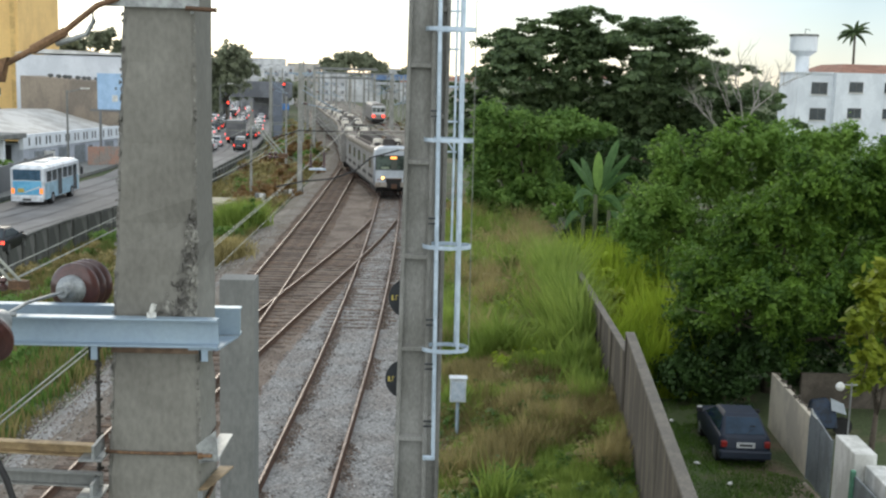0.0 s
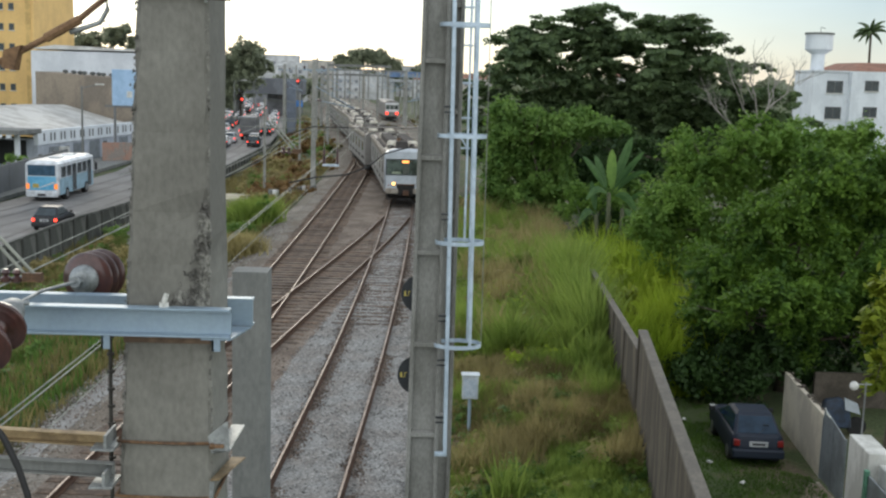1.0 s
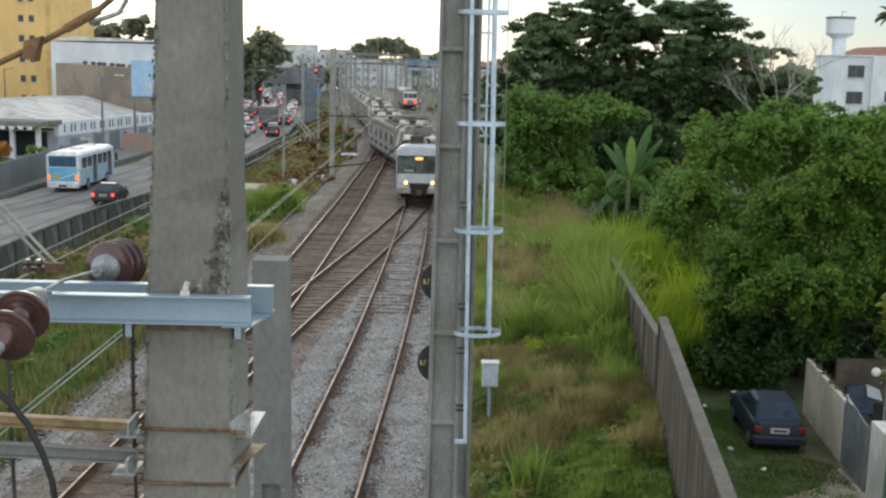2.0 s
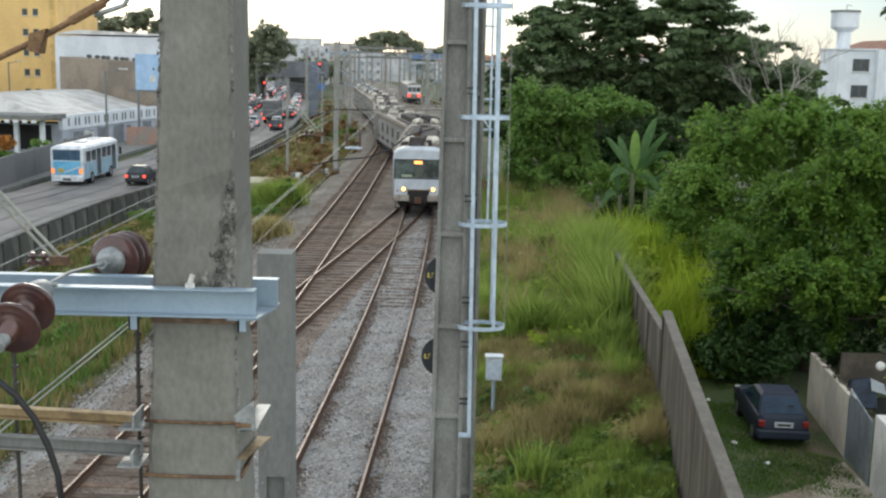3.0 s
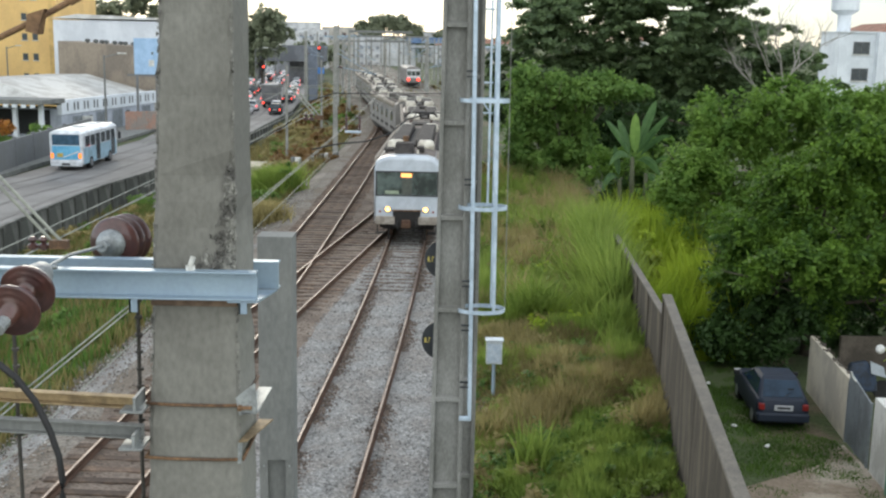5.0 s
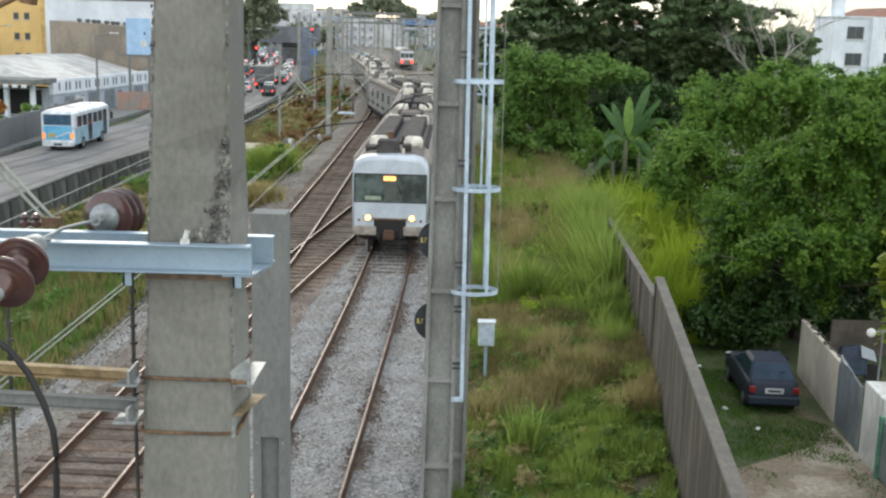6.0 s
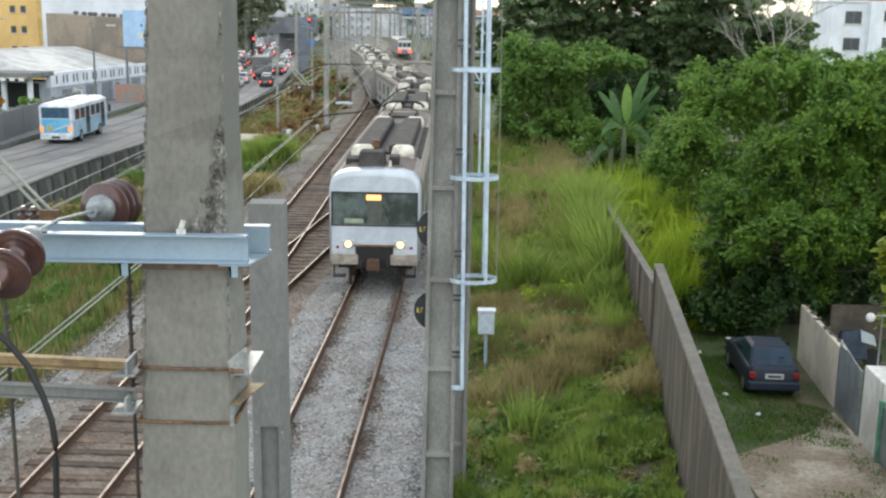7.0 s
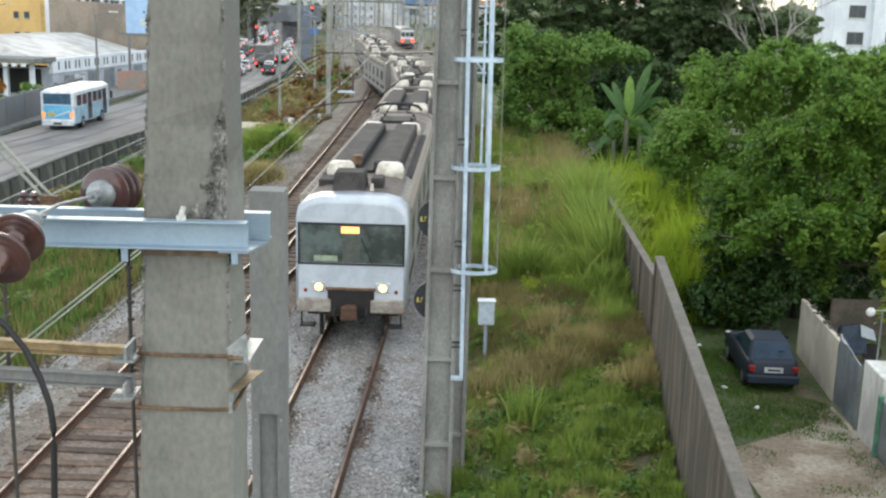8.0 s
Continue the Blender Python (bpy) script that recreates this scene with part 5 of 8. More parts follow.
# mango tree over the yard, 34 to 39 m off
bl = [(10.6, 38, 1.6, 1.3, 1.3, 1.4), (11.8, 37.6, 3.0, 1.5, 1.4, 1.6), (13.3, 37.4, 4.4, 1.7, 1.5, 1.6), (14.9, 37.2, 5.4, 1.7, 1.5, 1.5), (16.6, 37, 5.6, 1.9, 1.6, 1.6), (12.6, 36.8, 1.4, 1.5, 1.3, 1.6), (14.4, 36.4, 2.6, 1.7, 1.4, 1.8), (16.4, 36, 3.2, 1.8, 1.5, 1.9), (16.2, 35.4, 0.8, 1.6, 1.2, 1.5), (10.0, 37, 0.9, 0.8, 1.0, 1.2), (10.3, 37, 2.2, 0.7, 0.9, 0.8), (10.6, 34.8, 1.6, 1.1, 1.0, 0.8), (11.8, 34.6, 1.8, 1.1, 1.0, 0.9), (13.2, 34.2, 2.0, 1.2, 1.0, 1.0)]
tree("mango_tree", (13.0, 37.8, -2.0), 2.2, bl, 130000, 0.09, L_MANGO, "dense dark green mango tree shading a parked car", "tree", "garden trees", clump=0.34, seed=9)
bl = [(11.75, 27.4, 3.0, 0.42, 0.5, 0.8), (12.0, 27.6, 2.0, 0.45, 0.5, 0.8), (12.4, 27.8, 3.9, 0.6, 0.6, 0.8), (12.9, 28, 2.8, 0.8, 0.7, 1.1), (12.6, 27.9, 1.2, 0.6, 0.6, 0.8)]
tree("yellow_leaved_shrub", (12.6, 28.2, -2.0), 2.6, bl, 4200, 0.15, L_YEL, "shrub with bright yellow-green leaves", "shrub", clump=0.28, seed=11, radius=0.08)
bl = [(7.3, 39.5, 0.6, 0.8, 0.7, 0.5), (7.0, 38.6, 0.3, 0.6, 0.6, 0.4)]
tree("yellow_leaved_shrub", (8.0, 38.2, -2.0), 1.2, bl, 3000, 0.15, L_YEL, "low shrub with yellow-green leaves behind the wall", "shrub", clump=0.3, seed=12, radius=0.06)
# Dark leaves imitate the deep shade beneath the mango, behind the car.
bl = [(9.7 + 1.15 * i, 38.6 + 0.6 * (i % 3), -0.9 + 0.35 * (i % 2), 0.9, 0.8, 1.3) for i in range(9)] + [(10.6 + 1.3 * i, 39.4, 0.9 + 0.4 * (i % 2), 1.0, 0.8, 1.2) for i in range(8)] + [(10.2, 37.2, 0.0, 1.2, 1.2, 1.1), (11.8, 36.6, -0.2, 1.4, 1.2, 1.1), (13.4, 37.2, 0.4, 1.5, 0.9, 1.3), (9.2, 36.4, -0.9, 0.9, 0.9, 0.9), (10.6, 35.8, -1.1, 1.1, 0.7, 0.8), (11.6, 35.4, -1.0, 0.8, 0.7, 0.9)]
tree("undergrowth", (12.5, 39.2, -2.0), 0.8, bl, 56000, 0.11, L_SHADE, "undergrowth whose dark leaves stand for the shade behind the car", "shrub", clump=0.34, seed=23, radius=0.05)
# far side thicket closing the gap between trees
bl = [(6 + 2.4 * i, 58 + (i % 3) * 2, 0.6 + 0.5 * (i % 2), 1.7, 1.2, 1.8) for i in range(2, 12)] + [(11.4, 56, 0.5, 1.1, 0.9, 1.6), (12.3, 55, 1.6, 1.1, 0.9, 1.6), (8.0, 58, -0.2, 1.2, 0.8, 1.0), (7.0, 61, 0.0, 1.4, 0.8, 1.2), (11.0, 59.5, 2.4, 1.6, 0.9, 2.2), (9.0, 60.5, 2.0, 1.4, 0.8, 2.4)] + [(20 + 3 * i, 60, 2.0, 2.2, 1.5, 2.6) for i in range(6)]
tree("thicket", (14, 60, -1.5), 1.5, bl, 52000, 0.15, L_BUSH, "dense undergrowth of green shrubs under the trees", "shrub", clump=0.5, seed=13)

# bare pale branches in front of the dark tree
bt = thing("bare_tree", pose(20.6, 68, -1.5), "leafless tree with thin pale grey branches", "tree")
rg = random.Random(21)
bm = pipe([(0, 0, 0), (0.1, 0, 4), (0, 0, 8.2)], [0.16, 0.12, 0.09], n=8)
part("trunk", bm, M_BARKPALE, bt)
bm = bmesh.new()


def twig(p, d, length, r, depth):
    q = p + d * length
    m = (p + q) / 2 + Vector((rg.uniform(-1, 1), rg.uniform(-1, 1), rg.uniform(-1, 1))) * length * 0.08
    pipe([p, m, q], [r, r * 0.8, r * 0.55], bm, 5)
    if depth:
        for _ in range(3):
            e = (d + Vector((rg.uniform(-0.7, 0.7), rg.uniform(-0.5, 0.5), rg.uniform(-0.35, 0.5)))).normalized()
            twig(p.lerp(q, rg.uniform(0.45, 1.0)), e, length * rg.uniform(0.55, 0.8), r * 0.55, depth - 1)


for ang_ in (-0.9, -0.55, -0.2, 0.35, 0.8):
    twig(Vector((0, 0, rg.uniform(6.2, 8.2))), Vector((ang_, rg.uniform(-0.3, 0.3), 0.75)).normalized(), 2.7, 0.06, 3)
part("branch_work", bm, M_BARKPALE, bt)

# banana plant
bp = thing("banana_plant", pose(9.8, 57.2, -1.0), "banana plant with large arching green leaves", "banana plant")
M_BSTEM = surface("banana_stem", (0.085, 0.095, 0.045), 0.7, vary=0.3, scale=4, fine=20, bump=0.3, depth=0.01, streak=0.6)
for dx, h in ((0, 4.0), (0.75, 3.2), (-0.6, 2.8)):
    part("stem", pipe([(dx + 0.1, 0, 0), (dx + 0.05, 0, h * 0.5), (dx, 0, h)], [0.17, 0.14, 0.1], n=10), M_BSTEM, bp, smooth=True)


def banana_leaf(root, tip, width, bow, tilt, mat):
    """A long blade that arches from its root to its tip; tilt turns its face up or down."""
    a, c = Vector(root), Vector(tip)
    d0 = c - a
    n = 10
    side = Vector((d0.z, 0, -d0.x)).normalized() * math.cos(tilt) + Vector((0, 1, 0)) * math.sin(tilt)
    pts = []
    for k in range(n + 1):
        u = k / n
        w = width * (max(0.05, math.sin(math.pi * min((u - 0.1) / 0.9, 1)) ** 0.55) if u > 0.14 else 0.05)
        pts.append((a.lerp(c, u) + Vector((0, 0, bow * 4 * u * (1 - u))), w))
    bm = bmesh.new()
    for (p, wa), (q, wb) in zip(pts, pts[1:]):
        for s in (-1, 1):
            fold = Vector((0, 0.35, 0))
            va = [p, p + side * s * wa + fold * wa, q + side * s * wb * 0.97 + fold * wb, q]
            bm.faces.new([bm.verts.new(v_) for v_ in va])
    part("leaf", bm, mat, bp)


for root, tip, width, bow, tilt in (
        ((0, 0, 3.9), (-1.5, -0.3, 5.9), 0.20, 0.15, 0.5), ((0.1, -0.2, 4.0), (0.0, -0.4, 6.3), 0.27, 0.0, 0.0), ((0.1, 0.1, 3.9), (1.75, 0, 6.2), 0.24, 0.1, 0.6),
        ((0.3, 0.4, 4.2), (1.25, 0.8, 6.9), 0.27, 0.1, 0.3), ((0.2, 0, 3.8), (1.85, -0.4, 5.2), 0.24, 0.3, 0.7), ((0.1, -0.3, 3.8), (1.35, -0.9, 3.1), 0.26, 0.45, 0.6),
        ((0, -0.2, 3.8), (-1.3, -0.6, 3.6), 0.24, 0.5, 0.8), ((0, 0.3, 4.0), (-0.7, 0.8, 5.9), 0.22, 0.1, 0.4), ((-0.6, 0, 2.8), (-1.6, -0.4, 2.2), 0.22, 0.5, 0.7),
        ((0.75, 0, 3.2), (2.3, -0.3, 3.9), 0.24, 0.4, 0.8), ((0.75, -0.1, 3.2), (1.5, -0.8, 2.0), 0.22, 0.3, 0.5), ((-0.6, 0.1, 2.8), (-0.9, 0.2, 4.6), 0.2, 0.05, 0.3),
        ((0.4, -0.5, 1.0), (2.2, -1.2, 1.5), 0.24, 0.5, 1.0), ((1.9, -1.5, 0.8), (4.4, -2.2, 1.4), 0.26, 0.6, 1.0)):
    banana_leaf(root, tip, width, bow, tilt, L_BAN if abs(tip[0]) < 0.1 else L_BAND)


def blades(name, count, where, height, width, mat, label, seed, lean=0.35, category="grass"):
    rng = np.random.default_rng(seed)
    pts, hs = [], []
    tries = 0
    while len(pts) < count and tries < count * 8:
        tries += 1
        p = where(rng)
        if p is None:
            continue
        x, y, k = p
        pts.append((x, y, land(x, y) - 0.03))
        hs.append(height * k * rng.uniform(0.55, 1.25))
    pts, hs = np.array(pts), np.array(hs)
    n = len(pts)
    az = rng.uniform(0, 2 * np.pi, n)
    side = np.stack([np.cos(az), np.sin(az), 0 * az], 1) * (width * rng.uniform(0.6, 1.4, n))[:, None]
    ld = rng.uniform(0, 2 * np.pi, n)
    le = np.stack([np.cos(ld), np.sin(ld), 0 * ld], 1) * (hs * lean * rng.uniform(0.2, 1.5, n))[:, None]
    up = np.stack([0 * hs, 0 * hs, hs], 1)
    v = np.empty((n, 5, 3))
    v[:, 0], v[:, 1] = pts - side, pts + side
    v[:, 2], v[:, 3] = pts + up * 0.55 + le * 0.35 + side * 0.8, pts + up * 0.55 + le * 0.35 - side * 0.8
    v[:, 4] = pts + up + le
    i = np.arange(n) * 5
    f = [(a, a + 1, a + 2, a + 3) for a in i] + [(a + 3, a + 2, a + 4) for a in i]
    return tagged(raw(name, v.reshape(-1, 3).tolist(), f, mat), label, category, kind="stuff")


def field(ya, yb, power, thr, freq, seed, lo=None, hi=None, kmin=0.5):
    def where(rng):
        y = ya + (yb - ya) * rng.random() ** power
        a = (lo or (lambda q: bed_right(q) + 0.15))(y)
        b = (hi or (lambda q: wall_x(q) - 0.05))(y)
        x = rng.uniform(a, b)
        k = noise.noise((x * freq, y * freq * 0.6, seed)) + 0.35 * noise.noise((x * freq * 3, y * freq * 3, seed + 5))
        if k < thr + rng.normal(0, 0.08):
            return None
        lump = 0.72 + 0.75 * noise.noise((x * 1.1, y * 0.8, seed + 9)) + 0.3 * noise.noise((x * 2.9, y * 2.3, seed + 4))
        return x, y, max(0.3, lump + 0.2) * (kmin + (1 - kmin) * min(max((k - thr) * 2.2, 0), 1))
    return where


blades("grass", 52000, field(14, 30, 0.9, -0.3, 0.7, 1), 0.40, 0.015, L_GRASS, "clumps of short green grass beside the track", 31)
blades("grass", 36000, field(29, 40, 1.0, -0.15, 0.6, 11), 0.62, 0.017, L_GRASS, "rank green grass beside the track", 43)
blades("dry_grass", 24000, field(24, 40, 1.0, -0.2, 0.5, 2), 0.66, 0.014, L_DRY, "brownish dry grass beside the track", 32)
blades("dry_grass", 9000, field(14, 30, 1.0, 0.12, 0.6, 7), 0.40, 0.014, L_DRY, "tufts of dry grass among the green", 36)
blades("tall_grass", 60000, field(34, 68, 1.2, -0.25, 0.45, 3), 1.25, 0.022, L_GRASS, "tall rank green grass beside the track", 33, 0.55)
blades("tall_dry_grass", 46000, field(35, 78, 1.1, 0.0, 0.5, 4), 1.25, 0.022, L_DRY, "tall straw-coloured grass beside the track", 34)
blades("lush_grass", 36000, field(37, 58, 1.0, -0.5, 0.4, 5, lambda q: wall_x(q) + 0.3, lambda q: wall_x(q) + 4.4), 2.5, 0.04, L_LUSH, "tall bright yellow-green grass behind the wall", 35)
# Yard grass is darkened in its colour for the shade of the trees.
blades("yard_grass", 26000, field(26.3, 37, 1.0, -0.3, 0.5, 6, lambda q: wall_x(q) + 0.3, lambda q: 11.0), 0.13, 0.014, L_LAWN, "short green grass on the yard round the car", 37)
blades("bank_grass", 26000, field(18, 75, 1.4, 0.1, 0.35, 8, lambda q: road_edge(q) + 0.4, lambda q: bed_left(q) - 0.9), 0.5, 0.022, L_BANK, "rough green grass on the railway bank", 38)
blades("dry_bank_grass", 38000, field(16, 120, 1.3, -0.45, 0.3, 9, lambda q: road_edge(q) + 0.4, lambda q: bed_left(q) - 0.6), 0.55, 0.025, L_OLIVE, "dry brown grass on the railway bank", 39)
tuft = lambda cx, cy, r: (lambda rng: (cx + rng.normal(0, r), cy + rng.normal(0, r), 1.0))
blades("reed_tuft", 130, tuft(1.95, 21.9, 0.16), 1.1, 0.03, L_GRASS, "upright tuft of bright green reed grass", 40, 0.5)
blades("bush_grass", 2600, tuft(-10.3, 67.0, 0.6), 1.6, 0.035, L_GRASS, "bright green bushy weeds by the track", 41, 0.6)
blades("bush_grass", 2600, tuft(-9.4, 55.0, 0.6), 1.0, 0.035, L_DRY, "pale dry weeds by the track", 42, 0.6)


def weeds(name, spots, n, size, mat, label, seed, clump=0.22):
    rng = np.random.default_rng(seed)
    cen, nor = crown_points(spots, n, rng, clump, per=40, split=3)
    v, f = leaf_cloud(cen, nor, size, rng, 2.4)
    return tagged(raw(name, v.tolist(), f.tolist(), mat), label, "weeds", kind="stuff")


rg = random.Random(77)


def spot(xa, xb, ya, yb, s0, s1):
    y = rg.uniform(ya, yb)
    x = rg.uniform(xa(y), xb(y))
    s = rg.uniform(s0, s1)
    return (x, y, land(x, y) + s * 0.35, s * rg.uniform(0.9, 1.5), s * rg.uniform(0.9, 1.5), s * 0.6)


lo_r, hi_r = (lambda y: bed_right(y) + 0.4), (lambda y: wall_x(y) - 0.2)
lo_l, hi_l = (lambda y: road_edge(y) + 0.8), (lambda y: bed_left(y) - 1.2)
weeds("low_weeds", [spot(lo_r, hi_r, 15, 30, 0.2, 0.5) for _ in range(80)], 17000, 0.05, L_GRASS, "low leafy green weeds in the grass", 51)
weeds("low_yellow_weeds", [spot(lo_r, hi_r, 15, 40, 0.15, 0.4) for _ in range(60)], 9000, 0.07, L_DRY, "low dried weeds in the grass", 52)
weeds("tall_weeds", [spot(lo_r, hi_r, 36, 66, 0.5, 1.1) for _ in range(70)], 26000, 0.08, L_GRASS, "tall leafy weeds among the rank grass", 53, 0.35)
weeds("tall_pale_weeds", [spot(lo_r, hi_r, 38, 74, 0.6, 1.2) for _ in range(60)], 20000, 0.10, L_DRY, "tall seeding straw-coloured weeds", 54, 0.35)
weeds("tall_bright_weeds", [spot(lo_r, hi_r, 33, 62, 0.4, 1.0) for _ in range(70)], 24000, 0.09, L_LUSH, "bright yellow-green weeds in the grass", 58, 0.3)
weeds("lush_weeds", [spot(lambda y: wall_x(y) + 0.5, lambda y: wall_x(y) + 3.4, 41, 55, 0.7, 1.7) for _ in range(52)], 26000, 0.13, L_LUSH, "bright yellow-green undergrowth behind the wall", 55, 0.4)
weeds("bank_weeds", [spot(lo_l, hi_l, 20, 100, 0.3, 0.9) for _ in range(110)], 26000, 0.10, L_MID, "leafy green weeds on the railway bank", 56, 0.3)
weeds("dry_bank_weeds", [spot(lo_l, hi_l, 40, 115, 0.4, 1.0) for _ in range(70)], 16000, 0.11, L_DRY, "brown dry weeds on the railway bank", 57, 0.35)
weeds("high_grass_clumps", [spot(lambda y: 3.2, hi_r, 44, 72, 0.9, 1.5) for _ in range(26)], 16000, 0.11, L_DRY, "high straw-coloured grass clumps", 59, 0.4)
weeds("high_green_clumps", [spot(lambda y: 2.2, hi_r, 42, 74, 0.8, 1.5) for _ in range(34)], 22000, 0.09, L_GRASS, "high green grass clumps", 60, 0.4)
L_RUSSET = leaf("russet_weeds", (0.16, 0.095, 0.035), (0.30, 0.18, 0.07), 0.4)
weeds("russet_weeds", [spot(lambda y: -13.5, lambda y: bed_left(y) - 0.3, 82, 118, 0.5, 1.0) for _ in range(34)], 14000, 0.11, L_RUSSET, "russet brown dry weeds beside the track", 61, 0.35)

weeds("bright_bush", [(-10.6, 67.2, -0.2, 0.9, 0.8, 0.8), (-9.8, 66.6, 0.0, 0.7, 0.7, 0.9), (-11.3, 67.6, -0.5, 0.7, 0.7, 0.6), (-10.0, 66.0, -0.6, 0.8, 0.6, 0.5)], 4200, 0.10, L_MID, "bright green bushy weed clump by the track", 62, 0.25)
weeds("pale_bush", [(-9.5, 55.2, -0.6, 0.6, 0.6, 0.5), (-10.0, 56.0, -0.8, 0.7, 0.6, 0.5), (-9.2, 58, -0.6, 0.5, 0.6, 0.5)], 2200, 0.08, L_DRY, "pale dry weed clump by the track", 63, 0.22)
weeds("far_russet_weeds", [spot(lambda y: road_edge(y) + 2, lambda y: bed_left(y) - 0.3, 112, 200, 0.5, 1.1) for _ in range(70)], 15000, 0.17, L_RUSSET, "russet brown weeds between the far tracks", 64, 0.4)
weeds("far_dry_weeds", [spot(lambda y: road_edge(y) + 1.5, lambda y: bed_left(y) - 0.3, 105, 230, 0.5, 1.1) for _ in range(90)], 18000, 0.18, L_DRY, "pale dry weeds between the far tracks", 65, 0.4)
weeds("far_green_weeds", [spot(lambda y: road_edge(y) + 1.5, lambda y: bed_left(y) - 0.5, 105, 220, 0.4, 0.9) for _ in range(60)], 12000, 0.18, L_MID, "green weeds between the far tracks", 66, 0.4)
weeds("yard_weeds", [spot(lambda y: left_smooth(y) + 2.5, lambda y: bed_right(y) + 9, 125, 250, 0.25, 0.6) for _ in range(90)], 12000, 0.15, L_OLIVE, "low brown weeds between the far tracks", 75, 0.3)
weeds("mixed_lush_weeds", [spot(lambda y: wall_x(y) + 0.4, lambda y: wall_x(y) + 3.6, 40, 56, 0.5, 1.3) for _ in range(26)], 12000, 0.10, L_LUSH, "leafy green weeds in the bright undergrowth", 67, 0.4)
blades("yard_edge_grass", 5000, field(23, 29.5, 1.0, 0.0, 0.9, 12, lambda q: wall_x(q) + 0.3, lambda q: 10.9), 0.11, 0.014, L_LAWN, "thin grass growing over the sandy yard", 44)
weeds("lush_bushes", [(wall_x(y) + d, y, land(wall_x(y) + d, y) + h, 0.9, 0.8, h * 0.8) for d, y, h in ((0.9, 44, 1.1), (1.9, 45.5, 1.5), (3.0, 46, 1.6), (1.3, 47.5, 1.6), (2.4, 49, 1.9), (3.5, 49.5, 1.8), (0.9, 50, 1.4), (1.8, 52.5, 1.9))], 15000, 0.13, L_LUSH, "bright yellow-green bushes behind the wall", 68, 0.3)
weeds("dark_weeds", [spot(lo_r, hi_r, 15, 31, 0.25, 0.6) for _ in range(70)], 16000, 0.05, L_LAWN, "dark leafy weeds in the short grass", 69)
weeds("brown_weeds", [spot(lo_r, hi_r, 24, 36, 0.2, 0.45) for _ in range(60)], 11000, 0.05, L_DRY, "withered brown weeds in the short grass", 70)
weeds("bright_clumps", [spot(lambda y: bed_right(y) + 1.0, hi_r, 34, 58, 0.7, 1.3) for _ in range(40)], 20000, 0.11, L_GRASS, "tall yellowish green grass clumps", 71, 0.3)
def along_wall(ya, yb, reach):
    def where(rng):
        y = rng.uniform(ya, yb)
        d = abs(rng.normal(0, reach)) + 0.05
        if noise.noise((d * 0.8, y * 0.9, 6)) < -0.25:
            return None
        lump = 0.8 + 0.6 * noise.noise((d * 1.6, y * 1.1, 3)) + 0.25 * noise.noise((d * 4, y * 3, 8))
        return wall_x(y) - d, y, lump * (0.35 + 0.65 * clamp01((y - ya) / 6))
    return where


blades("wall_grass", 10000, along_wall(30.5, 47, 0.5), 2.4, 0.03, L_GRASS, "rank grass grown up over the wall", 72, 0.42)
weeds("wall_weeds", [spot(lambda y: wall_x(y) - 1.2, lambda y: wall_x(y) - 0.1, 33, 52, 0.4, 0.9) for _ in range(34)], 9000, 0.06, L_GRASS, "leafy weeds among the grass at the wall", 76, 0.3)
weeds("dark_field_weeds", [spot(lambda y: bed_right(y) + 0.8, hi_r, 33, 62, 0.35, 0.75) for _ in range(34)], 9000, 0.065, L_MID, "darker green weed clumps in the tall grass", 77, 0.3)
blades("wall_straw", 11000, along_wall(34, 66, 0.9), 1.65, 0.024, L_DRY, "tall seeding straw grass along the wall", 73, 0.5)
blades("olive_grass", 30000, field(25.5, 33, 1.0, -0.45, 0.6, 21), 0.50, 0.012, L_OLIVE, "matted olive-brown grass beside the track", 74, 0.5)

blades("dark_bank_grass", 24000, field(14, 60, 1.4, -0.3, 0.4, 13, lambda q: road_edge(q) + 0.4, lambda q: bed_left(q) - 0.9), 0.55, 0.022, L_LAWN, "rough dark green grass on the railway bank", 45)

# ---------------------------------------------------------------- cars
def paint(name, c, rough=0.42):
    return surface(name, c, rough, vary=0.05, scale=2, fine=20, bump=0, second=[v * 0.85 for v in c])


M_TYRE = surface("tyre_rubber", (0.02, 0.02, 0.02), 0.9, vary=0.2, scale=6, fine=40, bump=0.2, depth=0.003)
M_RIM = surface("wheel_rim", (0.35, 0.36, 0.37), 0.4, metal=0.7, vary=0.1, scale=5, fine=30, bump=0)
M_GLASS = surface("car_glass", (0.035, 0.05, 0.06), 0.14, vary=0.1, scale=2, fine=5, bump=0, spec=0.4)
M_GLASSB = surface("blue_tinted_glass", (0.06, 0.11, 0.165), 0.14, vary=0.15, scale=2, fine=5, bump=0, spec=0.4, second=(0.04, 0.08, 0.12))
M_BLACKP = surface("black_plastic", (0.02, 0.021, 0.024), 0.6, vary=0.15, scale=6, fine=40, bump=0.1, depth=0.002)
M_GLASSP = surface("dark_blue_rear_glass", (0.018, 0.04, 0.07), 0.16, vary=0.15, scale=2, fine=5, bump=0, spec=0.2, second=(0.01, 0.025, 0.045))
M_LENSR = surface("red_lamp_lens", (0.24, 0.016, 0.014), 0.3, vary=0.1, scale=8, fine=30, bump=0)
M_LENSW = surface("clear_lamp_lens", (0.6, 0.6, 0.58), 0.15, vary=0.05, scale=8, fine=30, bump=0)
M_PLATEW = surface("grey_number_plate", (0.55, 0.57, 0.58), 0.5, vary=0.05, scale=8, fine=40, bump=0)
G_RED = glow("lit_tail_lamp", (1.0, 0.06, 0.03), 3, (0.4, 0.02, 0.02))
G_AMBER = glow("lit_amber_lamp", (1.0, 0.27, 0.04), 0.9, (0.4, 0.13, 0.03))


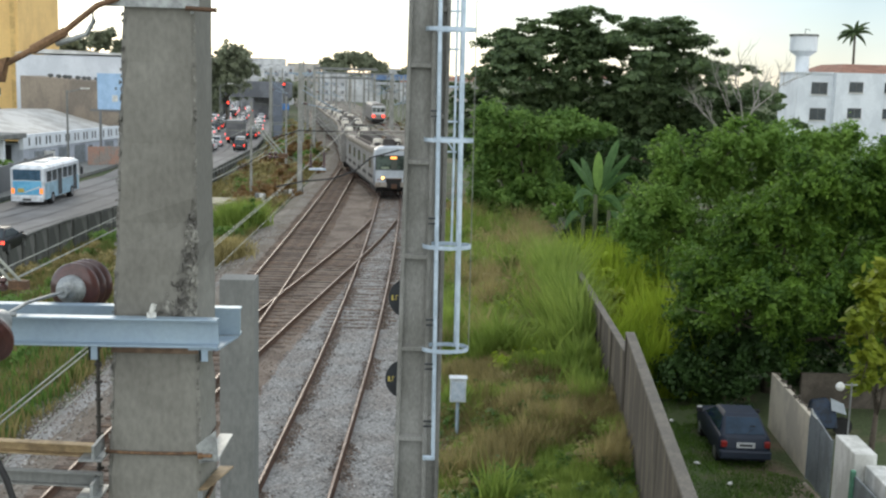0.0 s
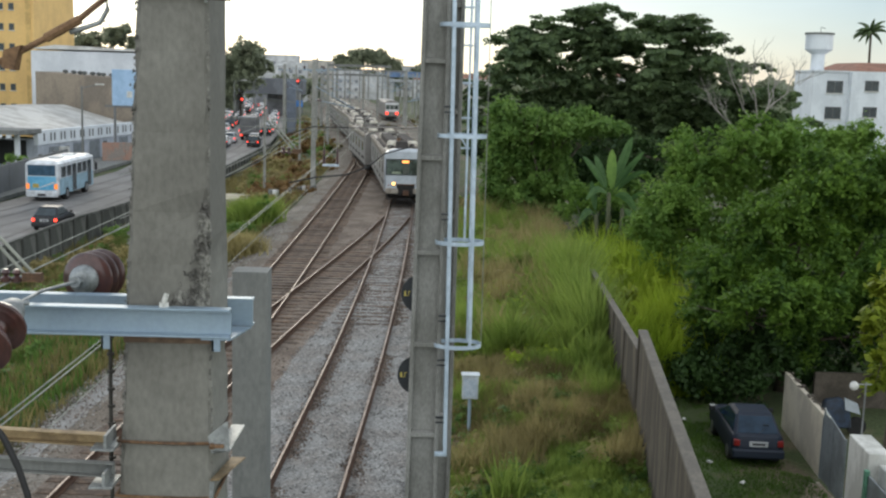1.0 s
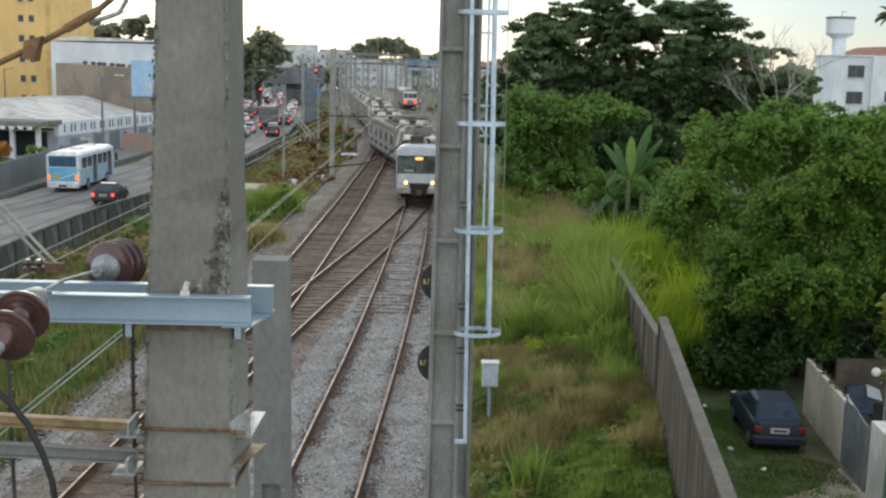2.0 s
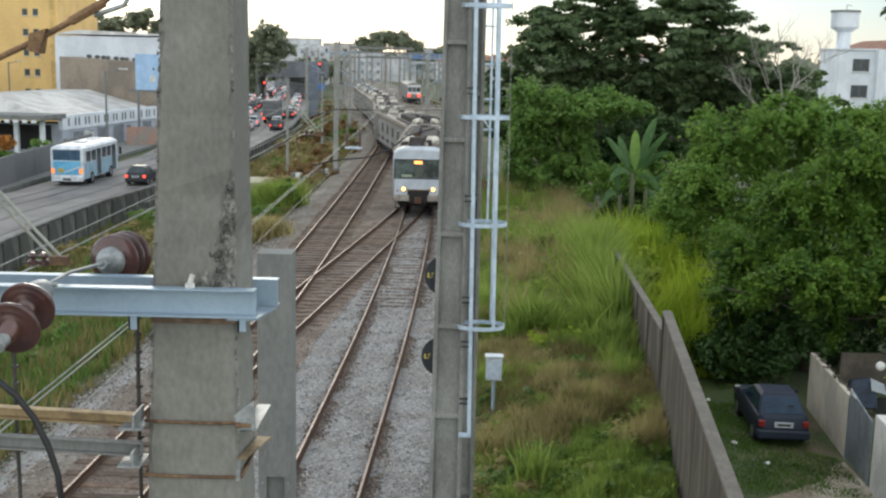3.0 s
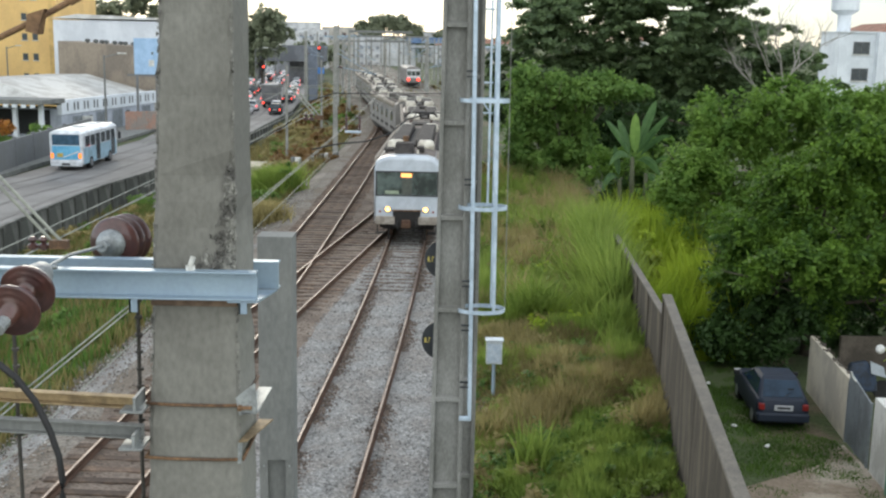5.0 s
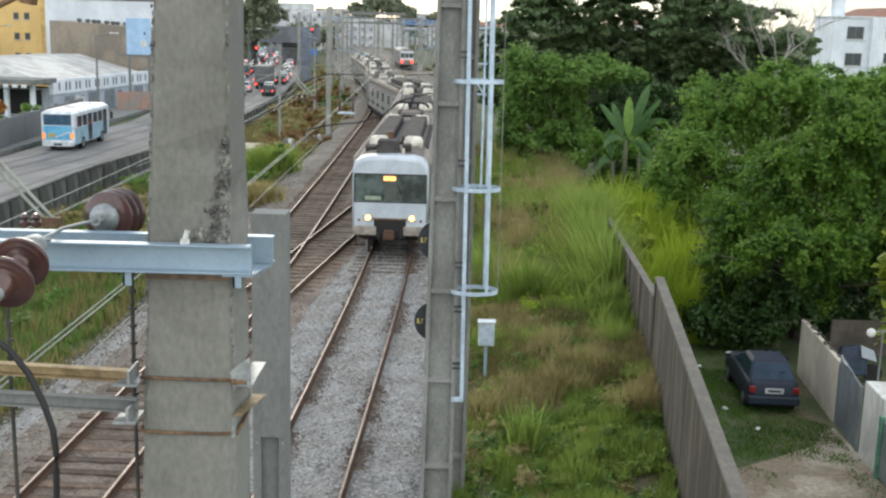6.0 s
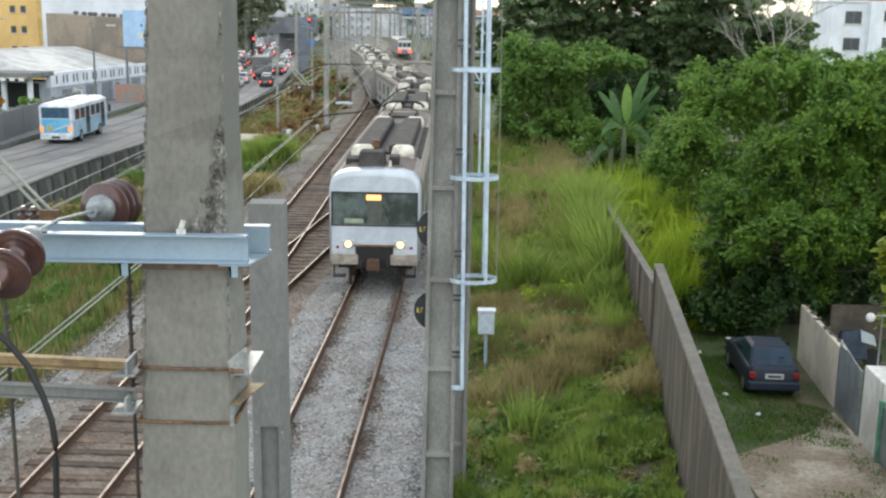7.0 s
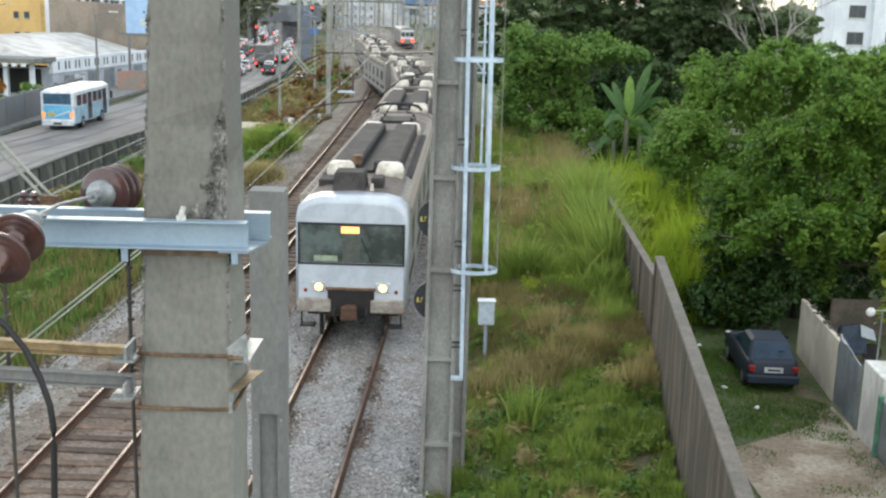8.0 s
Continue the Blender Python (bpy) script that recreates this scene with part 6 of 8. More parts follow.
def car(name, body_mat, label, lit=False, glass=None, m=None, L=3.9, H=1.45, group="", w=0.80, round_=0.06, nw=22):
    """A hatchback; its tail lies at y = 0 and it points along +y."""
    soft = nw > 12
    t = thing(name, m or pose(0, 0, 0), label, "car", group)
    glass = glass or M_GLASS
    # lower body: rings from sill to waist
    def ring(z, wid, tail, nose):
        return [(-wid, tail + 0.12, z), (-wid + 0.14, tail, z), (wid - 0.14, tail, z), (wid, tail + 0.12, z), (wid, nose - 0.35, z), (wid - 0.28, nose, z), (-wid + 0.28, nose, z), (-wid, nose - 0.35, z)]
    part("body", loft([ring(0.22, w - 0.06, 0.08, L - 0.1), ring(0.34, w, 0.0, L), ring(0.62, w + 0.01, 0.01, L), ring(0.80, w, 0.05, L - 0.15), ring(0.92, w - 0.04, 0.09, L - 0.95)]), body_mat, t, bevel=0.03 * soft, smooth=False)
    part("bonnet", hexa([(-0.7, L - 1.15, 0.80), (0.7, L - 1.15, 0.80), (0.58, L - 0.1, 0.72), (-0.58, L - 0.1, 0.72)], [(-0.68, L - 1.15, 0.96), (0.68, L - 1.15, 0.96), (0.55, L - 0.2, 0.80), (-0.55, L - 0.2, 0.80)]), body_mat, t, bevel=0.03 * soft)
    base = [(-w + 0.05, 0.10, 0.90), (w - 0.05, 0.10, 0.90), (w - 0.05, L - 0.95, 0.90), (-w + 0.05, L - 0.95, 0.90)]
    top = [(-w + 0.22, 0.72, H - 0.03), (w - 0.22, 0.72, H - 0.03), (w - 0.22, L - 2.05, H - 0.03), (-w + 0.22, L - 2.05, H - 0.03)]
    part("cabin", hexa(base, top), body_mat, t, bevel=round_ * soft)
    lerp = lambda a, b, k: Vector(a).lerp(Vector(b), k)

    def pane(name_, i, j, ka, kb, ins, out):
        a, b, c, d = base[i], base[j], top[j], top[i]
        p = [lerp(lerp(a, b, ins), lerp(d, c, ins), ka), lerp(lerp(a, b, 1 - ins), lerp(d, c, 1 - ins), ka), lerp(lerp(a, b, 1 - ins), lerp(d, c, 1 - ins), kb), lerp(lerp(a, b, ins), lerp(d, c, ins), kb)]
        nrm = (p[1] - p[0]).cross(p[3] - p[0]).normalized()
        part(name_, hexa([q + nrm * 0.001 for q in p], [q + nrm * out for q in p]), glass, t)
    pane("rear_window", 0, 1, 0.14, 0.88, 0.07, 0.012)
    pane("windscreen", 2, 3, 0.10, 0.92, 0.06, 0.012)
    for i, j in ((1, 2), (3, 0)):
        pane("side_window", i, j, 0.12, 0.86, 0.09, 0.010)
    part("roof", hexa([(x * 0.99, y, z - 0.01) for x, y, z in top], [(x * 0.86, y + (0.08 if y < 1 else -0.1), z + 0.035) for x, y, z in top]), body_mat, t, bevel=0.01 * soft)
    part("rear_bumper", box(-w + 0.0, w - 0.0, -0.07, 0.16, 0.30, 0.55), body_mat, t, "painted bumper", bevel=0.04 * soft)
    part("front_bumper", box(-w + 0.06, w - 0.06, L - 0.2, L + 0.06, 0.28, 0.5), M_BLACKP, t, bevel=0.04 * soft)
    part("number_plate", box(-0.26, 0.26, -0.012, 0.02, 0.63, 0.78), M_PLATEW, t, "grey number plate with plain bars")
    part("plate_bar", box(-0.18, 0.18, -0.016, -0.0125, 0.675, 0.735), M_BLACKP, t)
    for s in (-1, 1):
        part("tail_lamp", box(s * (w - 0.12) - 0.085, s * (w - 0.12) + 0.085, -0.012, 0.12, 0.64, 0.81), G_RED if lit else M_LENSR, t, "lit red tail lamp" if lit else "red tail lamp", bevel=0.015 * soft)
        part("head_lamp", box(s * 0.55 - 0.14, s * 0.55 + 0.14, L - 0.12, L + 0.01, 0.58, 0.74), M_LENSW, t, bevel=0.015 * soft)
        part("wing_mirror", hexa([(s * 0.78, L - 1.35, 0.93), (s * 0.96, L - 1.35, 0.94), (s * 0.96, L - 1.24, 0.94), (s * 0.78, L - 1.24, 0.93)], [(s * 0.78, L - 1.35, 1.06), (s * 0.95, L - 1.35, 1.07), (s * 0.95, L - 1.27, 1.07), (s * 0.78, L - 1.27, 1.06)]), M_BLACKP, t, bevel=0.015 * soft)
        for y in (0.68, L - 0.78):
            wl_ = part("wheel", tube((s * (w - 0.2), y, 0.285), (s * w, y, 0.285), 0.285, n=nw), M_TYRE, t, bevel=0.02 * soft)
            part("rim", tube((s * (w - 0.01), y, 0.285), (s * (w + 0.012), y, 0.285), 0.18, n=nw - 6), M_RIM, wl_, "silver wheel rim")
    return t


M_NAVY = paint("dark_navy_paint", (0.010, 0.018, 0.036), 0.62)
parked = car("parked_car", M_NAVY, "dark navy blue hatchback parked on grass beside a wall", glass=M_GLASSP, m=pose(9.74, 29.8, -2.0, 0, 0, -4.0), L=3.75, H=1.42, w=0.73, round_=0.045)
part("rear_wiper", tube((0.0, 0.10, 0.99), (0.2, 0.2, 1.12), 0.008, n=5), M_BLACKP, parked)
part("rear_shelf_lamp", box(0.14, 0.30, 0.27, 0.29, 1.17, 1.20), M_BLACKP, parked, "dark high brake lamp")

# ---------------------------------------------------------------- yard beside the parked car
M_CREAM = surface("cream_plaster", (0.60, 0.54, 0.43), 0.9, vary=0.08, scale=0.8, fine=18, bump=0.2, depth=0.004, second=(0.46, 0.41, 0.33), streak=0.2)
M_WHITEP = surface("white_plaster", (0.66, 0.66, 0.63), 0.85, vary=0.08, scale=1.5, fine=18, bump=0.2, depth=0.004, second=(0.48, 0.48, 0.45), streak=0.5)
M_SHEET = surface("grey_sheet_metal", (0.27, 0.30, 0.32), 0.5, metal=0.4, vary=0.1, scale=1.4, fine=16, bump=0.1, depth=0.003, second=(0.20, 0.22, 0.235))
M_GREENP = surface("green_paint", (0.12, 0.30, 0.20), 0.5, vary=0.1, scale=4, fine=25, bump=0)
M_BROWN = surface("brown_wall", (0.12, 0.10, 0.08), 0.9, vary=0.2, scale=1.2, fine=14, bump=0.3, depth=0.006, second=(0.07, 0.058, 0.046))
yw = thing("yard_wall", pose(11.27, 29.15, -2.0, 0, 0, -5.2), "cream plastered garden wall beside a parked car", "wall")
part("wall_body", box(0.0, 0.14, 0, 4.6, -0.3, 1.80), M_CREAM, yw, bevel=0.01)
bm = bmesh.new()
rg = random.Random(5)
for k in range(40):
    y = 0.3 + 4.2 * rg.random()
    p = Vector((0.07 + rg.uniform(-0.05, 0.12), y, 1.82))
    v = [bm.verts.new(p + Vector((rg.uniform(-0.06, 0.06), rg.uniform(-0.1, 0.1), rg.uniform(-0.03, 0.05)))) for _ in range(6)]
    bmesh.ops.convex_hull(bm, input=v)
o = part("wall_top_litter", bm, M_BROWN, yw, "dry leaves and rubble along the wall top")
o["kind"] = "stuff"
gt = thing("sheet_gate", pose(11.24, 29.05, -2.0, 0, 0, 176), "grey sheet metal gate standing ajar by the wall", "gate")
part("leaf", hexa([(-0.02, 0.05, 0.08), (0.02, 0.05, 0.08), (0.02, 2.0, 0.08), (-0.02, 2.0, 0.08)], [(-0.02, 0.05, 2.06), (0.02, 0.05, 2.06), (0.02, 2.0, 1.78), (-0.02, 2.0, 1.78)]), M_SHEET, gt, bevel=0.006)
for y in (0.05, 1.0, 1.97):
    part("stile", box(-0.035, 0.035, y - 0.02, y + 0.02, 0.04, 1.8), M_SHEET, gt)
part("handle", pipe([(0.05, 0.75, 1.98), (0.16, 0.7, 2.1), (0.2, 0.72, 2.25)], 0.02), M_WHITEP, gt, "bent white pipe")
ww = thing("white_wall", pose(11.12, 26.95, -2.0, 0, 0, 176), "white plastered wall with a rough top", "wall")
part("wall_body", box(-0.55, 0.0, 0, 1.5, -0.3, 2.0), M_WHITEP, ww, bevel=0.02)
part("wall_body", box(-0.75, -0.25, 1.55, 6.5, -0.3, 1.75), M_WHITEP, ww, bevel=0.02)
part("gate_post", box(-0.02, 0.09, 1.52, 1.66, -0.3, 1.6), M_GREENP, ww, "green painted gate post")
part("gate_panel", box(-0.02, 0.03, 1.7, 4.2, 0.1, 1.5), M_SHEET, ww, "pale sheet metal panel")
lp = thing("yard_lamp", pose(11.45, 27.0, 0.0), "white security lamp on a thin post above the wall", "lamp")
part("post", tube((0, 0, -0.3), (0, 0, 1.35), 0.025, n=8), M_RIM, lp)
part("arm", tube((0.15, 0, 1.3), (-0.28, 0, 1.3), 0.018, n=8), M_RIM, lp)
part("lamp_head", turned([(0, 0.03), (0.02, 0.10), (0.08, 0.12), (0.15, 0.09), (0.18, 0.03)], (-0.3, -0.08, 1.26), (-0.3, 0.2, 1.24), n=18), M_WHITEP, lp, "round white lamp head", smooth=True)
bwl = thing("back_wall", pose(12.6, 36.0, -2.0, 0, 0, 0), "low brown wall at the back of the yard", "wall")
part("wall_body", box(0.9, 6.5, 0, 0.15, -0.3, 1.2), M_BROWN, bwl, bevel=0.02)
M_TARP = surface("blue_tarpaulin", (0.014, 0.03, 0.062), 0.6, vary=0.2, scale=4, fine=20, bump=0.4, depth=0.02, second=(0.008, 0.016, 0.03))
mc = thing("covered_motorcycle", pose(13.05, 33.0, -2.0), "motorcycle under a blue cover behind the wall", "motorcycle")
part("cover", loft([[(-0.5, -0.3, 0.3), (0.5, -0.3, 0.3), (0.5, 0.3, 0.3), (-0.5, 0.3, 0.3)], [(-0.42, -0.22, 0.8), (0.45, -0.22, 0.85), (0.45, 0.22, 0.85), (-0.42, 0.22, 0.8)], [(-0.3, -0.1, 1.15), (0.2, -0.1, 1.22), (0.2, 0.1, 1.22), (-0.3, 0.1, 1.15)]]), M_TARP, mc, bevel=0.04)
part("windshield", hexa([(0.25, -0.3, 0.9), (0.75, -0.25, 0.75), (0.75, -0.2, 0.75), (0.25, -0.25, 0.9)], [(0.25, -0.15, 1.25), (0.7, -0.1, 1.05), (0.7, -0.05, 1.05), (0.25, -0.1, 1.25)]), M_SHEET, mc, "grey plastic fairing")
for y in (-0.05, 0.05):
    part("wheel", tube((0.35 + y * 8, -0.05, 0.3), (0.35 + y * 8, 0.05, 0.3), 0.3, n=18), M_TYRE, mc)
yard = raw("yard", [(7.6, 18, -1.985), (11.1, 18, -1.985), (11.15, 28.8, -1.985), (10.85, 28.7, -1.985), (10.2, 27.5, -1.985), (9.1, 26.7, -1.985), (7.4, 25.6, -1.985)], [(0, 1, 2, 3, 4, 5, 6)], M_YARD)
tagged(yard, "bare sandy concrete yard with stains", "pavement", kind="structure")
rg = random.Random(9)
for k in range(4):
    o = part("litter", hexa([(-0.1, -0.05, 0), (0.08, -0.07, 0), (0.1, 0.05, 0), (-0.06, 0.08, 0)], [(-0.07, -0.03, 0.05), (0.06, -0.04, 0.07), (0.05, 0.03, 0.05), (-0.04, 0.05, 0.06)]), M_WHITEP, bevel=0.01)
    o.matrix_basis = pose(rg.choice((10.1, 10.25, 9.0, 8.4, 8.7, 7.9)) + rg.uniform(-0.3, 0.3), rg.choice((28.3, 28.0, 30.5, 34.5)) + rg.uniform(-0.5, 0.5), -1.97, 0, 0, rg.uniform(0, 360))
    tagged(o, "scrap of white litter on the grass", "litter", "litter on the yard")

# ---------------------------------------------------------------- white apartment block
M_APT = surface("white_facade_paint", (0.72, 0.76, 0.80), 0.8, vary=0.05, scale=0.6, fine=8, bump=0.1, depth=0.004, second=(0.62, 0.66, 0.70), streak=0.4)
M_WFRAME = surface("dark_window_frame", (0.10, 0.11, 0.11), 0.5, vary=0.1, scale=3, fine=20, bump=0)
M_TILE = surface("red_roof_tiles", (0.30, 0.15, 0.10), 0.85, vary=0.25, scale=1, fine=9, bump=0.4, depth=0.02)


def window(parent, x, y, z, w, h, glass=None, depth=0.1, bars=1):
    """A window on a wall facing the railway's near end: frame, panes and sill."""
    f = part("window", box(x - w / 2, x + w / 2, y - 0.03, y + depth, z - h / 2, z + h / 2), M_WFRAME, parent, "dark framed window")
    n = bars + 1
    for k in range(n):
        a = x - w / 2 + 0.06 + (w - 0.06) * k / n
        part("pane", box(a, a + (w - 0.06) / n - 0.06, y - 0.045, y - 0.032, z - h / 2 + 0.07, z + h / 2 - 0.07), glass or M_GLASS, f)
    part("sill", box(x - w / 2 - 0.08, x + w / 2 + 0.08, y - 0.14, y + 0.02, z - h / 2 - 0.1, z - h / 2), M_WHITEP, f)
    return f


apt = thing("apartment_block", pose(0, 0, 0), "white painted apartment block with dark windows", "building")
part("wall", box(41.4, 45.2, 118, 124, -2.5, 10.45), M_APT, apt, "white side wall")
part("wall", box(45.2, 62, 117.2, 132, -2.5, 10.6), M_APT, apt, "white front wall")
part("parapet", box(41.3, 45.3, 117.85, 124, 10.454, 10.62), M_APT, apt)
part("roof", hexa([(45.4, 117.3, 10.61), (62, 117.3, 10.61), (62, 131, 10.61), (45.4, 131, 10.61)], [(47.4, 121, 11.6), (60, 121, 11.6), (60, 128, 11.6), (47.4, 128, 11.6)]), M_TILE, apt, "low red tiled roof")
for z in (8.9, 6.15, 3.4, 0.6):
    window(apt, 43.75, 118, z, 1.75, 1.3)
    for x in (47.4, 51.2, 55.0):
        window(apt, x, 117.2, z + 0.2, 1.5, 1.1)
tank = thing("water_tank", pose(42.75, 121, 10.45), "pale round concrete water tank on a pedestal on the roof", "water tank")
part("pedestal", tube((0, 0, 0), (0, 0, 2.0), 0.72, n=20), M_APT, tank)
part("flare", tube((0, 0, 1.9), (0, 0, 2.4), 0.75, n=24, r2=1.45), M_APT, tank)
part("drum", tube((0, 0, 2.4), (0, 0, 4.1), 1.45, n=28), M_APT, tank, bevel=0.04)
part("rim", tube((0, 0, 4.0), (0, 0, 4.2), 1.55, n=28), M_MAST2, tank, "grey rim")
part("aerial", pipe([(0.1, 0, 4.2), (0.1, 0, 4.8), (0.6, 0, 4.7)], 0.04), M_MAST2, tank)
pl = thing("palm_tree", pose(60.0, 150, -2), "slender palm with a small crown", "palm tree")
part("trunk", pipe([(0, 0, 0), (0.1, 0, 9), (-0.1, 0, 18.3)], [0.28, 0.2, 0.16], n=8), M_BARK, pl)
rg = random.Random(2)
for k in range(16):
    a, lift = rg.uniform(0, 6.28), rg.uniform(-0.3, 1.2)
    p = [Vector((-0.1, 0, 18.3))]
    d = Vector((math.cos(a) * math.cos(lift), math.sin(a) * math.cos(lift), math.sin(lift)))
    for i in range(5):
        p.append(p[-1] + d * 0.5)
        d = (d - Vector((0, 0, 0.28))).normalized()
    part("frond", pipe(p, [0.08, 0.22, 0.26, 0.2, 0.12, 0.03], n=4), L_DARK, pl)

# ---------------------------------------------------------------- street: bus and cars
M_BUSB = surface("sky_blue_bus_paint", (0.10, 0.36, 0.58), 0.4, vary=0.08, scale=1.5, fine=12, bump=0, coat=0.3, second=(0.16, 0.45, 0.66))
M_BUSW = surface("white_bus_paint", (0.68, 0.72, 0.76), 0.4, vary=0.05, scale=1.5, fine=12, bump=0, coat=0.3)
M_BUSL = surface("pale_blue_bus_paint", (0.33, 0.52, 0.64), 0.4, vary=0.05, scale=1.5, fine=12, bump=0, coat=0.3)





def make_bus(m):
    t = thing("city_bus", m, "white and sky-blue city bus standing on the street", "bus")
    W, L, H = 1.25, 9.3, 3.1
    part("body", box(-W, W, 0, L, 0.45, 2.92), M_BUSW, t, bevel=0.09)
    part("roof", hexa([(-W + 0.08, 0.1, 2.9), (W - 0.08, 0.1, 2.9), (W - 0.08, L - 0.1, 2.9), (-W + 0.08, L - 0.1, 2.9)], [(-W + 0.3, 0.35, 3.08), (W - 0.3, 0.35, 3.08), (W - 0.3, L - 0.4, 3.08), (-W + 0.3, L - 0.4, 3.08)]), M_BUSW, t, bevel=0.03)
    part("roof_hatch", box(-0.45, 0.45, 3.0, 4.0, 3.07, 3.2), M_BUSW, t, bevel=0.03)
    part("roof_hatch", box(-0.45, 0.45, 6.3, 7.3, 3.07, 3.2), M_BUSW, t, bevel=0.03)
    part("rear_window", box(-1.05, 1.05, -0.02, 0.05, 1.95, 2.78), M_GLASSB, t, "dark rear window", bevel=0.03)
    part("rear_panel", box(-1.08, 1.08, -0.015, 0.05, 0.85, 1.92), M_BUSB, t, "sky-blue rear panel", bevel=0.03)
    part("emblem", hexa([(-0.25, -0.02, 1.0), (0.95, -0.02, 1.42), (0.95, -0.01, 1.42), (-0.25, -0.01, 1.0)], [(-0.25, -0.02, 1.06), (0.95, -0.02, 1.55), (0.95, -0.01, 1.55), (-0.25, -0.01, 1.06)]), M_BUSW, t, "white sweeping stripe")
    part("notice", box(-0.68, -0.22, -0.03, -0.016, 1.05, 1.35), surface("yellow_notice", (0.55, 0.42, 0.10), 0.6, vary=0.1, scale=4, fine=20, bump=0), t, "yellow square notice")
    for s in (-1, 1):
        part("tail_lamp", box(s * 1.05 - 0.13, s * 1.05 + 0.13, -0.035, 0.05, 0.95, 1.36), G_AMBER, t, "lit amber tail lamp", bevel=0.02)
    part("bumper", box(-1.2, 1.2, -0.1, 0.2, 0.35, 0.78), M_BUSW, t, bevel=0.05)
    part("number_plate", box(-0.3, 0.3, -0.115, -0.1, 0.45, 0.6), M_BLACKP, t)
    for s in (-1, 1):
        a, b = sorted((s * (W - 0.02), s * (W + 0.012)))
        part("side_skirt", box(a, b, 0.3, L - 0.3, 0.5, 1.72), M_BUSL, t, "pale blue lower side")
        for k in range(6):
            y = 0.75 + k * 1.35
            if s > 0 and k in (2, 5):
                part("door", box(a, b + 0.006, y, y + 1.05, 0.55, 2.62), M_GLASS, t, "dark glazed folding door")
            else:
                part("side_window", box(a, b + 0.004, y, y + 1.12, 1.78, 2.6), M_GLASS, t, "dark side window", bevel=0.01)
        for y in (2.1, L - 2.2):
            wl_ = part("wheel", tube((s * 0.92, y, 0.48), (s * 1.27, y, 0.48), 0.48, n=22), M_TYRE, t)
            part("rim", tube((s * 1.26, y, 0.48), (s * 1.29, y, 0.48), 0.28, n=16), M_RIM, wl_)
        part("wing_mirror", box(s * 1.45 - 0.1, s * 1.45 + 0.1, L - 0.1, L + 0.12, 1.7, 2.3), M_BLACKP, t, bevel=0.03)
        part("mirror_arm", tube((s * 1.2, L - 0.05, 2.5), (s * 1.45, L, 2.3), 0.03, n=6), M_BLACKP, t)
    part("windscreen", box(-1.1, 1.1, L - 0.05, L + 0.02, 1.3, 2.75), M_GLASS, t)
    return t


make_bus(pose(-28.7, 83.6, STREET_Z, 0, 0, 0.6))

M_CARBLK = paint("black_car_paint", (0.015, 0.016, 0.02))
M_CARSIL = paint("silver_car_paint", (0.45, 0.47, 0.5))
M_CARWHT = paint("white_car_paint", (0.72, 0.73, 0.74))

street_car = car("street_car", M_CARBLK, "small dark hatchback driving along the street with lit tail lamps", lit=True)
proto = {}
rg = random.Random(14)
SLOTS = []
y = 143.0
while y < 345:
    for lane in (2.4, 6.0, 9.6, 13.0):
        if lane > 10 and y < 200 or rg.random() < 0.12:
            continue
        SLOTS.append((road_edge(y) - lane - rg.uniform(-0.3, 0.3), y + rg.uniform(-1.5, 1.5), lane))
    y += 7.0
for x, y, lane in SLOTS:
    if abs(y - 168) < 7 and lane < 8:
        continue
    key = rg.choice(("white", "white", "white", "silver", "silver", "black", "black"))
    mat = {"white": M_CARWHT, "silver": M_CARSIL, "black": M_CARBLK}[key]
    s = (road_edge(y + 5) - road_edge(y - 5)) / 10
    m = pose(x, y, STREET_Z + 0.02, 0, 0, -math.degrees(math.atan(s)))
    if key in proto:
        copy_thing(proto[key], m)
    else:
        proto[key] = car("queued_car", mat, key + " car queuing in street traffic with lit tail lamps", lit=True, m=m, L=4.1, H=1.5, group="cars in the traffic queue", nw=12)
M_TRUCKB = surface("grey_truck_box", (0.16, 0.16, 0.165), 0.6, vary=0.1, scale=1, fine=10, bump=0.1, depth=0.004)


def truck(m):
    t = thing("box_truck", m, "truck with a dark grey box body in the traffic queue", "truck")
    part("cargo_box", box(-1.2, 1.2, 0, 6.5, 0.95, 3.5), M_TRUCKB, t, bevel=0.03)
    part("box_edge", box(-1.25, 1.25, -0.03, 0.05, 3.42, 3.56), M_CARSIL, t, "pale top edge")
    part("chassis", box(-0.9, 0.9, 0.1, 8.4, 0.6, 0.94), M_BLACKP, t)
    part("cab", box(-1.1, 1.1, 6.65, 8.5, 0.7, 2.9), M_CARWHT, t, bevel=0.1)
    for s in (-1, 1):
        part("tail_lamp", box(s * 0.95 - 0.15, s * 0.95 + 0.15, -0.02, 0.08, 0.68, 0.88), G_RED, t)
        for y in (1.6, 7.5):
            part("wheel", tube((s * 0.75, y, 0.45), (s * 1.15, y, 0.45), 0.45, n=18), M_TYRE, t)
    return t


truck(pose(-26.2, 166, STREET_Z, 0, 0, 3))

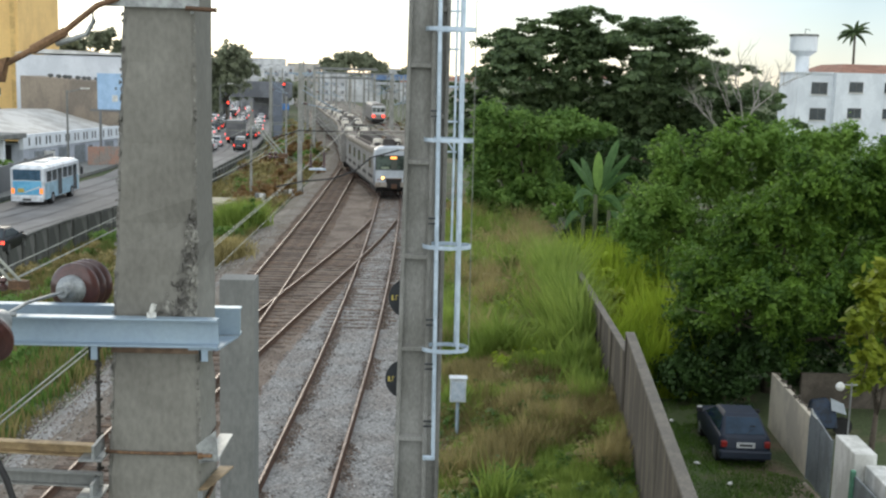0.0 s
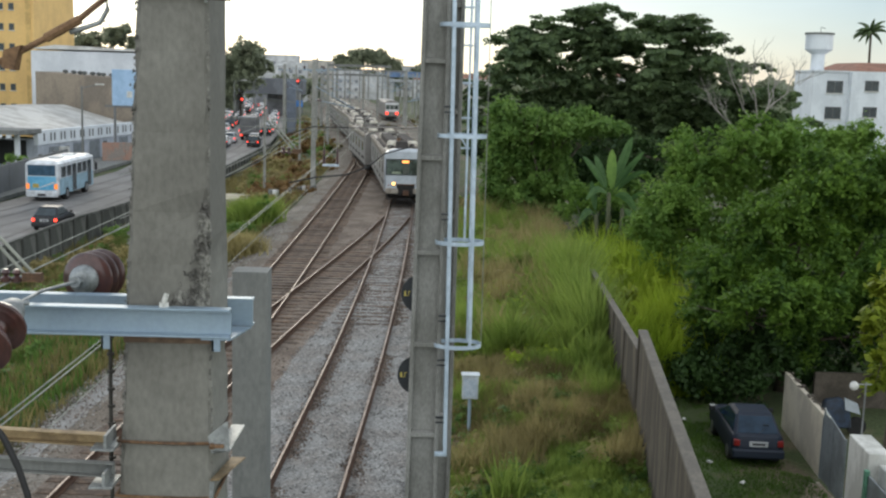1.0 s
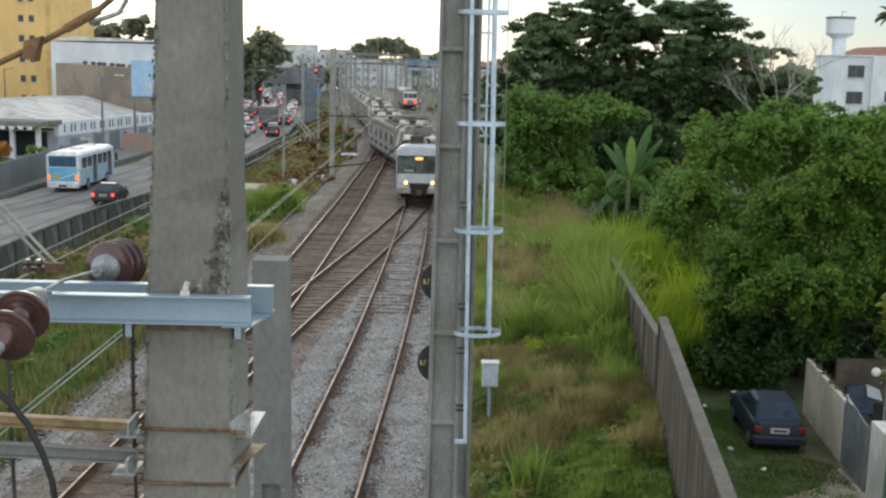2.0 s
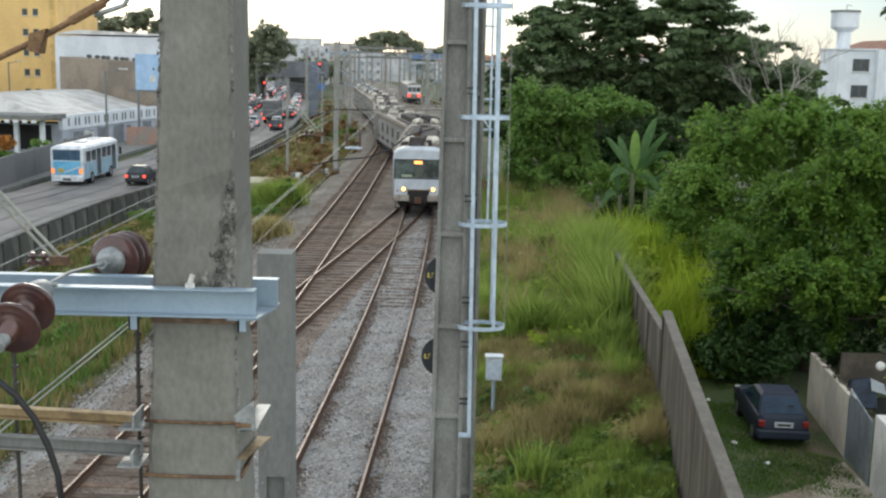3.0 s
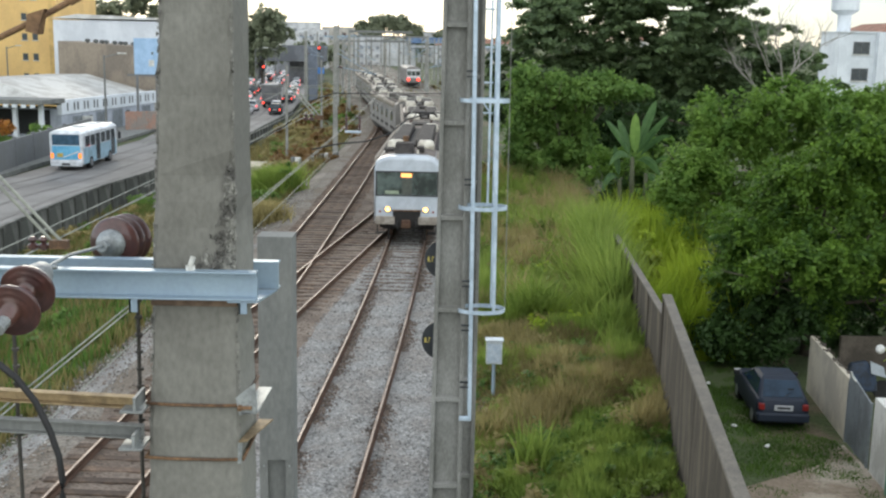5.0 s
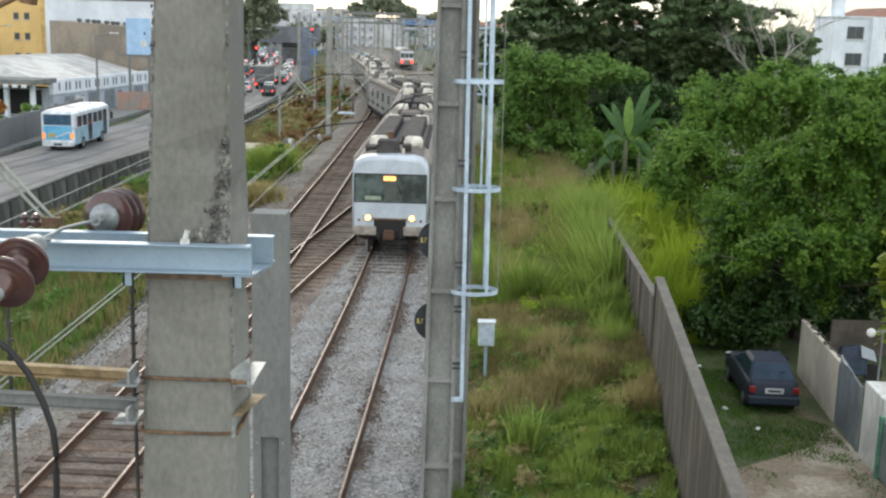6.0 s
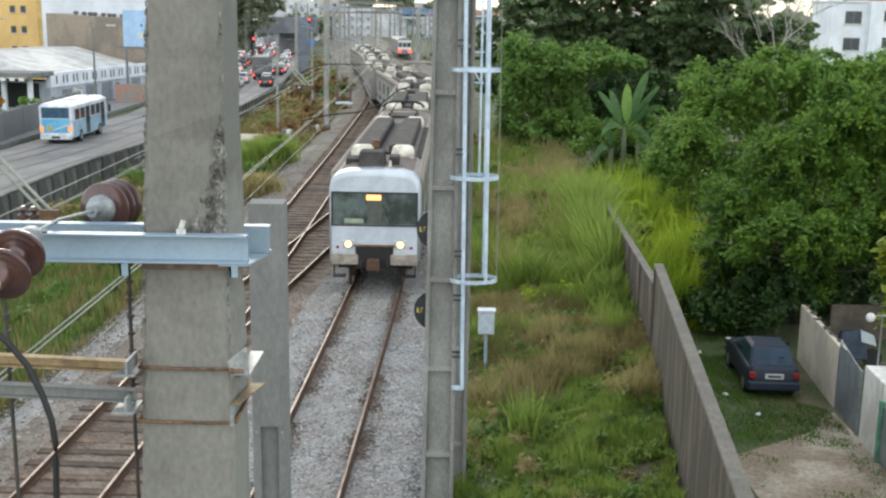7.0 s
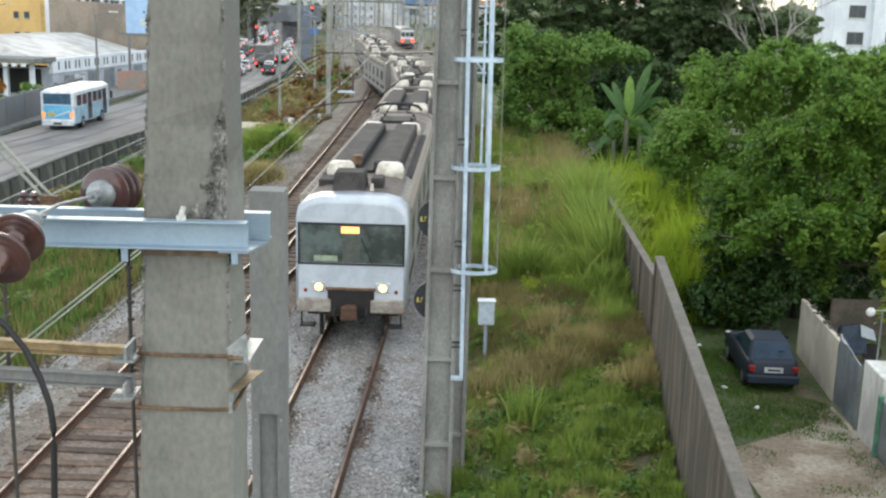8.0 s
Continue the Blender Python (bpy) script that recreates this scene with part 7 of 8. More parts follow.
# ---------------------------------------------------------------- street side: fence wall, depot, buildings
fw = thing("street_wall", pose(0, 0, 0), "grey rendered wall along the pavement with shrubs behind", "wall")
M_GREYW = surface("grey_render", (0.17, 0.175, 0.18), 0.9, vary=0.12, scale=0.8, fine=10, bump=0.2, depth=0.005, second=(0.16, 0.165, 0.165), streak=0.5)
for k in range(10):
    y = 62 + 4.6 * k
    o = part("wall_panel", box(0, 0.18, 0.03, 4.57, 0, 2.35), M_GREYW, fw, bevel=0.02)
    o.matrix_basis = pose(-33.0 - 0.06 * (y - 81), y, STREET_Z - 0.1, 0, 0, 3.4)
    o = part("wall_pier", box(-0.05, 0.24, -0.15, 0.15, 0, 2.5), M_GREYW, fw, bevel=0.02)
    o.matrix_basis = pose(-33.0 - 0.06 * (y - 81), y, STREET_Z - 0.1, 0, 0, 3.4)
vp = part("pavement", box(-36.5, -32.2, 40, 138, STREET_Z - 0.2, STREET_Z + 0.12), M_MAST2)
tagged(vp, "grey concrete pavement along the street", "pavement", kind="structure")
bl = [(-35.2 - 0.06 * (y - 81), y, 0.0 + 0.3 * math.sin(y), 0.9, 1.6, 0.8) for y in (66, 70, 75, 79, 84, 88, 93, 97, 101)]
tree("hedge", (-35.5, 84, STREET_Z), 0.8, bl, 6000, 0.16, L_MID, "green hedge behind the grey street wall", "hedge", clump=0.4, seed=15, radius=0.06)
bl = [(-36.5, 92, 0.9, 0.8, 0.8, 0.7), (-36.9, 93, 0.5, 0.6, 0.6, 0.5)]
L_ORANGE = leaf("orange_blossom", (0.35, 0.14, 0.03), (0.5, 0.24, 0.05), 0.3)
tree("flowering_shrub", (-36.6, 92, STREET_Z), 1.2, bl, 700, 0.14, L_ORANGE, "orange flowering shrub behind the wall", "shrub", clump=0.3, seed=16, radius=0.05)

# low white depot with a pale metal roof
M_ROOFW = surface("white_metal_roof", (0.52, 0.52, 0.50), 0.6, vary=0.1, scale=0.35, fine=5, bump=0.1, depth=0.01, second=(0.36, 0.35, 0.33))
M_DEPOT = surface("blue_grey_render", (0.44, 0.47, 0.53), 0.85, vary=0.08, scale=0.8, fine=8, bump=0.15, depth=0.004, second=(0.34, 0.37, 0.42), streak=0.4)
M_DARKIN = surface("opening_shade", (0.025, 0.027, 0.027), 0.9, vary=0.2, scale=1, fine=6, bump=0)
dep = thing("depot_building", pose(-38.4, 111, STREET_Z, 0, 0, -7.5), "low white depot with a pale metal roof and slotted parapet", "building")
part("side_wall", box(-0.3, 0.0, 0, 24, 0, 2.3), M_DEPOT, dep, "blue-grey wall on the street side", bevel=0.02)
part("parapet", box(-0.35, 0.12, -0.1, 24.2, 2.3, 3.75), M_APT, dep, "white parapet with dark slots", bevel=0.02)
for k in range(20):
    y = 1.0 + k * 1.15 + (0.35 if k % 2 else 0)
    part("slot", box(0.11, 0.14, y, y + 0.3, 2.65, 3.45), M_WFRAME, dep, "narrow dark slot")
for k, (y, w, h) in enumerate(((2.4, 2.4, 2.0), (6.0, 1.0, 1.9), (8.0, 2.6, 2.1), (12.0, 2.6, 2.1), (15.6, 1.0, 1.9), (17.6, 1.1, 1.2), (20.2, 2.4, 2.1))):
    part("roller_door" if w > 2 else "door", box(-0.01, 0.05, y, y + w, 0.02, h), M_SHEET if w > 2 else M_WFRAME, dep, "closed grey roller door" if w > 2 else "dark door")
part("end_wall", box(-20, -0.3, -0.0, 0.3, 0, 2.9), M_DEPOT, dep)
# Dark panel on the closed wall imitates the shade inside an opening.
part("end_opening", box(-8.2, -1.2, -0.06, 0.0, 0.3, 2.75), M_DARKIN, dep, "dark panel standing for the shade in a wide opening")
for x in (-9.0, -6.2, -3.6, -0.9):
    part("column", box(x - 0.22, x + 0.22, -2.6, -2.2, 0, 3.5), M_APT, dep, "pale column", bevel=0.03)
part("roof", hexa([(-20, -0.5, 3.3), (0.0, -0.5, 3.3), (0.0, 24.3, 3.4), (-20, 24.3, 3.4)], [(-13, 1.5, 5.5), (-8, 1.5, 5.55), (-8, 23, 5.6), (-13, 23, 5.5)]), M_ROOFW, dep, "pale metal roof")
part("canopy", box(-22, 0.2, -4.2, 0.5, 3.5, 3.95), M_MAST2, dep, "grey concrete canopy slab", bevel=0.03)
for k in range(12):
    part("canopy_lamp", box(-11.2 + k * 0.92, -10.7 + k * 0.92, -4.25, -4.1, 3.2, 3.49), M_APT, dep, "white canopy fascia block")
part("white_column", box(-1.0, -0.2, 25.2, 25.6, 0, 3.6), M_WHITEP, dep)
part("white_column", box(0.9, 1.5, 26.0, 26.4, 0, 3.6), M_WHITEP, dep)
part("side_shed", box(-0.2, 0.9, 4.5, 5.2, 0, 1.9), M_WHITEP, dep, "white porch")
M_HOARD = surface("pinkish_hoarding", (0.36, 0.22, 0.17), 0.85, vary=0.15, scale=0.8, fine=8, bump=0.1, depth=0.004, second=(0.27, 0.235, 0.21))
hd = thing("hoarding", pose(-34.9, 121, STREET_Z, 0, 0, -62), "pinkish brown board hoarding by the pavement", "hoarding")
for k in range(3):
    part("board", box(-0.04, 0.04, k * 1.25, k * 1.25 + 1.23, 0.1, 2.1), M_HOARD, hd)
sp = thing("street_lamp", pose(-32.1, 105, STREET_Z), "slender grey street lamp with a pale head", "street lamp", "street lamps")
part("post", tube((0, 0, 0), (0, 0, 8.4), 0.12, n=10, r2=0.08), M_MAST2, sp)
part("arm", tube((0, 0, 8.2), (1.6, 0, 8.6), 0.05, n=8), M_MAST2, sp)
part("lamp_head", box(1.3, 2.1, -0.14, 0.14, 8.52, 8.66), M_WHITEP, sp, bevel=0.03)
for x, y, a in ((-37, 150, 0), (-34, 200, 0), (-46, 260, 0), (-31.2, 205, 180), (-40, 235, 180), (-30.5, 60, 180), (-62, 158, 0)):
    copy_thing(sp, pose(x, y, STREET_Z, 0, 0, a))

# warehouse: brown front, tall white hall behind
M_BEIGE = surface("brown_beige_wall", (0.28, 0.235, 0.185), 0.9, vary=0.12, scale=0.35, fine=5, bump=0.1, depth=0.005, second=(0.20, 0.17, 0.14), streak=0.5)
M_HALL = surface("white_cladding", (0.70, 0.73, 0.78), 0.7, vary=0.04, scale=0.3, fine=4, bump=0.05, depth=0.004, second=(0.60, 0.63, 0.68), streak=0.4)
wh = thing("warehouse", pose(0, 0, 0), "brown walled warehouse with a tall white clad hall", "building")
part("front_wall", hexa([(-47.8, 138, STREET_Z), (-34.8, 136, STREET_Z), (-34.8, 146, STREET_Z), (-47.8, 146, STREET_Z)], [(-47.8, 138, 7.95), (-34.8, 136, 7.3), (-34.8, 146, 7.3), (-47.8, 146, 7.95)]), M_BEIGE, wh, "brown-beige rendered wall")
part("ledge", hexa([(-45.3, 137.8, 3.9), (-30, 135.0, 3.9), (-30, 135.3, 3.9), (-45.3, 138.1, 3.9)], [(-45.3, 137.8, 4.15), (-30, 135.0, 4.15), (-30, 135.3, 4.15), (-45.3, 138.1, 4.15)]), M_GREYW, wh)
part("hall", box(-53.2, -37.5, 152, 190, STREET_Z, 10.7), M_HALL, wh, "tall white metal clad hall", bevel=0.05)
part("hall_roof", hexa([(-53.4, 151.8, 10.9), (-37.3, 151.8, 10.9), (-37.3, 190, 10.9), (-53.4, 190, 10.9)], [(-50, 152.2, 11.5), (-40, 152.2, 11.2), (-40, 190, 11.2), (-50, 190, 11.5)]), M_ROOFW, wh)
for k in range(11):
    x = -44.6 + k * 0.78 + (0.25 if k % 3 else 0)
    part("roof_vent", turned([(0, 0.18), (0.35, 0.18), (0.4, 0.34), (0.6, 0.34), (0.72, 0.1)], (x, 139.5, 7.6 - 0.055 * (x + 45)), (x, 139.5, 9), n=10), M_WFRAME, wh, "round dark roof vent")
bb = thing("billboard", pose(-33.5, 125, STREET_Z), "pale blue panel building sign on a frame", "billboard")
part("panel", box(-1.35, 1.35, 0, 0.3, 6.0, 10.0), surface("pale_blue_panel", (0.36, 0.52, 0.72), 0.6, vary=0.06, scale=0.8, fine=6, bump=0, second=(0.30, 0.45, 0.64)), bb, bevel=0.03)
for x in (-1.1, 1.1):
    part("leg", box(x - 0.12, x + 0.12, 0.05, 0.25, 0, 6.0), M_GREYW, bb)
part("notice", box(0.3, 0.9, -0.02, -0.004, 6.9, 7.6), M_WHITEP, bb)
part("grey_mark", box(0.62, 0.82, -0.02, -0.004, 8.2, 8.5), M_WFRAME, bb)

# yellow apartment tower
M_YELW = surface("ochre_facade", (0.74, 0.50, 0.20), 0.85, vary=0.06, scale=0.3, fine=4, bump=0.05, depth=0.004, second=(0.66, 0.44, 0.18), streak=0.4)
yt = thing("apartment_tower", pose(0, 0, 0), "ochre yellow apartment tower with small dark windows", "building")
part("wall", box(-86, -55.4, 160, 178, STREET_Z, 24), M_YELW, yt, bevel=0.05)
part("corner_strip", box(-56.6, -55.9, 159.9, 160.0, STREET_Z, 24), surface("ochre_trim", (0.68, 0.46, 0.18), 0.85, vary=0.05, scale=0.5, fine=5, bump=0), yt)
for k in range(8):
    z = 2.7 + 2.82 * k
    for x in (-58.6, -60.1, -64.6, -66.1, -70.6, -72.1):
        window(yt, x, 160, z, 0.75, 0.95, bars=0)
# roofs and plain houses far along the street
rg = random.Random(31)
M_FARW = [surface("far_white_house", (0.62, 0.63, 0.64), 0.85, vary=0.06, scale=0.3, fine=3, bump=0), surface("far_cream_house", (0.50, 0.47, 0.42), 0.85, vary=0.08, scale=0.3, fine=3, bump=0), surface("far_grey_house", (0.33, 0.34, 0.36), 0.85, vary=0.08, scale=0.3, fine=3, bump=0)]


# Pane grey is lightened so the colour holds the low contrast of distance haze.
M_FARWIN = surface("far_window", (0.27, 0.28, 0.30), 0.4, vary=0.1, scale=0.5, fine=3, bump=0)


def house(x, y, w, d, h, mat, tiled, label, z0=STREET_Z):
    t = thing("house", pose(x, y, z0), label, "house", "houses in the distance")
    part("wall", box(-w / 2, w / 2, 0, d, 0, h), mat, t)
    if tiled:
        part("roof", hexa([(-w / 2 - 0.3, -0.3, h), (w / 2 + 0.3, -0.3, h), (w / 2 + 0.3, d, h), (-w / 2 - 0.3, d, h)], [(-w / 2 + 1, d * 0.45, h + 1.6), (w / 2 - 1, d * 0.45, h + 1.6), (w / 2 - 1, d * 0.55, h + 1.6), (-w / 2 + 1, d * 0.55, h + 1.6)]), M_TILE, t, "red tiled roof")
    else:
        part("parapet", box(-w / 2 - 0.1, w / 2 + 0.1, -0.1, d, h, h + 0.5), mat, t)
    n = max(int(w / 3), 1)
    for f in range(int(h / 3)):
        for k in range(n):
            xx = -w / 2 + (k + 0.5) * w / n
            part("window", box(xx - 0.6, xx + 0.6, -0.05, 0.05, f * 3 + 1.0, f * 3 + 2.2), M_FARWIN, t)
    return t


for x, y, w, d, h, mi, tiled in ((-52, 350, 12, 10, 12, 0, 0), (-43, 360, 9, 10, 13, 0, 0), (-36, 372, 10, 10, 14, 1, 0), (-62, 380, 14, 10, 13, 0, 0), (-47, 330, 8, 8, 8, 2, 0), (-55, 410, 16, 12, 16, 0, 0), (-75, 420, 20, 12, 14, 1, 1), (-30, 420, 12, 10, 11, 0, 0), (-34, 268, 7, 8, 8, 2, 0),
                              (-95, 400, 18, 12, 12, 0, 1), (-20, 440, 14, 10, 9, 1, 0), (4, 430, 16, 10, 9, 0, 1), (24, 440, 18, 12, 10, 1, 1), (50, 420, 20, 12, 11, 0, 1), (80, 400, 22, 12, 12, 1, 1), (-120, 380, 22, 14, 13, 1, 1), (-2, 480, 20, 12, 14, 0, 0)):
    house(x, y, w, d, h, M_FARW[mi], tiled, "plain %s house far along the railway" % ("white", "cream", "grey")[mi])
stn = thing("station_canopy", pose(-11, 400, 0), "far station with a blue roof edge and white wall", "station")
part("wall", box(-10, 0, 0, 10, 0, 9.2), M_FARW[0], stn)
part("roof", box(-3, 12, -2, 10, 8.2, 10.2), surface("blue_roof_edge", (0.12, 0.2, 0.36), 0.6, vary=0.1, scale=0.3, fine=3, bump=0), stn, "blue roof edge")
part("beam", box(-2, 14, -3, -2.2, 6.6, 7.4), M_CARSIL, stn, "pale beam")
for x in (-2, 4, 10, 13):
    part("column", box(x - 0.3, x + 0.3, -2.8, -2.2, 0, 8.2), M_MAST2, stn)
# dark bridge block and sign pillar over the street
tp = thing("sign_pillar", pose(-20.4, 172, STREET_Z), "tall dark blue sign pillar beside the street", "sign pillar")
part("pillar", box(-0.7, 0.7, -0.3, 0.3, 0, 9.0), surface("dark_blue_panel", (0.16, 0.185, 0.23), 0.6, vary=0.1, scale=0.6, fine=5, bump=0), tp, bevel=0.04)
ds = thing("direction_sign", pose(-22.8, 200, STREET_Z), "small bright blue direction sign", "sign")
part("panel", box(-1.1, 1.1, -0.05, 0.05, 4.2, 5.3), surface("bright_blue_sign", (0.05, 0.22, 0.60), 0.5, vary=0.05, scale=2, fine=10, bump=0), ds)
part("post", tube((0, 0.1, 0), (0, 0.1, 5.2), 0.08, n=8), M_MAST2, ds)
for x, y, z in ((-26.0, 230, 8.0), (-34.5, 212, 4.4), (0.4, 262, 7.5)):
    t = thing("traffic_signal", pose(x, y, STREET_Z), "signal head with a lit red lamp on a post", "traffic signal", "signals")
    part("post", tube((0, 0, 0), (0, 0, z), 0.09, n=8), M_MAST2, t)
    part("head", box(-0.28, 0.28, -0.2, 0.1, z - 0.3, z + 0.9), M_BLACKP, t, bevel=0.03)
    part("lamp", tube((0, -0.26, z + 0.55), (0, -0.2, z + 0.55), 0.2, n=14), G_RED, t, "lit red lamp")
br = thing("street_overpass", pose(0, 0, 0), "grey concrete overpass crossing the far street", "bridge")
part("deck", box(-62, -28.5, 262, 270, 3.6, 7.3), surface("shaded_concrete", (0.17, 0.18, 0.20), 0.9, vary=0.15, scale=0.3, fine=3, bump=0), br)
for x in (-60, -45, -30):
    part("pier", box(x - 0.8, x + 0.8, 263, 269, STREET_Z, 3.6), M_MAST2, br)

# ---------------------------------------------------------------- distant trees and woods
bl = [(-66 + 3.2 * i, 192 + (i % 3) * 3, 12.6 + 1.3 * math.sin(i * 1.9), 2.6, 2.5, 2.4) for i in range(7)] + [(-64 + 5 * i, 192, 6, 3, 2.5, 4) for i in range(4)]
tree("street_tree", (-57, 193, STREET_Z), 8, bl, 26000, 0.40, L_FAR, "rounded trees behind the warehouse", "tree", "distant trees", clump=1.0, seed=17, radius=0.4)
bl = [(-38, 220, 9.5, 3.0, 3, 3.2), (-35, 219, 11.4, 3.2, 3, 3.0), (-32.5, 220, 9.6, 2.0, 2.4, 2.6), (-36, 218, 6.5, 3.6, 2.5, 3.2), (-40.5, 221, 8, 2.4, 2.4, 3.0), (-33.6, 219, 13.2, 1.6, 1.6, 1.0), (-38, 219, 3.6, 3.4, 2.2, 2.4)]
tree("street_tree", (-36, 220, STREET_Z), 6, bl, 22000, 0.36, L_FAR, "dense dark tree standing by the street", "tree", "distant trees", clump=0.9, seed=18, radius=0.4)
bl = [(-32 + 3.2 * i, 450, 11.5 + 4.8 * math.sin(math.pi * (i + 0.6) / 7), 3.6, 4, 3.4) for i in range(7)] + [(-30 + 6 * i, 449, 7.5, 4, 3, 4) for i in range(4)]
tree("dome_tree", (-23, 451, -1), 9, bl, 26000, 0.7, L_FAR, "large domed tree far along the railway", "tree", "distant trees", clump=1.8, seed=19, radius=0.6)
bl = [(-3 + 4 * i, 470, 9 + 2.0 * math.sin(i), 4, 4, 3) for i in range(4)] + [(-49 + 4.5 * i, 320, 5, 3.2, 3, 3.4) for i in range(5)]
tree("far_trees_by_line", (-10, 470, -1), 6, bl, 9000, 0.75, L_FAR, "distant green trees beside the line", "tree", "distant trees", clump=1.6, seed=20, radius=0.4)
rngw = np.random.default_rng(4)
cen = []
for k in range(900):
    a = rngw.uniform(-1.25, 1.25)
    r = rngw.uniform(520, 900)
    cen.append((math.sin(a) * r, math.cos(a) * r, rngw.uniform(0, 10) * (0.75 + 0.25 * math.sin(a * 23)), rngw.uniform(5, 10), 6, rngw.uniform(3, 5)))
for k in range(500):
    x = rngw.uniform(18, 160)
    cen.append((x, rngw.uniform(150, 240), rngw.uniform(0, 7), rngw.uniform(3, 5), 4, 3))
for k in range(260):
    cen.append((rngw.uniform(-170, -75), rngw.uniform(130, 260), rngw.uniform(-1, 6), rngw.uniform(3, 5), 4, 3))
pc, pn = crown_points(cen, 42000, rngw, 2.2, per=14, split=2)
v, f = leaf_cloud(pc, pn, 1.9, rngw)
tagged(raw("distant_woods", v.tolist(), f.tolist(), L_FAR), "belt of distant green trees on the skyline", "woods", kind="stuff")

# ---------------------------------------------------------------- receding train
rt = thing("distant_train", pose(-6.1, 215, 0, 0, 0, 5.4), "steel train standing far off with two red tail lamps", "train")
part("body", loft([[(x, y, z) for x, z in section(1.42, 0.9, 3.9)] for y in (0, 21)]), M_TSIDE, rt)
for a, b in ((-1.2, -0.45), (-0.35, 0.35), (0.45, 1.2)):
    part("end_window", box(a, b, -0.06, 0.02, 2.25, 3.1), M_TGLASS, rt, "dark end window", bevel=0.02)
part("end_panel", box(-1.28, 1.28, -0.035, 0.0, 1.75, 3.5), M_CARWHT, rt, "white end panel", bevel=0.01)
for s in (-1, 1):
    part("tail_lamp", tube((s * 0.95, -0.08, 1.5), (s * 0.95, 0, 1.5), 0.27, n=14), G_RED, rt, "lit red tail lamp")
part("underframe", box(-1.2, 1.2, 0.2, 20.5, 0.3, 0.9), M_TDARK, rt)
for y in (2.5, 18):
    for s in (-1, 1):
        part("wheel", tube((s * 0.72, y, 0.46), (s * 0.86, y, 0.46), 0.46, n=16), M_RAIL, rt)

# ---------------------------------------------------------------- overhead line
def line_pole(x, y, h, label, arm=None, zb=-0.5, w=0.2):
    t = thing("line_pole", pose(x, y, zb), label, "pole", "overhead line poles")
    part("shaft", hexa([(-w, -w, 0), (w, -w, 0), (w, w, 0), (-w, w, 0)], [(-w * 0.7, -w * 0.7, h), (w * 0.7, -w * 0.7, h), (w * 0.7, w * 0.7, h), (-w * 0.7, w * 0.7, h)]), M_LPOLE, t, bevel=0.02)
    if arm:
        part("cantilever", tube((0, -0.1, h - 3.1), (arm, -0.1, h - 3.7), 0.035, n=6), M_GALV, t, "galvanised cantilever tube")
        part("stay", tube((0, -0.1, h - 2.0), (arm * 0.9, -0.1, h - 3.6), 0.03, n=6), M_GALV, t)
        part("cross_arm", box(-0.9, 0.9, -0.06, 0.06, h - 0.9, h - 0.78), M_GALV, t)
        for xx in (-0.75, 0.75, 0.0):
            part("pin_insulator", turned([(0, 0.05), (0.06, 0.11), (0.12, 0.06), (0.18, 0.11), (0.26, 0.05)], (xx, 0, h - 0.78), (xx, 0, h), n=10), M_PORC, t, "brown pin insulator")
        part("rod_insulator", turned([(0, 0.05), (0.06, 0.1), (0.12, 0.05), (0.18, 0.1), (0.24, 0.05), (0.3, 0.1), (0.36, 0.05)], (0.25 * (1 if arm > 0 else -1), -0.1, h - 3.14), (arm, -0.1, h - 3.7), n=10), M_PORC, t, "brown rod insulator")
    return t


line_pole(-8.6, 87.3, 10.3, "concrete overhead line pole with a cantilever arm", 3.2)
line_pole(-11.6, 134.7, 10.6, "concrete overhead line pole with a cantilever arm", 3.2)
line_pole(1.6, 110, 10.4, "concrete overhead line pole with a cantilever arm", -3.2)
for x, y, h in ((-22.5, 235, 12.5), (-19.8, 255, 11.3), (-17.6, 265, 10.2), (-14.5, 267, 10.2), (-8.6, 262, 10.3), (-3.0, 190, 10.2), (-17, 185, 10.6), (-2.6, 260, 9.8), (2.6, 225, 10), (-27, 300, 11), (-22, 310, 11), (-12, 320, 10.5), (-6, 330, 10.5), (-17, 340, 11), (-1, 300, 10), (5, 180, 10.2), (-25.5, 205, 10.5), (-20, 160, 10.4), (-14.5, 150, 10.2), (-23, 280, 11), (-10, 240, 10), (-3.6, 205, 10), (1.4, 160, 10.2), (-12, 290, 10.6), (-18, 220, 10.6), (-30, 262, 11), (-9.5, 300, 10.4), (-1.5, 235, 10), (-26, 330, 11), (-7.5, 360, 11), (-15.5, 370, 11), (-20.5, 355, 11)):
    line_pole(x, y, h, "grey concrete overhead line pole far along the railway", 2.6 if x < -6 else -2.6, w=0.24)
for y, xa, xb, z in ((134.7, -11.6, -4.0, 9.6), (235, -22.5, -8, 8.4), (190, -17, -3.0, 9.3), (262, -19, -8.6, 8.6)):
    o = part("portal_beam", box(xa, xb, y - 0.15, y + 0.15, z, z + 0.3), M_MAST2)
    tagged(o, "steel portal beam between overhead line poles", "portal beam", "portal beams")


def wire(pts, r, label="weathered overhead wire along the railway", mat=None):
    o = part("overhead_wire", pipe(pts, r, n=5), mat or M_WIRE)
    return tagged(o, label, "wire", "overhead wires")


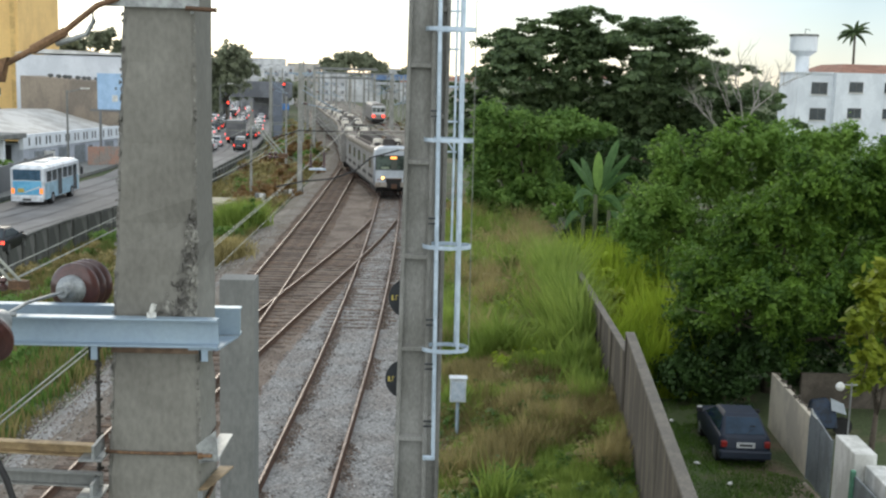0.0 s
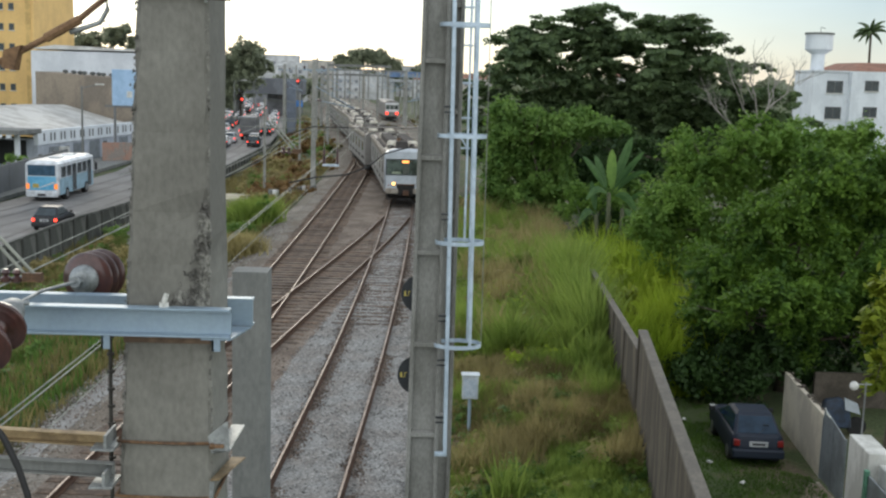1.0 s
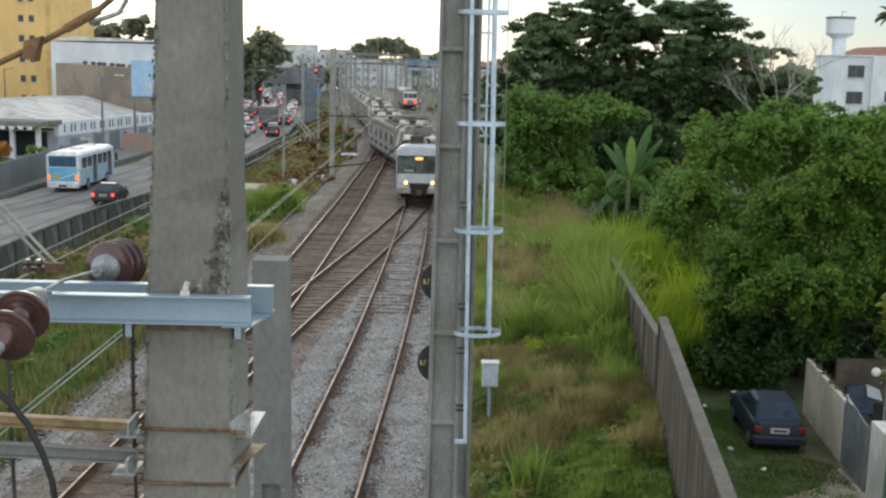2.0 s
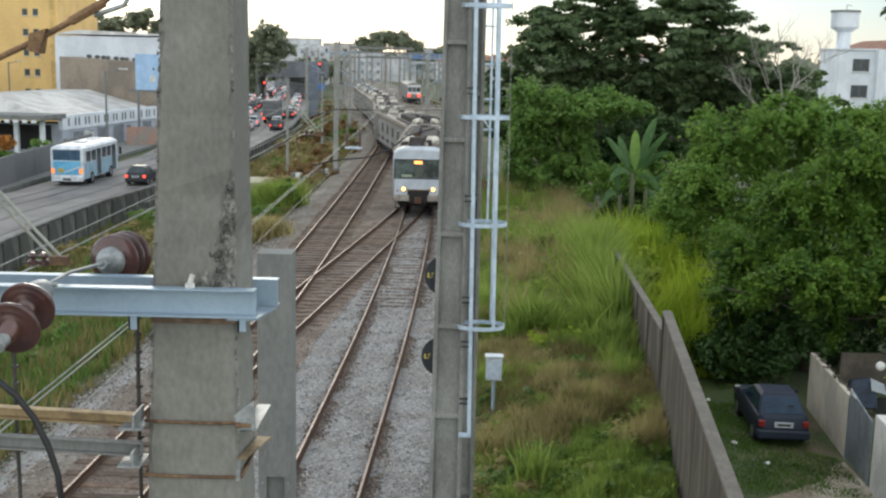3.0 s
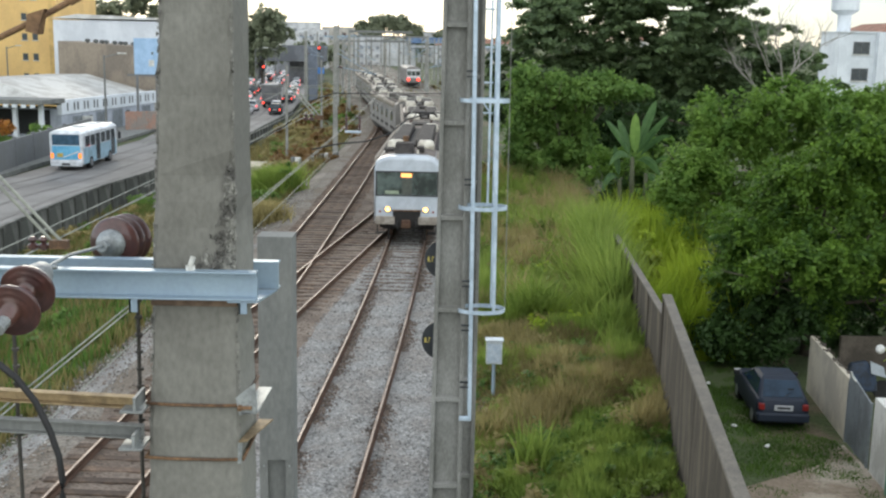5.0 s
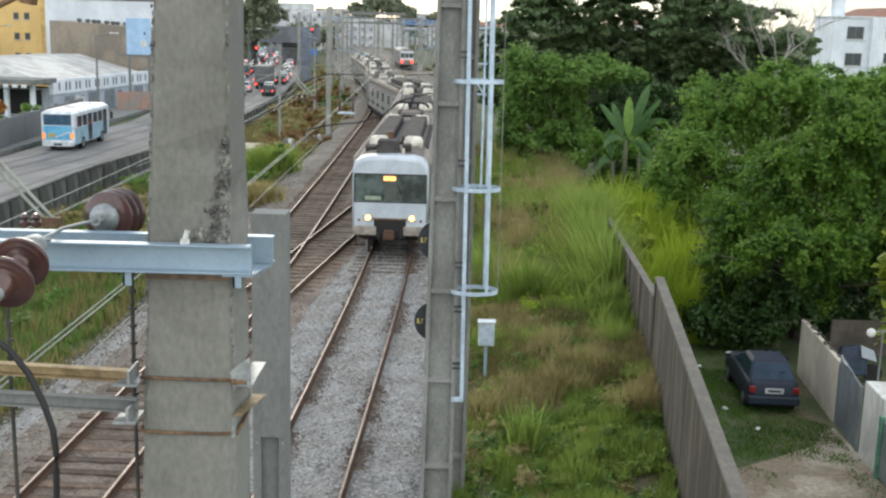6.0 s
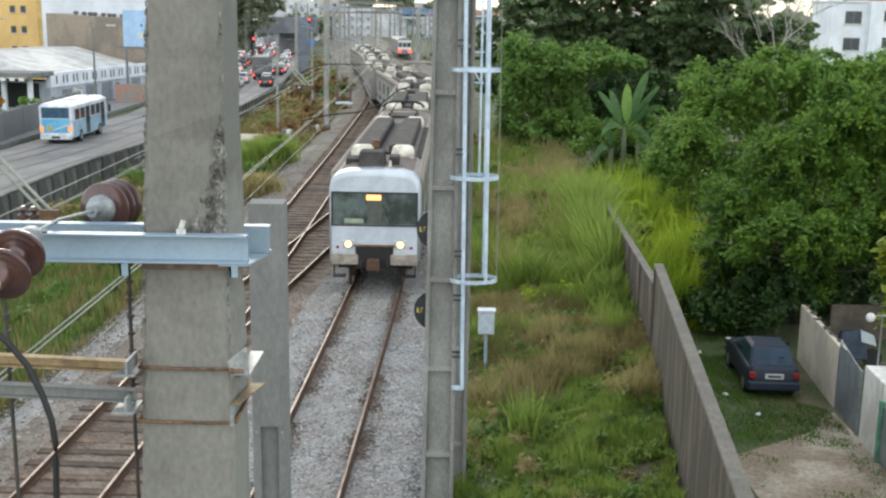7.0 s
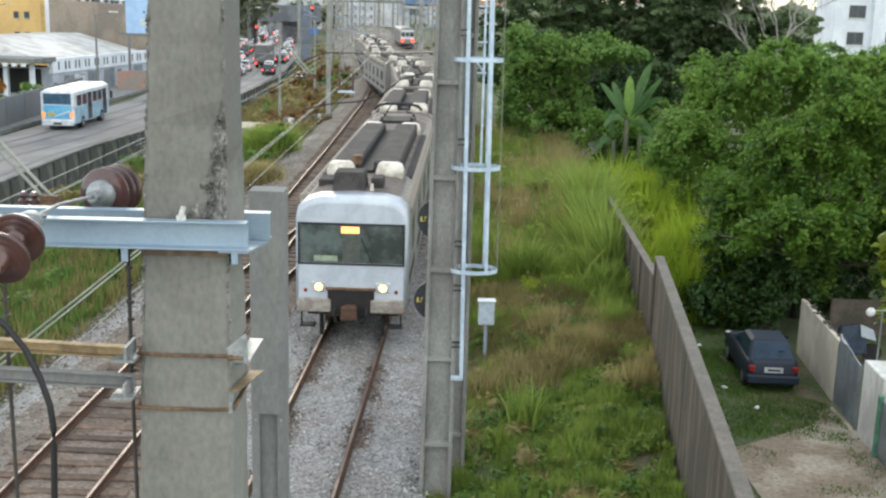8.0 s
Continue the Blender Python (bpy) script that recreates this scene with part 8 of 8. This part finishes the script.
for x0, x1, z0, z1, r in ((-4.42, -4.0, 5.15, 5.9, 0.010), (-4.27, -3.9, 5.20, 5.95, 0.010), (-4.05, -3.5, 4.98, 5.6, 0.007), (-4.75, -4.9, 6.52, 7.0, 0.009), (-4.6, -4.8, 6.40, 6.9, 0.009), (-6.9, -6.0, 5.4, 5.6, 0.008)):
    wire([(x0 + (x1 - x0) * k / 12, -8 + 95 * k / 12, z0 + (z1 - z0) * (k / 12) ** 2 - 0.25 * math.sin(math.pi * k / 12)) for k in range(13)], r)
    wire(sag((x1, 87, z1), (x1 - 3.2, 134, z1), 0.4), r)
    wire(sag((x1 - 3.2, 134, z1), (x1 - 9, 190, z1), 0.5), r * 1.4)
for f_, h, r in ((smooth_x, 5.45, 0.009), (smooth_x, 6.4, 0.010), (left_smooth, 5.45, 0.009), (left_smooth, 6.4, 0.010)):
    wire([(f_(y), y, h + (0.5 * ((y % 44) / 22 - 1) ** 2 if h > 6 else 0)) for y in range(40 if f_ is smooth_x else 24, 300, 4)], r, "thin contact wire above the track")
for z, y in ((6.2, 60), (5.78, 60), (6.3, 92), (6.9, 118)):
    wire(sag((-13.1, y, z + 0.1), (1.6 + 0.02 * (y - 60), y, z), 0.12), 0.018, "cross-span wire over the tracks")
for p in ((-13.1, 60, -2.0), (1.65, 60, -0.4), (-13.1, 92, -1.6), (2.3, 92, -0.4), (-13.1, 118, -1.2), (2.8, 118, -0.4)):
    line_pole(p[0], p[1], 6.6 - p[2], "plain concrete pole carrying a cross-span wire", zb=p[2], w=0.11)
wire([(-3.6, 30, 5.75), (-2.86, 30, 5.92), (-2.09, 30, 6.0), (-1.47, 30, 6.23), (-1.02, 30, 6.61), (-0.25, 30, 6.83), (0.4, 20.2, 7.4)], 0.022, "thick dark jumper cable over the track", M_DARKW)
wire([(-6.5, 36, 5.2), (-5.2, 36, 5.9), (-4.3, 36, 6.75), (-3.6, 36, 7.0), (-2.4, 36, 7.0), (0.4, 20.3, 7.8)], 0.019, "dark jumper cable over the tracks", M_DARKW)
ga = thing("section_insulator", pose(-2.9, 35, 5.86), "pair of hanging insulators with a pale bar", "insulator", "section insulators")
for x in (-0.2, 0.22):
    part("string", turned([(0, 0.02)] + [q for k in range(5) for q in ((0.06 + k * 0.085, 0.035), (0.08 + k * 0.085, 0.06), (0.11 + k * 0.085, 0.03))] + [(0.55, 0.02)], (x, 0, 0.0), (x, 0, 1), n=10), M_PORC, ga, "brown string insulator")
part("bar", box(-0.25, 0.27, -0.04, 0.04, -0.05, 0.02), M_LADDER, ga, bevel=0.01)
part("hanger", tube((-0.2, 0, 0.5), (-0.2, 0, 1.2), 0.012, n=5), M_WIRE, ga)
part("hanger", tube((0.22, 0, 0.5), (0.22, 0, 1.2), 0.012, n=5), M_WIRE, ga)
for k, (dy, dz) in enumerate(((0, 0), (11, 0.45))):
    ca = thing("stay_tubes", pose(0 + 1.15 * (k > 0), 10 + dy, dz), "pair of pale slanting steel tubes with end insulators", "stay", "stay tubes")
    for o_ in (0, 0.085):
        part("tube", tube((-4.6 + o_, 0, 7.92) if k == 0 else (-4.1 + o_, 0, 7.37), (-3.57 + o_, 0, 6.78), 0.016, n=8), M_WIRE, ca)
    part("clamp", box(-3.62, -3.45, -0.04, 0.04, 6.75, 6.83), M_RUST, ca)
    for x in (-3.78, -3.68):
        part("insulator", turned([(0, 0.02), (0.02, 0.05), (0.05, 0.05), (0.07, 0.02), (0.1, 0.045), (0.13, 0.02)], (x, 0, 6.73), (x, 0, 7), n=10), M_PORC, ca)

# odds and ends on the bank and by the track
sb = part("concrete_slab", box(-16.2, -13.2, 82, 86, -2.2, -0.75), surface("cream_concrete", (0.42, 0.38, 0.28), 0.9, vary=0.15, scale=1, fine=12, bump=0.3, depth=0.006), bevel=0.03)
tagged(sb, "low cream concrete slab on the railway bank", "slab")
rg = random.Random(6)
for k in range(7):
    x, y = -11.8 + 0.55 * k + rg.uniform(-0.1, 0.1), 86 + rg.uniform(-0.5, 0.5)
    o = part("concrete_block", box(-0.2, 0.2, -0.2, 0.2, -0.3, 0.45), M_WHITEP if k % 2 else M_MAST2, bevel=0.03)
    o.matrix_basis = pose(x, y, land(x, y) + 0.1, 0, 0, rg.uniform(0, 90))
    tagged(o, "pale concrete block beside the track", "block", "blocks beside the track")


def on_heap(rng):
    x, y = 1.1 + rng.normal(0, 0.3), 26.6 + rng.normal(0, 1.9)
    return x, y, land(x, y) + 0.02 + 0.15 * math.exp(-((x - 1.25) ** 2 + (y - 26.2) ** 2)) + rng.uniform(0, 0.05)


M_RUBBLE = surface("pinkish_rubble", (0.27, 0.205, 0.165), 0.9, vary=0.2, scale=2, fine=25, bump=0, island=0.45)
pebbles("rubble_heap", 1500, on_heap, (0.03, 0.10), M_RUBBLE, "heap of brown rubble under the equipment box")

rc = thing("relay_cabinet", pose(-5.1, 128, -0.2), "white painted relay cabinet beside the far tracks", "cabinet")
part("body", box(-0.5, 0.5, -0.4, 0.4, 0, 1.35), M_WHITEP, rc, bevel=0.03)
part("roof", box(-0.56, 0.56, -0.46, 0.46, 1.354, 1.44), M_MAST2, rc, bevel=0.02)
for x in (-0.24, 0.24):
    part("door", box(x - 0.21, x + 0.21, -0.42, -0.403, 0.1, 1.25), M_WHITEP, rc)


def motions():
    for k, c in enumerate(cars):
        walk(c, car_rows(k))
    moving = ((0, -22.9, 60.5), (0.5, -23.1, 64.3), (1, -23.3, 68.1), (1.5, -23.4, 72.2), (2.2, -23.6, 78.3), (3, -23.8, 84.6), (3.5, -23.9, 87.4), (4, -23.9, 90.6), (5, -23.7, 95.6), (6.5, -23.6, 100.0), (8, -23.6, 101.5))
    walk(street_car, [(t, pose(x, y, STREET_Z + 0.02, 0, 0, 0)) for t, x, y in moving])


motions()
